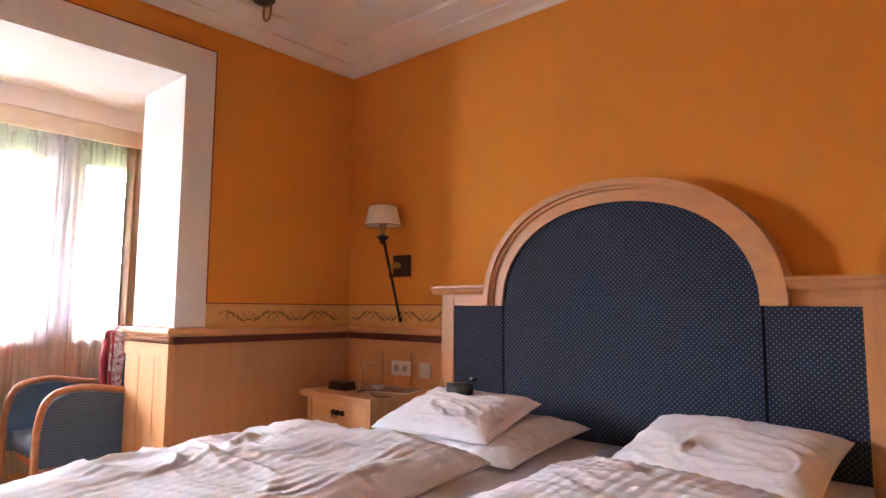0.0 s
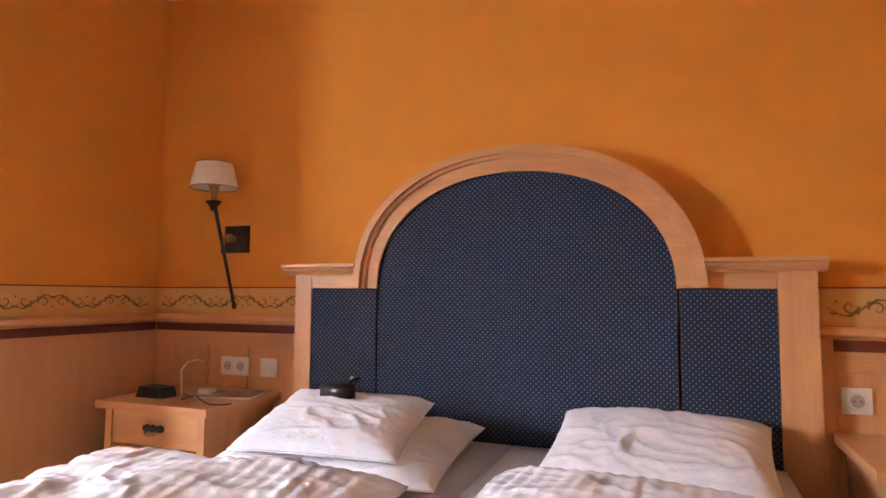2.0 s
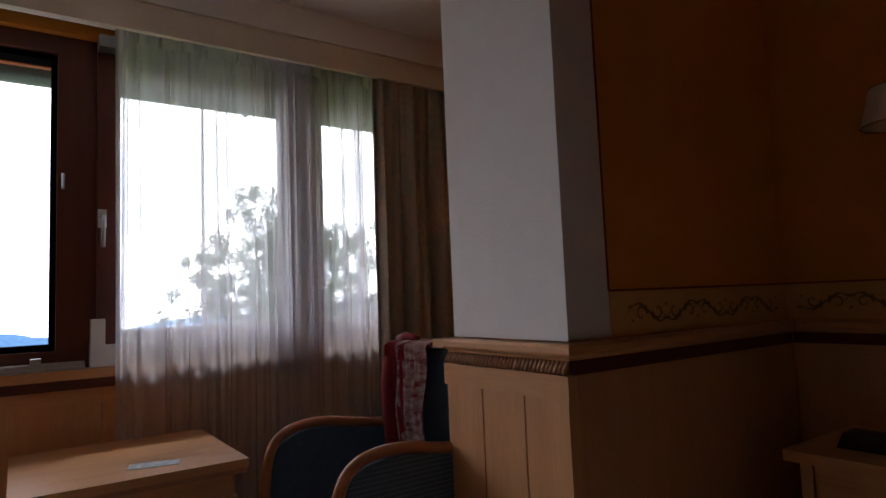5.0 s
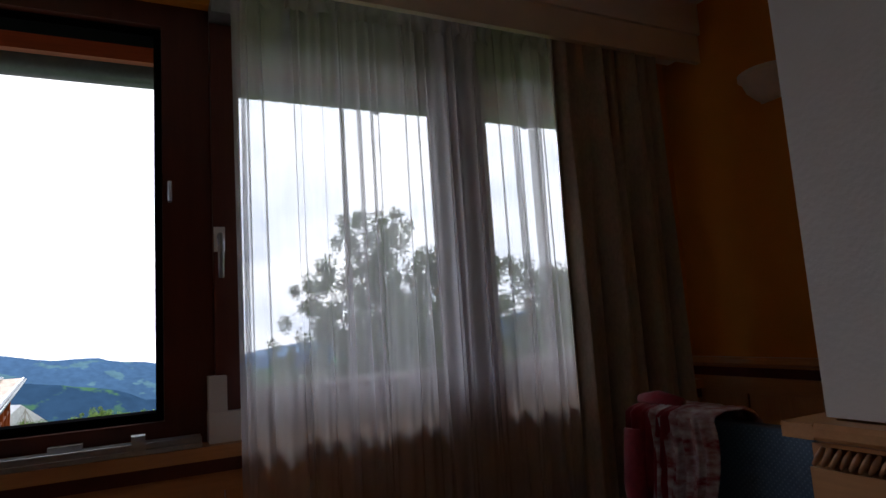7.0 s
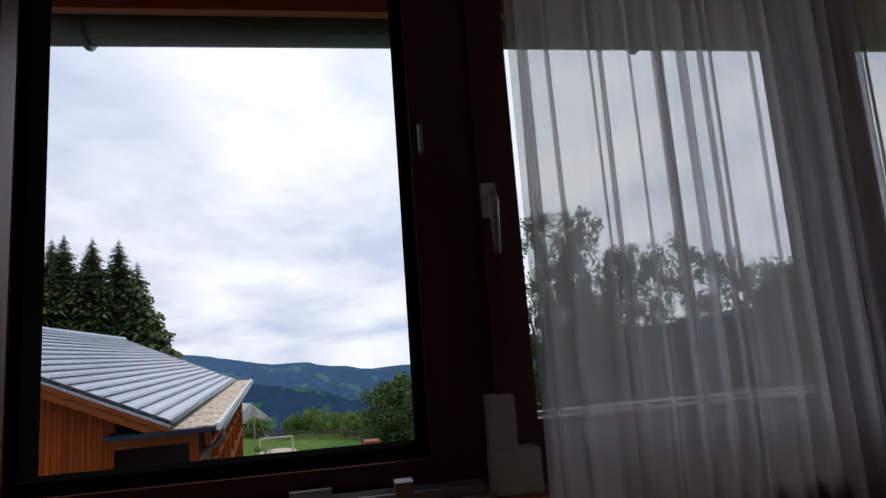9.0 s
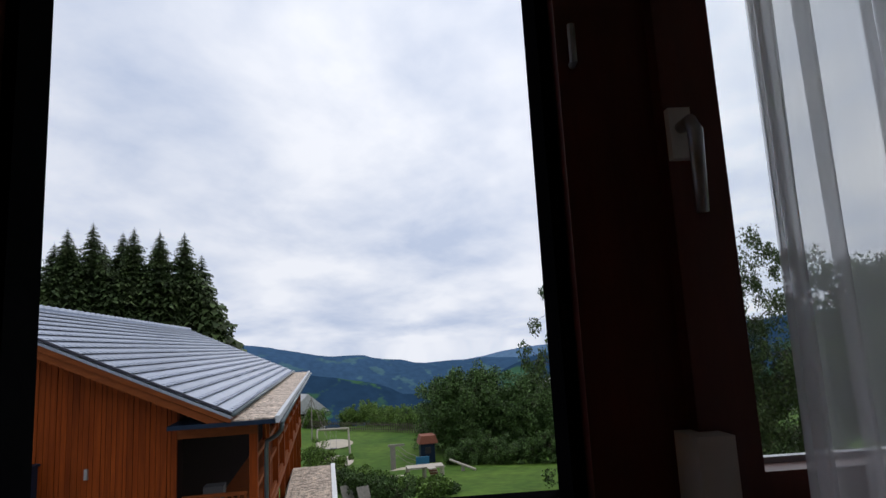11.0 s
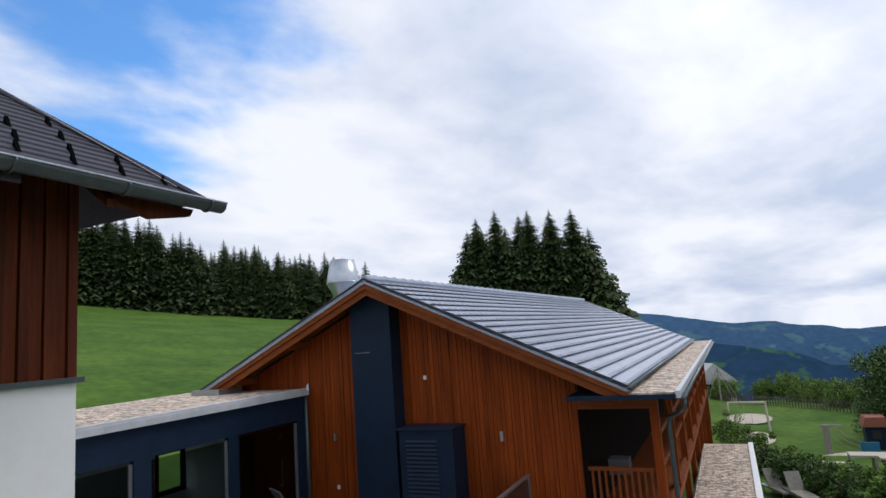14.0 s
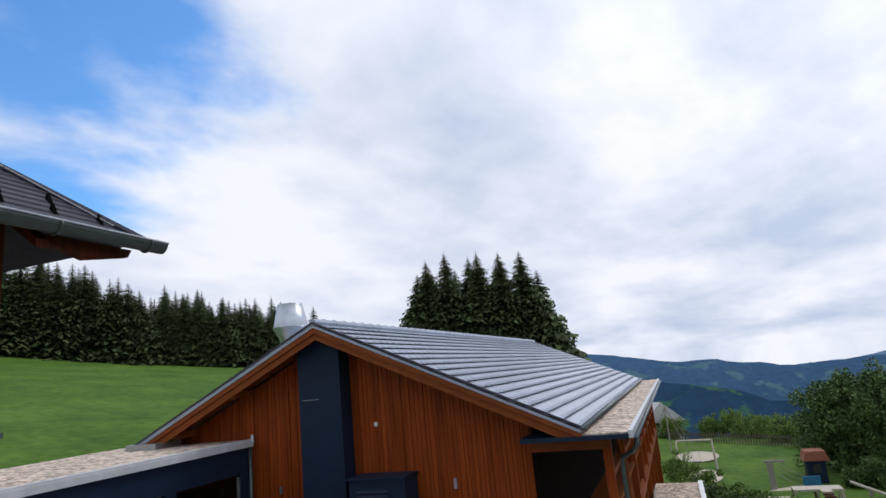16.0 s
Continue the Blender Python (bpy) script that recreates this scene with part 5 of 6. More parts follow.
# tiled roof, course by course
course = 18
lap_v, lap_f = [], []
slope_len = math.hypot(ES - RS, RZ2 - EZ)
right = part("roof_slope", prism([(RS, RZ2 - 0.1), (ES, EZ - 0.1), (ES, EZ - 0.04), (RS, RZ2 - 0.04)], "y", GF, BACK), ROOF, annex, "grey tiled roof slope")
for r in range(course):
    a, b = r / course, (r + 1) / course
    s0, s1 = RS + (ES - RS) * a, RS + (ES - RS) * b
    z0, z1 = RZ2 + (EZ - RZ2) * a, RZ2 + (EZ - RZ2) * b
    bm = bmesh.new()
    # overlapping pan: thin under the course above, standing proud at its lower lip
    nseg = 1
    for k in range(nseg):
        u0, u1 = GF + (BACK - GF) * k / nseg, GF + (BACK - GF) * (k + 1) / nseg - 0.012
        q = [(s0 - 0.04, u0, z0 + 0.004), (s0 - 0.04, u1, z0 + 0.004), (s1 + 0.01, u1, z1 + 0.029), (s1 + 0.01, u0, z1 + 0.029)]
        hi = [bm.verts.new(p) for p in q]
        lo = [bm.verts.new((p[0], p[1], p[2] - 0.012)) for p in q]
        bm.faces.new(hi)
        for e in range(4):
            bm.faces.new((lo[e], lo[(e + 1) % 4], hi[(e + 1) % 4], hi[e]))
    part("tile_course", bm, ROOF, right)
    # rolled side laps of the single tiles, offset from course to course
    for k in range(int((BACK - GF) / 0.33)):
        u = GF + 0.06 + 0.33 * k + (0.165 if r % 2 else 0.0)
        sm, zm = s0 + 0.72 * (s1 - s0), z0 + 0.72 * (z1 - z0)
        lap = [(sm, zm + 0.012), (s1 + 0.012, z1 + 0.020), (s1 + 0.012, z1 + 0.043), (sm, zm + 0.028)]
        base_i = len(lap_v)
        lap_v += [(p, uu, q) for uu in (u - 0.022, u + 0.022) for p, q in lap]
        lap_f += [tuple(base_i + e for e in f) for f in ((0, 1, 2, 3), (7, 6, 5, 4), (3, 2, 6, 7), (1, 5, 6, 2), (0, 3, 7, 4), (0, 4, 5, 1))]
sheet("tile_lap", lap_v, lap_f, ROOF, right, kind="stuff")
part("roof_slope", prism([(RS, RZ2 - 0.1), (LS, EZ - 0.1), (LS, EZ + 0.02), (RS, RZ2 + 0.02)], "y", GF, BACK), ROOF, annex)
for k in range(52):
    u0 = GF + 0.46 * k
    if u0 > BACK - 0.45:
        break
    part("ridge_tile", tube([(RS, u0, RZ2 + 0.015), (RS, u0 + 0.42, RZ2 + 0.02), (RS, u0 + 0.47, RZ2 + 0.03)], [0.085, 0.09, 0.10], 8), ROOF, annex)
for sg, es in ((1, ES), (-1, LS)):
    d = (es - RS)
    part("barge_board", prism([(RS, RZ2 - 0.06), (es, EZ - 0.06), (es, EZ - 0.20), (RS, RZ2 - 0.22)], "y", GF + 0.02, GF + 0.06), TIMBER, annex, "orange barge board", bevel=0.006, seg=1)
    part("barge_board", prism([(RS, RZ2 - 0.21), (es - 0.10 * sg, EZ - 0.17), (es - 0.14 * sg, EZ - 0.30), (RS, RZ2 - 0.36)], "y", GF + 0.065, GF + 0.11), TIMBER, annex, bevel=0.006, seg=1)
    part("verge_trim", prism([(RS, RZ2 + 0.03), (es + 0.02 * sg, EZ + 0.03), (es + 0.02 * sg, EZ - 0.015), (RS, RZ2 - 0.015)], "y", GF - 0.02, GF + 0.02), SLATE, annex, "dark metal verge trim")
    part("soffit", prism([(RS, RZ2 - 0.2), (es, EZ - 0.14), (es, EZ - 0.11), (RS, RZ2 - 0.16)], "y", GF + 0.11, GU), TIMBER, annex)
for s in (-9.6, -5.9, -3.2, -11.3):
    z = roof_z(s) - 0.23
    part("purlin_end", box(s - 0.06, s + 0.06, GF + 0.2, GU, z - 0.16, z), TIMBER, annex, bevel=0.012)
part("eave_gutter", tube([(ES + 0.05, GF - 0.02, EZ - 0.02), (ES + 0.05, BACK, EZ - 0.02)], 0.045, 12), ZINC, annex, smooth=True)
# flat canopy with gravel
part("canopy", box(-3.0, -1.02, GF + 0.02, 36.2, -0.11, -0.03), NAVY, annex, "dark metal canopy edge", bevel=0.006)
part("canopy_gravel", box(-1.9, -1.037, GF + 0.10, 36.1, -0.03, 0.0), GRAVEL, annex, "beige gravel bed")
part("canopy_upstand", box(-1.035, -0.95, GF + 0.02, 36.2, -0.10, 0.03), PALE_METAL, annex, "pale metal edge", bevel=0.01)
part("canopy_gutter", tube([(-0.90, GF + 0.02, -0.10), (-0.90, 36.2, -0.10)], 0.042, 10), ZINC, annex, smooth=True)
part("downpipe", tube([(-0.92, 12.0, -0.14), (-0.93, 12.02, -0.26), (-1.05, 12.2, -0.40), (-1.25, 12.42, -0.52), (-1.27, 12.44, -0.68), (-1.27, 12.44, -3.3)], 0.045, 10), ZINC, annex, "grey zinc downpipe", smooth=True)
# recessed balcony at the corner
part("front_beam", box(-3.0, -1.45, GU - 0.02, GU + 0.12, -0.38, -0.112), TIMBER, annex, bevel=0.006)
# back sheet coloured near-black for the recess's shade
part("balcony_back", box(-3.0, -2.9, GU + 0.02, BACK, -4.0, -0.16), UNLIT_BLACK, annex)
part("balcony_floor", box(-2.95, -1.45, GU, BACK, -2.66, -2.5), TIMBER, annex)
part("balcony_lower_wall", box(-2.95, -1.5, GU + 0.03, GU + 0.1, -4.0, -2.66), CLAD, annex)
part("rail", box(-2.9, -1.66, GU - 0.01, GU + 0.06, -1.56, -1.49), TIMBER, annex, bevel=0.006)
for k in range(10):
    s = -2.85 + 0.125 * k
    part("baluster", box(s, s + 0.045, GU + 0.005, GU + 0.045, -2.5, -1.56), TIMBER, annex)
for k in range(9):
    u = GU + 0.02 + 2.75 * k
    part("post", box(-1.62, -1.46, u, u + 0.16, -4.0, -0.16), CLAD, annex, bevel=0.006, seg=1)
    if k < 8:
        part("gallery_rail", box(-1.58, -1.50, u + 0.16, u + 2.75, -1.56, -1.46), TIMBER, annex)
        part("gallery_rail", box(-1.58, -1.50, u + 0.16, u + 2.75, -0.95, -0.85), TIMBER, annex)
        part("gallery_rail", box(-1.58, -1.50, u + 0.16, u + 2.75, -2.55, -2.40), TIMBER, annex)
        part("brace", tube([(-1.54, u + 0.2, -2.35), (-1.54, u + 0.75, -1.5)], 0.03, 6), TIMBER, annex)
        part("brace", tube([(-1.54, u + 2.7, -0.85), (-1.54, u + 2.2, -0.2)], 0.03, 6), TIMBER, annex)
part("far_wall", box(-12.0, -1.5, BACK - 0.3, BACK - 0.1, -6, -0.1), CLAD, annex)
part("low_roof", box(-1.45, 0.22, 13.0, 25.2, -3.55, -3.42), ZINC, annex, "lower flat roof edge", bevel=0.01)
part("low_roof_gravel", box(-1.40, 0.06, 13.1, 25.1, -3.42, -3.35), GRAVEL, annex, "beige gravel on the lower roof")
part("low_roof_upstand", box(0.06, 0.22, 13.0, 25.2, -3.42, -3.31), RENDER_W, annex, "white metal roof edge")
part("low_wall", box(-1.5, 0.1, 13.2, 25.0, -8.0, -3.55), RENDER_W, annex)
part("balcony_chair", box(-2.6, -2.2, GU + 0.5, GU + 0.9, -1.75, -1.45), LOUNGE, annex, "dark seat back on the balcony", bevel=0.03)
for s, z, h in ((-8.86, -0.92, 0.16), (-4.64, -0.90, 0.20)):
    part("wall_light", box(s - 0.03, s + 0.03, GU - 0.08, GU - 0.016, z - h / 2, z + h / 2), ALU, annex, "small metal outdoor wall light", bevel=0.01)
for s, z in ((-6.37, 0.38), (-8.83, -2.07)):
    part("junction_box", box(s - 0.035, s + 0.035, GU - 0.05, GU - 0.016, z - 0.045, z + 0.045), WHITE_PLASTIC, annex, "small white box", bevel=0.006)
flue = thing("flue_cowl", (-10.4, 15.5, 2.0), "shiny steel conical flue cowl above the roof", "chimney", frame_m=EXT)
part("cowl", lathe((-10.4, 15.5, 2.0), [(0.33, -1.2), (0.33, 0.75), (0.50, 1.05), (0.50, 1.10), (0.36, 1.76), (0.345, 1.76), (0.34, 1.5)], 32), STEEL, flue, smooth=True)
part("seam", tube([(-10.4 + 0.503 * math.cos(a), 15.5 + 0.503 * math.sin(a), 3.075) for a in [k * math.tau / 32 for k in range(33)]], 0.012, 6, cap=False), STEEL, flue)

# ---------------------------------------------------------------- glazed link
link = thing("glazed_link", (-11.5, 9.0, -3.0), "dark framed glazed link with gravel flat roof", "building", frame_m=EXT @ Matrix.Translation((-0.10, -0.07, 0.09)))
FS = -9.55
part("roof_slab", box(-13.6, FS + 0.05, 3.5, GU - 0.03, -0.06, 0.10), NAVY, link)
part("roof_gravel", box(-13.5, FS - 0.04, 3.6, GU - 0.04, 0.10, 0.15), GRAVEL, link, "beige gravel bed")
part("roof_edge", box(FS - 0.04, FS + 0.08, 3.5, GU - 0.02, 0.06, 0.165), PALE_METAL, link, "pale metal roof edge", bevel=0.008)
part("edge_drip", box(FS + 0.08, FS + 0.11, 3.5, GU - 0.02, 0.0, 0.12), PALE_METAL, link, bevel=0.004)
part("end_cap", tube([(FS + 0.1, GU - 0.06, 0.10), (FS + 0.1, GU - 0.06, 0.26)], [0.05, 0.03], 10), STEEL, link)
part("header", box(FS - 0.05, FS + 0.02, 3.5, GU - 0.02, -0.56, -0.06), NAVY, link, "dark blue header panel")
part("floor_slab", box(-13.6, FS, 3.5, GU, -3.2, -3.0), TERRACE, link)
for u0, u1, z0, z1 in ((3.5, 11.52, -3.0, -0.06), (12.48, GU, -3.0, -0.06), (11.52, 12.48, -3.0, -2.32), (11.52, 12.48, -1.22, -0.06)):
    part("back_wall", box(-13.6, -13.5, u0, u1, z0, z1), LINK_WALL, link, "grey inner wall with a window onto the meadow")
for u0, u1, z0, z1 in ((11.52, 11.60, -2.32, -1.22), (12.40, 12.48, -2.32, -1.22), (11.60, 12.40, -2.32, -2.22), (11.60, 12.40, -1.30, -1.22)):
    part("inner_window_frame", box(-13.62, -13.46, u0, u1, z0, z1), GASKET, link, "dark window frame")
part("end_wall", box(-13.5, -11.9, GU - 0.16, GU - 0.04, -3.0, -0.06), LINK_WALL, link)
part("inner_door", box(-11.9, -9.75, GU - 0.15, GU - 0.05, -3.0, -0.06), CLAD_OLD, link, "dark brown wooden door leaf")
part("door_pull", tube([(-10.2, GU - 0.19, -2.1), (-10.2, GU - 0.19, -1.5)], 0.02, 8), ALU, link, "upright metal door pull", smooth=True)
part("ceiling_panel", box(-13.5, FS - 0.1, 3.6, GU - 0.16, -0.09, -0.07), LINK_WALL, link)
for u0, u1 in ((3.5, 5.0), (7.75, 8.1), (9.97, 10.25), (12.2, 12.55)):
    part("mullion", box(FS - 0.08, FS + 0.03, u0, u1, -3.0, -0.56), NAVY, link, bevel=0.006)
for u0, u1 in ((5.0, 7.75), (8.1, 9.97), (10.25, 12.2)):
    fr = part("window_frame", box(FS - 0.06, FS - 0.01, u0, u0 + 0.07, -3.0, -0.62), GASKET, link)
    part("frame_bar", box(FS - 0.06, FS - 0.01, u1 - 0.07, u1, -3.0, -0.62), ALU, fr)
    part("pane", box(FS - 0.045, FS - 0.035, u0 + 0.07, u1 - 0.07, -2.98, -0.63), LINKGLASS, fr, "tinted glass pane")
part("downpipe", tube([(FS + 0.06, GU - 0.1, 0.0), (FS + 0.06, GU - 0.1, -3.0)], 0.045, 10), ZINC, link, smooth=True)
part("roof_light", box(-12.3, -11.4, 11.6, 12.4, 0.15, 0.28), ALU, link, "small metal roof hatch", bevel=0.01)

# ---------------------------------------------------------------- terrace
ter = tagged(part("terrace", box(-9.5, 1.0, 2.0, GU, -3.25, -2.66), TERRACE), "grey paved roof terrace below the window", "terrace", kind="structure")
ter.matrix_basis = EXT


def lounger(m, label, cloth=LOUNGE):
    th = thing("sun_lounger", (0, 0, 0), label, "sun lounger", "sun loungers")
    part("frame", box(-0.32, 0.32, -0.9, 0.9, 0.28, 0.33), ALU, th, bevel=0.01)
    part("bed", box(-0.30, 0.30, -0.9, 0.25, 0.33, 0.36), cloth, th, bevel=0.008)
    bm = box(-0.30, 0.30, 0.0, 0.75, 0.0, 0.04)
    bm.transform(pose(0, 0.25, 0.34, 60, 0, 0))
    part("backrest", bm, cloth, th, "raised backrest", bevel=0.008)
    for x in (-0.28, 0.26):
        for y in (-0.8, 0.7):
            part("leg", box(x, x + 0.03, y, y + 0.03, 0, 0.28), ALU, th)
    th.matrix_basis = m
    return th


lounger(EXT @ pose(-8.75, 11.1, -2.655, 0, 0, 150), "grey mesh sun lounger with raised back on the terrace")
lounger(EXT @ pose(-5.0, 11.0, -2.655, 0, 0, 175), "grey mesh sun lounger with raised back beside the vent box")
rail_t = thing("terrace_railing", (-4.8, 11.3, -3.0), "dark glass terrace railing with metal top", "railing", frame_m=EXT @ Matrix.Translation((0.70, 0.15, 0.35)))
part("top_rail", box(-4.83, -4.77, 9.6, 12.3, -2.02, -1.97), ALU, rail_t, bevel=0.006)
part("panel", box(-4.81, -4.79, 9.6, 12.3, -2.95, -2.03), mat("smoked_rail_panel", (0.05, 0.035, 0.03), 0.25), rail_t, "smoked glass panel")
for u in (9.65, 12.25):
    part("post", box(-4.83, -4.77, u - 0.03, u + 0.03, -3.0, -2.02), ALU, rail_t)

# ---------------------------------------------------------------- ground
GRASS = mat("meadow_grass", (0.040, 0.095, 0.009), 0.9, color2=(0.085, 0.150, 0.018), scale=0.22, fine=0.30, bump=0.6, bump_scale=6, spec=0.15)


def smooth(a, b, x):
    t = np.clip((x - a) / (b - a), 0, 1)
    return t * t * (3 - 2 * t)


def ground_z(s, u):
    """Terrace level by the house, a meadow that climbs to one side and a lawn that falls to the valley on the other."""
    s, u = np.asarray(s, float), np.asarray(u, float)
    right = np.interp(u, [-80, 0, 12, 30, 44, 60, 80, 130, 300, 900, 7000], [-3.3, -3.3, -4.6, -6.3, -7.7, -7.9, -8.4, -20, -90, -330, -340])
    left = -3.0 + 0.166 * np.clip(-s - 13, 0, 62) + 0.25 * np.clip(-s - 75, 0, 120) + 0.006 * np.clip(u, 0, 60)
    k = smooth(-18, 0, s)
    z = left * (1 - k) + right * k
    far = smooth(140, 420, np.hypot(s, u)) * smooth(-120, 60, u)
    return z * (1 - far) + np.minimum(z, right) * far


rad = np.concatenate([[0.0], np.geomspace(3, 6000, 90)])
ang = np.linspace(0, 2 * np.pi, 181)
vs, fs = [], []
for r in rad:
    ss, uu = r * np.cos(ang[:-1]), r * np.sin(ang[:-1])
    zz = ground_z(ss, uu) + 0.12 * np.sin(ss * 0.21) * np.cos(uu * 0.17) * (r > 14)
    vs += [(a, b, c - 0.02) for a, b, c in zip(ss, uu, zz)]
for i in range(len(rad) - 1):
    for j in range(180):
        a, b = i * 180 + j, i * 180 + (j + 1) % 180
        fs.append((a, b, b + 180, a + 180))
gr = tagged(sheet("ground", vs, fs, GRASS, smooth=True), "green mown meadow falling towards the valley", "ground", kind="structure")
gr.matrix_basis = EXT


# ---------------------------------------------------------------- hazy hills across the valley
def haze_glow_material(name, near, far_c, field, glow=1.0, cut=0.57):
    m = bpy.data.materials.new(name)
    m.use_nodes = True
    nt = m.node_tree
    nt.nodes.clear()
    n, l = nt.nodes.new, nt.links.new
    # aerial haze is painted: the hills glow blue, changing tone with height
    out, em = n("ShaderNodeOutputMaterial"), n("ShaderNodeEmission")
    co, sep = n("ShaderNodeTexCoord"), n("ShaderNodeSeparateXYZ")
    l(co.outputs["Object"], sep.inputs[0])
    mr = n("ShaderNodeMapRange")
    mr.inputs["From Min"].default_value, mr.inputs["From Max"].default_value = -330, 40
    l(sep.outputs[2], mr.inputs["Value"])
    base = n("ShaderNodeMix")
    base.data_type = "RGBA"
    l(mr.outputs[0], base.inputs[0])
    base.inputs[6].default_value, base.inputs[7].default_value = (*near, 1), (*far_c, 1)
    mp = n("ShaderNodeMapping")
    mp.inputs["Scale"].default_value = (0.0075, 0.0030, 0.014)
    l(co.outputs["Object"], mp.inputs[0])
    tex, tex2 = n("ShaderNodeTexNoise"), n("ShaderNodeTexNoise")
    tex.inputs["Scale"].default_value, tex.inputs["Detail"].default_value = 1.3, 5
    tex2.inputs["Scale"].default_value, tex2.inputs["Detail"].default_value = 5.0, 6
    l(mp.outputs[0], tex.inputs["Vector"])
    l(mp.outputs[0], tex2.inputs["Vector"])
    fr = n("ShaderNodeMapRange")
    fr.inputs["From Min"].default_value, fr.inputs["From Max"].default_value = cut, cut + 0.04
    l(tex.outputs["Fac"], fr.inputs["Value"])
    f2 = n("ShaderNodeMix")
    f2.data_type = "RGBA"
    l(fr.outputs[0], f2.inputs[0])
    l(base.outputs[2], f2.inputs[6])
    f2.inputs[7].default_value = (*field, 1)
    hv = n("ShaderNodeHueSaturation")
    m2 = n("ShaderNodeMapRange")
    m2.inputs["From Min"].default_value, m2.inputs["From Max"].default_value = 0.3, 0.7
    m2.inputs["To Min"].default_value, m2.inputs["To Max"].default_value = 0.87, 1.13
    l(tex2.outputs["Fac"], m2.inputs["Value"])
    l(m2.outputs[0], hv.inputs["Value"])
    l(f2.outputs[2], hv.inputs["Color"])
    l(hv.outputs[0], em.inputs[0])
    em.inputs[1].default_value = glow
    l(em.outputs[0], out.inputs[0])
    return m


def hill_range(name, a0, a1, r0, r1, r2, ridge, foot, rough, material, label, seed):
    """A range seen across the valley; angles from the roof line, to the right; ridge(angle) gives its crest."""
    na, nr = 220, 40
    vs, fs = [], []
    for j in range(nr + 1):
        t = j / nr
        r = r0 + (r2 - r0) * t
        for i in range(na + 1):
            a = a0 + (a1 - a0) * i / na
            up = min(1, (r - r0) / (r1 - r0))
            k = up * up * (3 - 2 * up)
            drop = max(0, (r - r1) / (r2 - r1))
            p = Vector((r * math.sin(a) / 420, r * math.cos(a) / 420, seed))
            n1 = noise.fractal(p, 1.0, 2.0, 6)
            z = foot + (ridge(a) - foot) * k + rough * n1 * (0.35 + 0.65 * k) - 90 * drop * drop
            vs.append((r * math.sin(a), r * math.cos(a), z))
    for j in range(nr):
        for i in range(na):
            q = j * (na + 1) + i
            fs.append((q, q + 1, q + na + 2, q + na + 1))
    ob = sheet(name, vs, fs, material, smooth=True)
    ob.matrix_basis = EXT
    return tagged(ob, label, "hills", kind="structure")


# haze put into the colours: the farther range is the paler blue
FAR_BLUE = haze_glow_material("hazy_far_hills", (0.030, 0.072, 0.13), (0.062, 0.130, 0.26), (0.080, 0.165, 0.225))
MID_BLUE = haze_glow_material("hazy_wooded_slope", (0.017, 0.044, 0.088), (0.027, 0.064, 0.130), (0.055, 0.135, 0.085), cut=0.51)
DIM_BLUE = haze_glow_material("hazy_distant_mountain", (0.12, 0.21, 0.36), (0.13, 0.23, 0.40), (0.13, 0.23, 0.38))
RIDGE = [(-1.2, 160), (-0.5, 95), (-0.137, 42), (-0.07, 10), (-0.009, -30), (0.05, -52), (0.10, -80), (0.21, -96), (0.4, -70), (0.8, 60), (1.3, 120)]
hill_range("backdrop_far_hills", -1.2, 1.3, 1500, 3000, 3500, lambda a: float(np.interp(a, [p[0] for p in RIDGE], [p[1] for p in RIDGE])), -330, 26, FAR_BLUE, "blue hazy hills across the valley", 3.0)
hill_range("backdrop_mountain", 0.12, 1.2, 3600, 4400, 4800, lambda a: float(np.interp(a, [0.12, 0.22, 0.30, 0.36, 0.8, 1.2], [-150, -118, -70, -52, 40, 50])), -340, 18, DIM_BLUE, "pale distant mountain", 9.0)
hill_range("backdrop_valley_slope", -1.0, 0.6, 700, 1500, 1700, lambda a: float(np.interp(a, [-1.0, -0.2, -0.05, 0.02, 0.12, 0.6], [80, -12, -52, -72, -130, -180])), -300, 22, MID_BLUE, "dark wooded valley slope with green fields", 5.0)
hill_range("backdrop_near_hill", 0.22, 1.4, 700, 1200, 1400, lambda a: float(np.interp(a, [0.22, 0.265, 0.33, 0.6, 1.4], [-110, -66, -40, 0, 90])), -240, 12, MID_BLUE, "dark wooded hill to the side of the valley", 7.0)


# ---------------------------------------------------------------- trees
def leaf_material(name, c1, c2, rough=0.6):
    m = mat(name, c1, rough, color2=c2, scale=0.6, fine=0.25, spec=0.25)
    nt = m.node_tree
    b = nt.nodes["Principled BSDF"]
    src = b.inputs["Base Color"].links[0].from_socket
    geo, mr, hv = nt.nodes.new("ShaderNodeNewGeometry"), nt.nodes.new("ShaderNodeMapRange"), nt.nodes.new("ShaderNodeHueSaturation")
    mr.inputs["To Min"].default_value, mr.inputs["To Max"].default_value = 0.4, 1.75
    nt.links.new(geo.outputs["Random Per Island"], mr.inputs["Value"])
    nt.links.new(mr.outputs[0], hv.inputs["Value"])
    nt.links.new(src, hv.inputs["Color"])
    nt.links.new(hv.outputs[0], b.inputs["Base Color"])
    return m


SPRUCE = leaf_material("spruce_needles", (0.033, 0.055, 0.020), (0.060, 0.086, 0.026), 0.7)
BIRCH_LEAF = leaf_material("birch_leaves", (0.085, 0.120, 0.040), (0.036, 0.067, 0.019), 0.45)
NUT_LEAF = leaf_material("broad_leaves", (0.085, 0.140, 0.040), (0.045, 0.090, 0.022))
SHRUB = leaf_material("shrub_leaves", (0.15, 0.235, 0.045), (0.085, 0.15, 0.032))
BARK = mat("dark_bark", (0.075, 0.055, 0.042), 0.9, scale=6, bump=0.6, bump_scale=20)
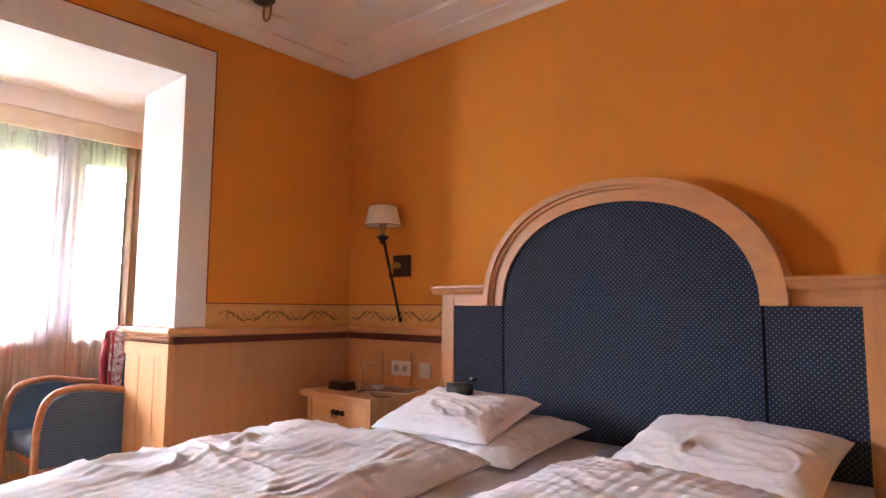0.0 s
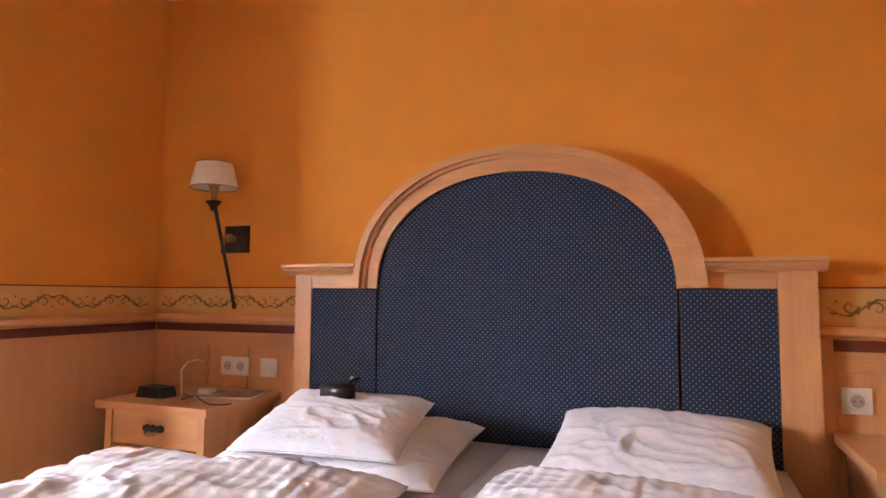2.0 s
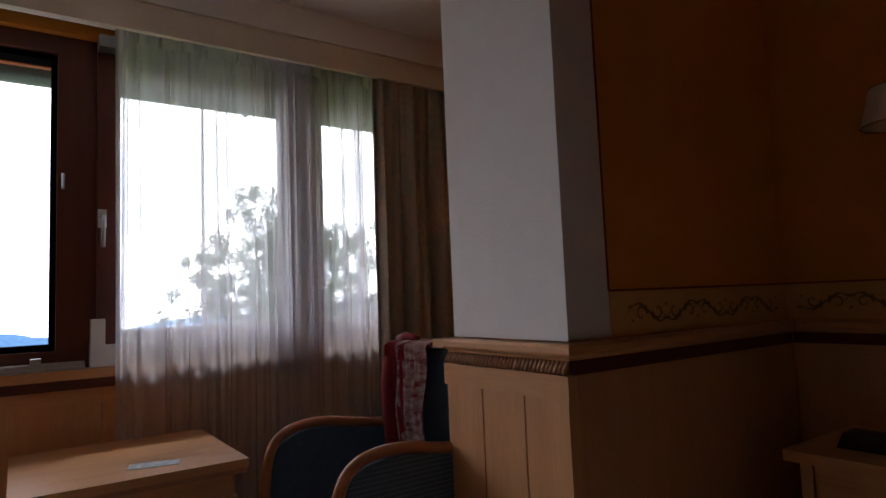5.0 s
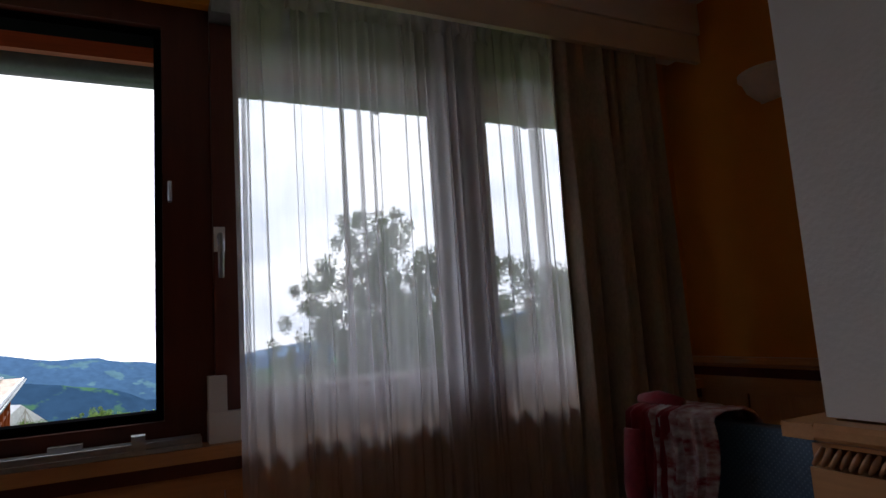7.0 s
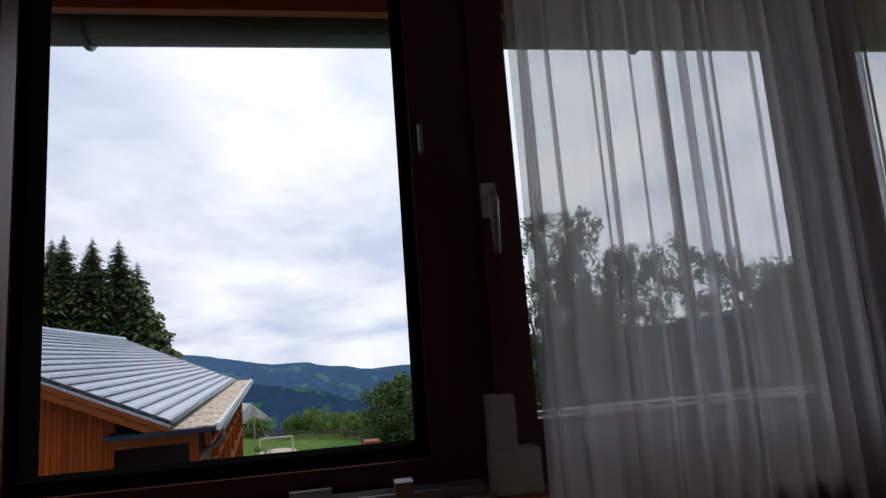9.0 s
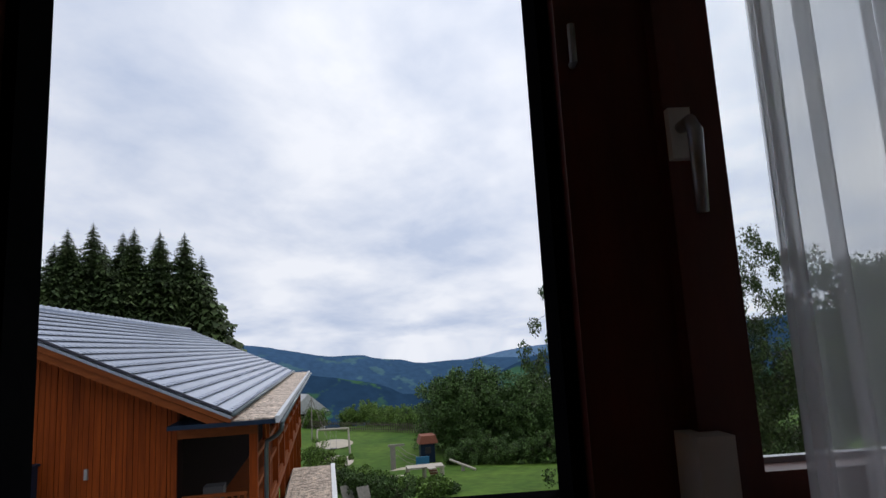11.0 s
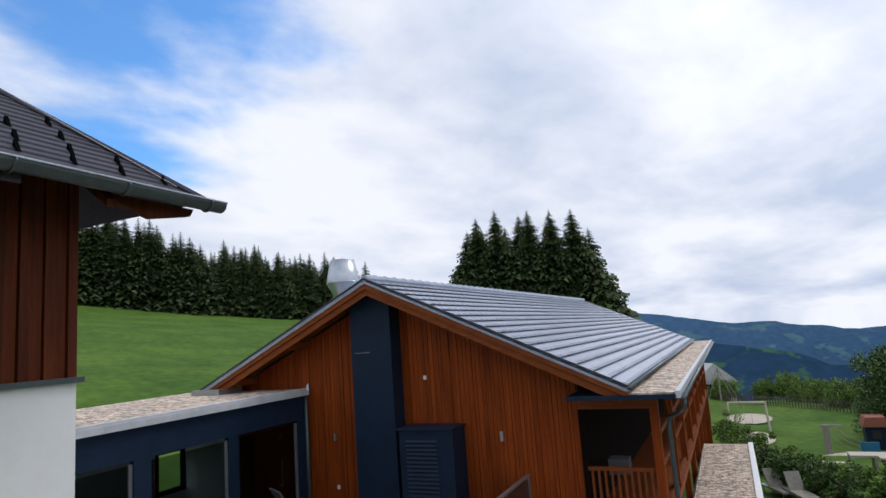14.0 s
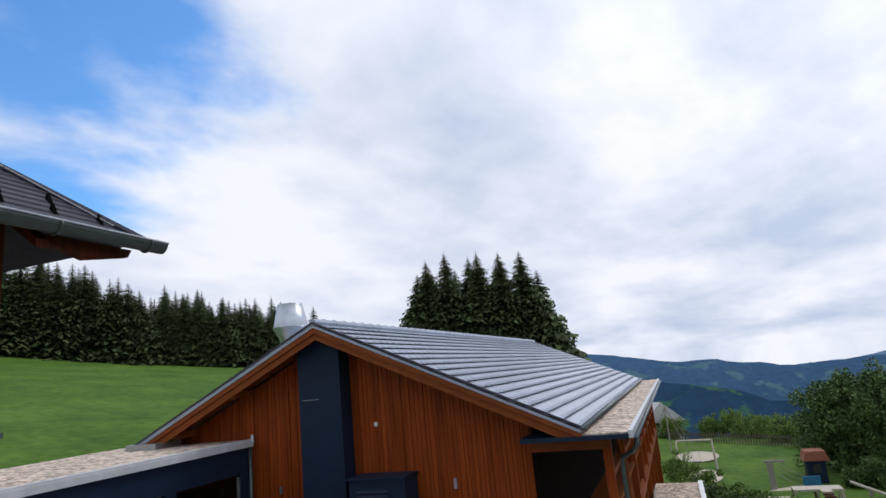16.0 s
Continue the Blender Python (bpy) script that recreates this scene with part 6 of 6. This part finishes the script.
BIRCH_BARK = mat("birch_bark", (0.40, 0.38, 0.34), 0.8, color2=(0.10, 0.09, 0.08), scale=7, stretch=(1, 1, 3), bump=0.3)


def spruce_mesh(h, r, tiers, per, seed):
    """Drooping boughs in whorls, each a ragged fan of needle sprays."""
    rnd = random.Random(seed)
    vs, fs = [], []
    for t in range(tiers):
        k = t / (tiers - 1)
        z_tier = h * (0.06 + 0.93 * k)
        rr = r * (1 - k) ** 0.88 * rnd.uniform(0.75, 1.18) + 0.10
        n = max(5, int(per * (1 - 0.6 * k)))
        a0 = rnd.uniform(0, 6.28)
        for i in range(n):
            a = a0 + math.tau * (i + rnd.uniform(-0.3, 0.3)) / n
            z = z_tier + rnd.uniform(-0.6, 0.6) * h / tiers
            ln = rr * rnd.uniform(0.7, 1.15)
            droop = ln * rnd.uniform(0.18, 0.42)
            ca, sa = math.cos(a), math.sin(a)
            seg = 4 if per > 12 else 3
            for q in range(seg):
                f0, f1 = q / seg, (q + 1) / seg
                w = ln * 0.20 * (1 - 0.55 * f0) * rnd.uniform(0.7, 1.3)
                for sd in (-1, 1):
                    p0 = (ca * ln * f0, sa * ln * f0, z - droop * f0 ** 1.4)
                    p1 = (ca * ln * f1, sa * ln * f1, z - droop * f1 ** 1.4 + 0.02 * ln)
                    fx = f0 + 0.22
                    p2 = (ca * ln * fx - sd * sa * w, sa * ln * fx + sd * ca * w, z - droop * fx - w * rnd.uniform(0.35, 0.8))
                    b = len(vs)
                    vs += [p0, p1, p2]
                    fs.append((b, b + 1, b + 2))
    return vs, fs


def spruce(h, r, tiers, per, seed, m, label, group):
    th = thing("spruce", (0, 0, 0), label, "tree", group)
    part("trunk", tube([(0, 0, -0.5), (0, 0, h * 0.5), (0, 0, h * 0.98)], [0.02 * h, 0.012 * h, 0.02], 7), BARK, th)
    vs, fs = spruce_mesh(h, r, tiers, per, seed)
    sheet("crown", vs, fs, SPRUCE, th)
    th.matrix_basis = m
    return th


near_spruce = [spruce(16 + i, 6.0, 60, 44, 40 + i, EXT @ pose(0, -300 - 10 * i, -330), "tall dark green spruce behind the long roof", "spruces behind the annex") for i in range(3)]
rnd = random.Random(21)
first = True
for i, (s, u, top) in enumerate(((-23.2, 57.4, 11.8), (-22.0, 57, 13.0), (-20.1, 57.4, 13.6), (-18.4, 60, 13.2), (-17.0, 58.4, 13.3), (-14.94, 59.05, 13.1), (-12.9, 59.6, 13.0), (-11.8, 62, 11.2), (-23, 61, 12.5), (-16, 63, 13.2), (-10.7, 65, 6.4), (-13.6, 63, 12.0), (-20.8, 62.5, 12.6))):
    src = near_spruce[i % 3]
    z = float(ground_z(s, u))
    h = 16 + i % 3
    sc = (top - z) / h
    m = EXT @ pose(s, u, z, 0, 0, rnd.uniform(0, 360)) @ Matrix.Scale(sc, 4)
    if i < 3:
        src.matrix_basis = m
    else:
        c = copy_thing(src, m)
        c.matrix_basis = m

wood = [spruce(13 + i, 4.4, 46, 22, 60 + i, EXT @ pose(0, -400 - 10 * i, -330), "dark spruce at the forest edge above the meadow", "forest edge spruces") for i in range(4)]
count = 0
for row in range(3):
    for i in range(44):
        k = 0.68 * (i + 0.5 * (row % 2)) / 44
        s = -98 + 62 * k + rnd.uniform(-0.6, 0.6) - row * 4.0
        u = 45 + 68 * k + rnd.uniform(-1.2, 1.2) + row * 2.5
        z = float(ground_z(s, u)) - 0.3
        top_line = 24.0 - 13.2 * k + 6.0 * max(0, 1 - k / 0.4) + rnd.uniform(-2.0, 1.4)
        j = count % 4
        sc = max(0.55, (top_line - z + row * 0.6) / (13 + j))
        m = EXT @ pose(s, u, z, 0, 0, rnd.uniform(0, 360)) @ Matrix.Diagonal((sc * rnd.uniform(0.9, 1.25),) * 2 + (sc, 1))
        if count < 4:
            wood[j].matrix_basis = m
        else:
            c = copy_thing(wood[j], m)
            c.matrix_basis = m
        count += 1


def leaves(centres, per, leaf, seed, hang=0.0):
    """Small two-triangle leaves scattered through clumps; centres: (place, radius)."""
    rng = np.random.default_rng(seed)
    cs = np.repeat(np.array([c for c, _ in centres]), per, axis=0)
    rs = np.repeat(np.array([r for _, r in centres]), per)
    n = len(cs)
    d = rng.normal(size=(n, 3))
    d /= np.linalg.norm(d, axis=1)[:, None]
    rr = rs * rng.uniform(0.25, 1.0, n) ** 0.6
    p = cs + d * rr[:, None]
    p[:, 2] -= hang * rng.uniform(0, 1, n) ** 2 * rs
    a = rng.normal(size=(n, 3))
    a[:, 2] -= hang * 1.5
    a /= np.linalg.norm(a, axis=1)[:, None]
    b = np.cross(a, rng.normal(size=(n, 3)))
    b /= np.linalg.norm(b, axis=1)[:, None]
    sz = leaf * rng.uniform(0.6, 1.3, n)[:, None]
    v = np.stack([p - a * sz, p + b * sz * 0.55, p + a * sz, p - b * sz * 0.55], 1).reshape(-1, 3)
    f = np.arange(4 * n).reshape(-1, 4)
    return v, f


def leafy_tree(name, base, height, limbs, per, leaf, clump, seed, material, bark, label, group="", hang=0.0, more=1, loose=1.2, trunk_r=0.22, fork=0.35, category="tree"):
    """A trunk with limbs that end in clumps. limbs: (toward s, toward u, top height, how many clumps along it)."""
    rnd_t = random.Random(seed)
    th = thing(name, (0, 0, 0), label, category, group)
    part("trunk", tube([(0, 0, -0.4), (0.05, 0.03, height * fork * 0.5), (0.0, 0.0, height * fork), (0.1, 0, height * 0.7)], [trunk_r, trunk_r * 0.8, trunk_r * 0.65, trunk_r * 0.25], 10), bark, th, smooth=True)
    bm = bmesh.new()
    cl = []
    for ds, du, top, nclump in limbs:
        p0 = Vector((0, 0, height * fork * rnd_t.uniform(0.6, 1.0)))
        p3 = Vector((ds, du, top))
        p1 = p0.lerp(p3, 0.35) + Vector((ds * 0.12, du * 0.12, 0.1 * height * rnd_t.uniform(-0.3, 0.6)))
        p2 = p0.lerp(p3, 0.7) + Vector((rnd_t.uniform(-0.2, 0.2), rnd_t.uniform(-0.2, 0.2), 0.05 * height))
        tube([p0, p1, p2, p2.lerp(p3, 0.4)], [trunk_r * 0.4, trunk_r * 0.28, trunk_r * 0.14, 0.012], 6, bm)
        nclump *= more
        for c in range(nclump):
            k = 0.35 + 0.65 * (c + rnd_t.random()) / nclump
            q = p1.lerp(p2, (k - 0.35) / 0.35) if k < 0.7 else p2.lerp(p3, (k - 0.7) / 0.3)
            spread = clump * loose
            q2 = q + Vector([max(-1.4 * w, min(1.4 * w, rnd_t.gauss(0, w))) for w in (spread, spread, spread * 0.7)])
            tube([q, q.lerp(q2, 0.5) + Vector((0, 0, 0.05)), q2], [0.016, 0.011, 0.005], 4, bm)
            cl.append((tuple(q2), clump * rnd_t.uniform(0.55, 1.15)))
    part("branchwork", bm, BARK, th, smooth=True)
    v, f = leaves(cl, per, leaf, seed, hang)
    sheet("crown", v, f, material, th, kind="stuff")
    th.matrix_basis = EXT @ Matrix.Translation(base)
    return th


rnd = random.Random(77)
# airy birch by the house
limbs = [(-1.5, -0.8, 2.2, 10), (0.6, -1.2, 1.6, 10), (2.6, -1.0, 1.8, 10), (4.6, -0.9, 2.0, 10), (1.6, 0.2, 8.8, 12), (-0.2, -0.8, 9.0, 12), (-3.6, 0.4, 6.2, 10), (-3.3, -0.3, 8.6, 9), (-2.6, 0.2, 9.8, 7), (-1.9, 0.8, 7.6, 9), (-0.6, 0.2, 11.6, 12), (0.3, -0.4, 12.0, 13), (1.2, 0.6, 11.5, 12), (2.4, 0.2, 9.6, 10), (3.4, 0.4, 10.6, 11), (4.6, -0.2, 10.4, 11), (5.8, 0.4, 9.4, 11), (6.6, 0.3, 7.8, 10), (-2.8, -0.6, 3.8, 9), (-1.2, 0.9, 5.4, 10), (0.9, -0.9, 7.2, 11), (2.8, -0.6, 6.4, 11), (4.8, 0.6, 6.2, 11), (0.1, 1.0, 4.2, 10), (2.2, 0.9, 3.6, 10), (-0.9, -0.9, 3.0, 9), (3.8, -0.8, 3.4, 10), (5.8, -0.5, 4.0, 10)]
limbs += [(-2.4 + 1.0 * (i % 10), -1.0 + 0.9 * (i // 10) + 0.3 * (i % 2), 1.4 + 1.15 * (i % 4) + 0.5 * (i // 10), 10) for i in range(30)]
leafy_tree("birch_tree", (11.3, 20.5, -5.7), 11.0, limbs, 150, 0.058, 0.38, 5, BIRCH_LEAF, BIRCH_BARK, "tall airy birch with hanging twigs beside the house", hang=1.3, more=3, loose=1.5, trunk_r=0.2, fork=0.3)
limbs = [(rnd.uniform(-3, 3), rnd.uniform(-1.5, 1.5), rnd.uniform(5.0, 9.6), 10) for _ in range(22)]
leafy_tree("birch_tree", (18.8, 17.5, -5.5), 9.0, limbs, 150, 0.068, 0.45, 6, BIRCH_LEAF, BIRCH_BARK, "second broad birch further along the slope", hang=0.8, more=3, loose=1.7, trunk_r=0.18)
# round dense trees behind the playground
limbs = []
for i in range(44):
    a, k = rnd.uniform(0, 6.28), rnd.random() ** 0.5
    limbs.append((3.5 * k * math.cos(a), 3.2 * k * math.sin(a), 2.3 + 4.3 * math.sqrt(max(0.02, 1 - k * k)) * rnd.uniform(0.75, 1.0), 8))
limbs += [(4.0 * math.cos(a), 3.6 * math.sin(a), rnd.uniform(1.4, 3.8), 6) for a in [i * 0.52 for i in range(12)]]
limbs += [(3.6 * math.cos(a), 3.3 * math.sin(a), rnd.uniform(0.5, 1.3), 5) for a in [i * 0.45 for i in range(14)]]
leafy_tree("round_tree", (12.0, 52.0, float(ground_z(12, 52))), 6.8, limbs, 190, 0.105, 0.85, 8, NUT_LEAF, BARK, "dense round broad-leaved tree on the lawn", trunk_r=0.3, fork=0.3)
limbs = [(l[0] * 0.85, l[1] * 0.85, l[2] * 0.84, 7) for l in limbs]
leafy_tree("round_tree", (16.6, 50.0, float(ground_z(16.6, 50))), 5.6, limbs, 170, 0.105, 0.80, 9, NUT_LEAF, BARK, "smaller dense broad-leaved tree beside another", trunk_r=0.25, fork=0.3)


def gz(s, u):
    return float(ground_z(s, u))


def shrub(base, r, h, seed, material=SHRUB, n_cl=14):
    rs = random.Random(seed)
    limbs = [(r * rs.uniform(-0.8, 0.8), r * rs.uniform(-0.8, 0.8), h * rs.uniform(0.12, 0.95), 3) for _ in range(n_cl)]
    leafy_tree("shrub", base, h, limbs, 130, 0.07, 0.24 * r + 0.1, seed, material, BARK, "leafy green garden shrub", "garden shrubs", trunk_r=0.05, fork=0.3, category="shrub")


for i, (s, u, r, h) in enumerate(((1.6, 30.5, 1.0, 1.6), (2.9, 31.5, 1.1, 1.5), (3.9, 33.0, 1.0, 1.0), (1.0, 36.5, 0.9, 1.6), (0.2, 40, 1.2, 2.4), (4.9, 30.5, 0.7, 0.9), (5.8, 31.5, 0.8, 0.8), (-0.9, 47, 1.2, 2.2), (2.0, 34.5, 1.0, 1.3), (3.0, 29.0, 0.9, 1.2))):
    shrub((s, u, float(ground_z(s, u)) - 0.1), r, h, 100 + i, SHRUB if i % 3 else NUT_LEAF)
for i, (s, u, h) in enumerate(((-1.5, 78, 4.2), (2.8, 80, 3.6), (4.8, 79, 4.6), (6.2, 76, 3.4), (7.6, 74, 3.8), (9.0, 70, 4.4), (10.8, 66, 4.6))):
    shrub((s, u, float(ground_z(s, u)) - 0.1), 1.5, h * 0.6, 130 + i, SHRUB, 34)
for i in range(7):
    shrub((9.6 + 1.15 * i, 45.5 - 0.7 * i, gz(9.6 + 1.15 * i, 45.5 - 0.7 * i) - 0.1), 1.0, 1.5 + 0.4 * (i % 3), 170 + i, NUT_LEAF, 16)
for i in range(8):
    shrub((13.5 + 2.2 * i, 30 + 1.5 * (i % 3), float(ground_z(14, 30)) - 0.1), 1.7, 3.0 + 0.5 * (i % 3), 150 + i, NUT_LEAF, 18)

# ---------------------------------------------------------------- playground and garden
def slab(name, s0, s1, u0, u1, label, category, material, lift=0.03):
    nu, ns = 14, 8
    vs, fs = [], []
    for j in range(nu + 1):
        for i in range(ns + 1):
            a, b = i / ns * 2 - 1, j / nu * 2 - 1
            k = math.sqrt(max(0, 1 - 0.5 * b * b))
            s, u = (s0 + s1) / 2 + a * k * (s1 - s0) / 2, (u0 + u1) / 2 + b * math.sqrt(max(0, 1 - 0.5 * a * a)) * (u1 - u0) / 2
            vs.append((s, u, gz(s, u) + lift))
    for j in range(nu):
        for i in range(ns):
            q = j * (ns + 1) + i
            fs.append((q, q + 1, q + ns + 2, q + ns + 1))
    ob = sheet(name, vs, fs, material, smooth=True)
    ob.matrix_basis = EXT
    return tagged(ob, label, category, kind="structure")


slab("sand_pit", -1.2, 2.4, 58, 65, "pale sand bed on the lawn", "sand", SAND, 0.05)
slab("sand_pit_far", -0.6, 2.0, 48, 54, "pale sand bed under the swing", "sand", SAND, 0.05)
slab("gravel_bed", 3.2, 9.3, 37.2, 46, "pale gravel bed under the climbing frame", "gravel", SAND, 0.05)

z0 = gz(0.5, 54)
sw = thing("swing", (0.5, 54.5, z0), "wooden garden swing with slanted posts", "swing", frame_m=EXT)
part("beam", tube([(-0.9, 54.9, z0 + 2.15), (1.75, 54.6, z0 + 2.15)], 0.09, 8), PALE_WOOD, sw)
for s in (-0.9, 1.75):
    for du in (-1.0, 1.0):
        part("post", tube([(s + 0.1 * (1 if s > 0 else -1), 54.7 + du, z0 - 0.1), (s, 54.75, z0 + 2.15)], 0.075, 8), PALE_WOOD, sw)
for s in (0.2, 0.7):
    part("chain", tube([(s, 54.7, z0 + 2.1), (s, 54.7, z0 + 0.55)], 0.012, 4), ALU, sw)
part("seat", box(0.15, 0.75, 54.5, 54.9, z0 + 0.5, z0 + 0.55), BLACK_PLASTIC, sw)

z0 = gz(6, 44)
play = thing("climbing_frame", (6.0, 44.5, z0), "wooden climbing frame with blue panels, ramp and small roofed hut", "playground")
play.matrix_basis = EXT @ Matrix.Translation((6.0, 44.5, z0))
part("tower_post", box(4.45, 4.8, 45.3, 45.65, z0 - 0.1, z0 + 1.75), WOOD_GREY, play, "thick grey post")
part("tower_beam", box(4.3, 5.5, 45.4, 45.55, z0 + 1.62, z0 + 1.75), WOOD_GREY, play)
zf = gz(6, 39)
part("deck", box(4.8, 7.1, 38.4, 39.4, zf + 0.74, zf + 0.84), PALE_WOOD, play, "pale timber deck")
for s in (4.86, 5.9, 7.04):
    for u in (38.46, 39.34):
        part("leg", box(s - 0.06, s + 0.06, u - 0.06, u + 0.06, gz(s, u) - 0.05, zf + 0.74), PALE_WOOD, play)
part("ramp", prism([(6.0, zf + 0.84), (6.5, zf + 0.84), (6.85, zf + 0.02), (6.35, zf - 0.02)], "y", 37.8, 38.4), PALE_WOOD, play)
for k in range(5):
    part("ramp_step", box(6.0 + 0.07 * k, 6.5 + 0.07 * k, 37.74, 37.8, zf + 0.68 - 0.15 * k, zf + 0.75 - 0.15 * k), DARK_WOOD, play)
part("blue_panel", box(6.1, 7.05, 43.9, 44.0, z0 + 0.35, z0 + 1.0), BLUE_PANEL, play, "bright blue panel")
hut = part("hut", box(6.95, 8.05, 47.2, 48.2, z0 - 0.1, z0 + 1.35), NAVY, play, "dark blue play hut")
part("hut_roof", prism([(6.8, z0 + 1.35), (8.3, z0 + 1.35), (8.1, z0 + 1.95), (7.0, z0 + 1.95)], "y", 47.0, 48.4), RED_TILE, play, "faded red roof")
part("hut_window", box(7.3, 7.75, 47.17, 47.2, z0 + 0.6, z0 + 1.1), OPENING_DARK, hut)
for k in range(3):
    part("rope", tube([(4.9, 45.4, z0 + 1.8 - 0.4 * k), (5.6, 45.0, z0 + 1.2 - 0.35 * k), (6.2, 44.2, z0 + 1.0 - 0.3 * k)], 0.02, 5), WOOD_GREY, play)
see = thing("seesaw", (9.0, 41.0, gz(9, 41)), "small wooden seesaw on the grass", "seesaw", frame_m=EXT)
zz = gz(9, 41)
part("plank", tube([(8.1, 41.6, zz + 0.75), (9.6, 40.4, zz + 0.2)], 0.09, 6), PALE_WOOD, see)
part("stand", box(8.75, 8.95, 40.9, 41.1, zz, zz + 0.45), WOOD_GREY, see)

FENCE_WOOD = mat("dark_weathered_fence", (0.13, 0.105, 0.085), 0.85, scale=5, fine=0.2)
fence = thing("picket_fence", (4.0, 72.0, gz(4, 72)), "dark weathered wooden fence at the lawn's edge", "fence", frame_m=EXT)
for i in range(64):
    k = i / 63
    s, u = -2.5 + 14.5 * k, 77 - 15 * k
    part("picket", box(s - 0.05, s + 0.05, u - 0.02, u + 0.02, gz(s, u) - 0.1, gz(s, u) + 1.05), FENCE_WOOD, fence)
for h in (0.3, 0.8):
    part("fence_rail", tube([(-2.5 + 14.5 * k / 6, 77.05 - 15 * k / 6, gz(-2.5 + 14.5 * k / 6, 77 - 15 * k / 6) + h) for k in range(7)], 0.04, 5), FENCE_WOOD, fence)

mast = thing("rope_pyramid", (-1.6, 66, gz(-1.6, 66)), "slender mast with climbing ropes", "playground", frame_m=EXT)
z0 = gz(-1.6, 66)
part("mast", tube([(-1.6, 66, z0), (-1.6, 66, z0 + 4.2)], 0.06, 8), WOOD_GREY, mast)
for k in range(8):
    a = k * math.tau / 8
    part("rope", tube([(-1.6, 66, z0 + 4.1), (-1.6 + 2.2 * math.cos(a), 66 + 2.2 * math.sin(a), z0)], 0.025, 4), WOOD_GREY, mast)


def small_house(s, u, w, d, h, rh, label, yaw=0):
    z = gz(s, u)
    th = thing("distant_house", (0, 0, 0), label, "house")
    part("wall", box(-w / 2, w / 2, -d / 2, d / 2, -1, h), RENDER_W, th)
    part("roof", prism([(-w / 2 - 0.4, h - 0.1), (0, h + rh), (w / 2 + 0.4, h - 0.1)], "y", -d / 2 - 0.4, d / 2 + 0.4), PALE_ROOF, th)
    for k in (-0.25, 0.2):
        part("window", box(w * k, w * k + 0.9, -d / 2 - 0.03, -d / 2, 0.9, 2.1), UNLIT_BLACK, th)
    th.matrix_basis = EXT @ pose(s, u, z, 0, 0, yaw)


small_house(-4.2, 82, 5, 7, 1.6, 2.2, "small white house with pale roof below the lawn", 30)
small_house(21.5, 56, 8, 9, 2.4, 3.0, "white house with pale roof half hidden by trees", -35)
for s, u, r in ((1.7, 28.6, 20), (1.0, 29.6, 25)):
    lounger(EXT @ pose(s, u, gz(s, u), 0, 0, r), "pale wooden sun lounger on the lawn", WOOD_GREY)
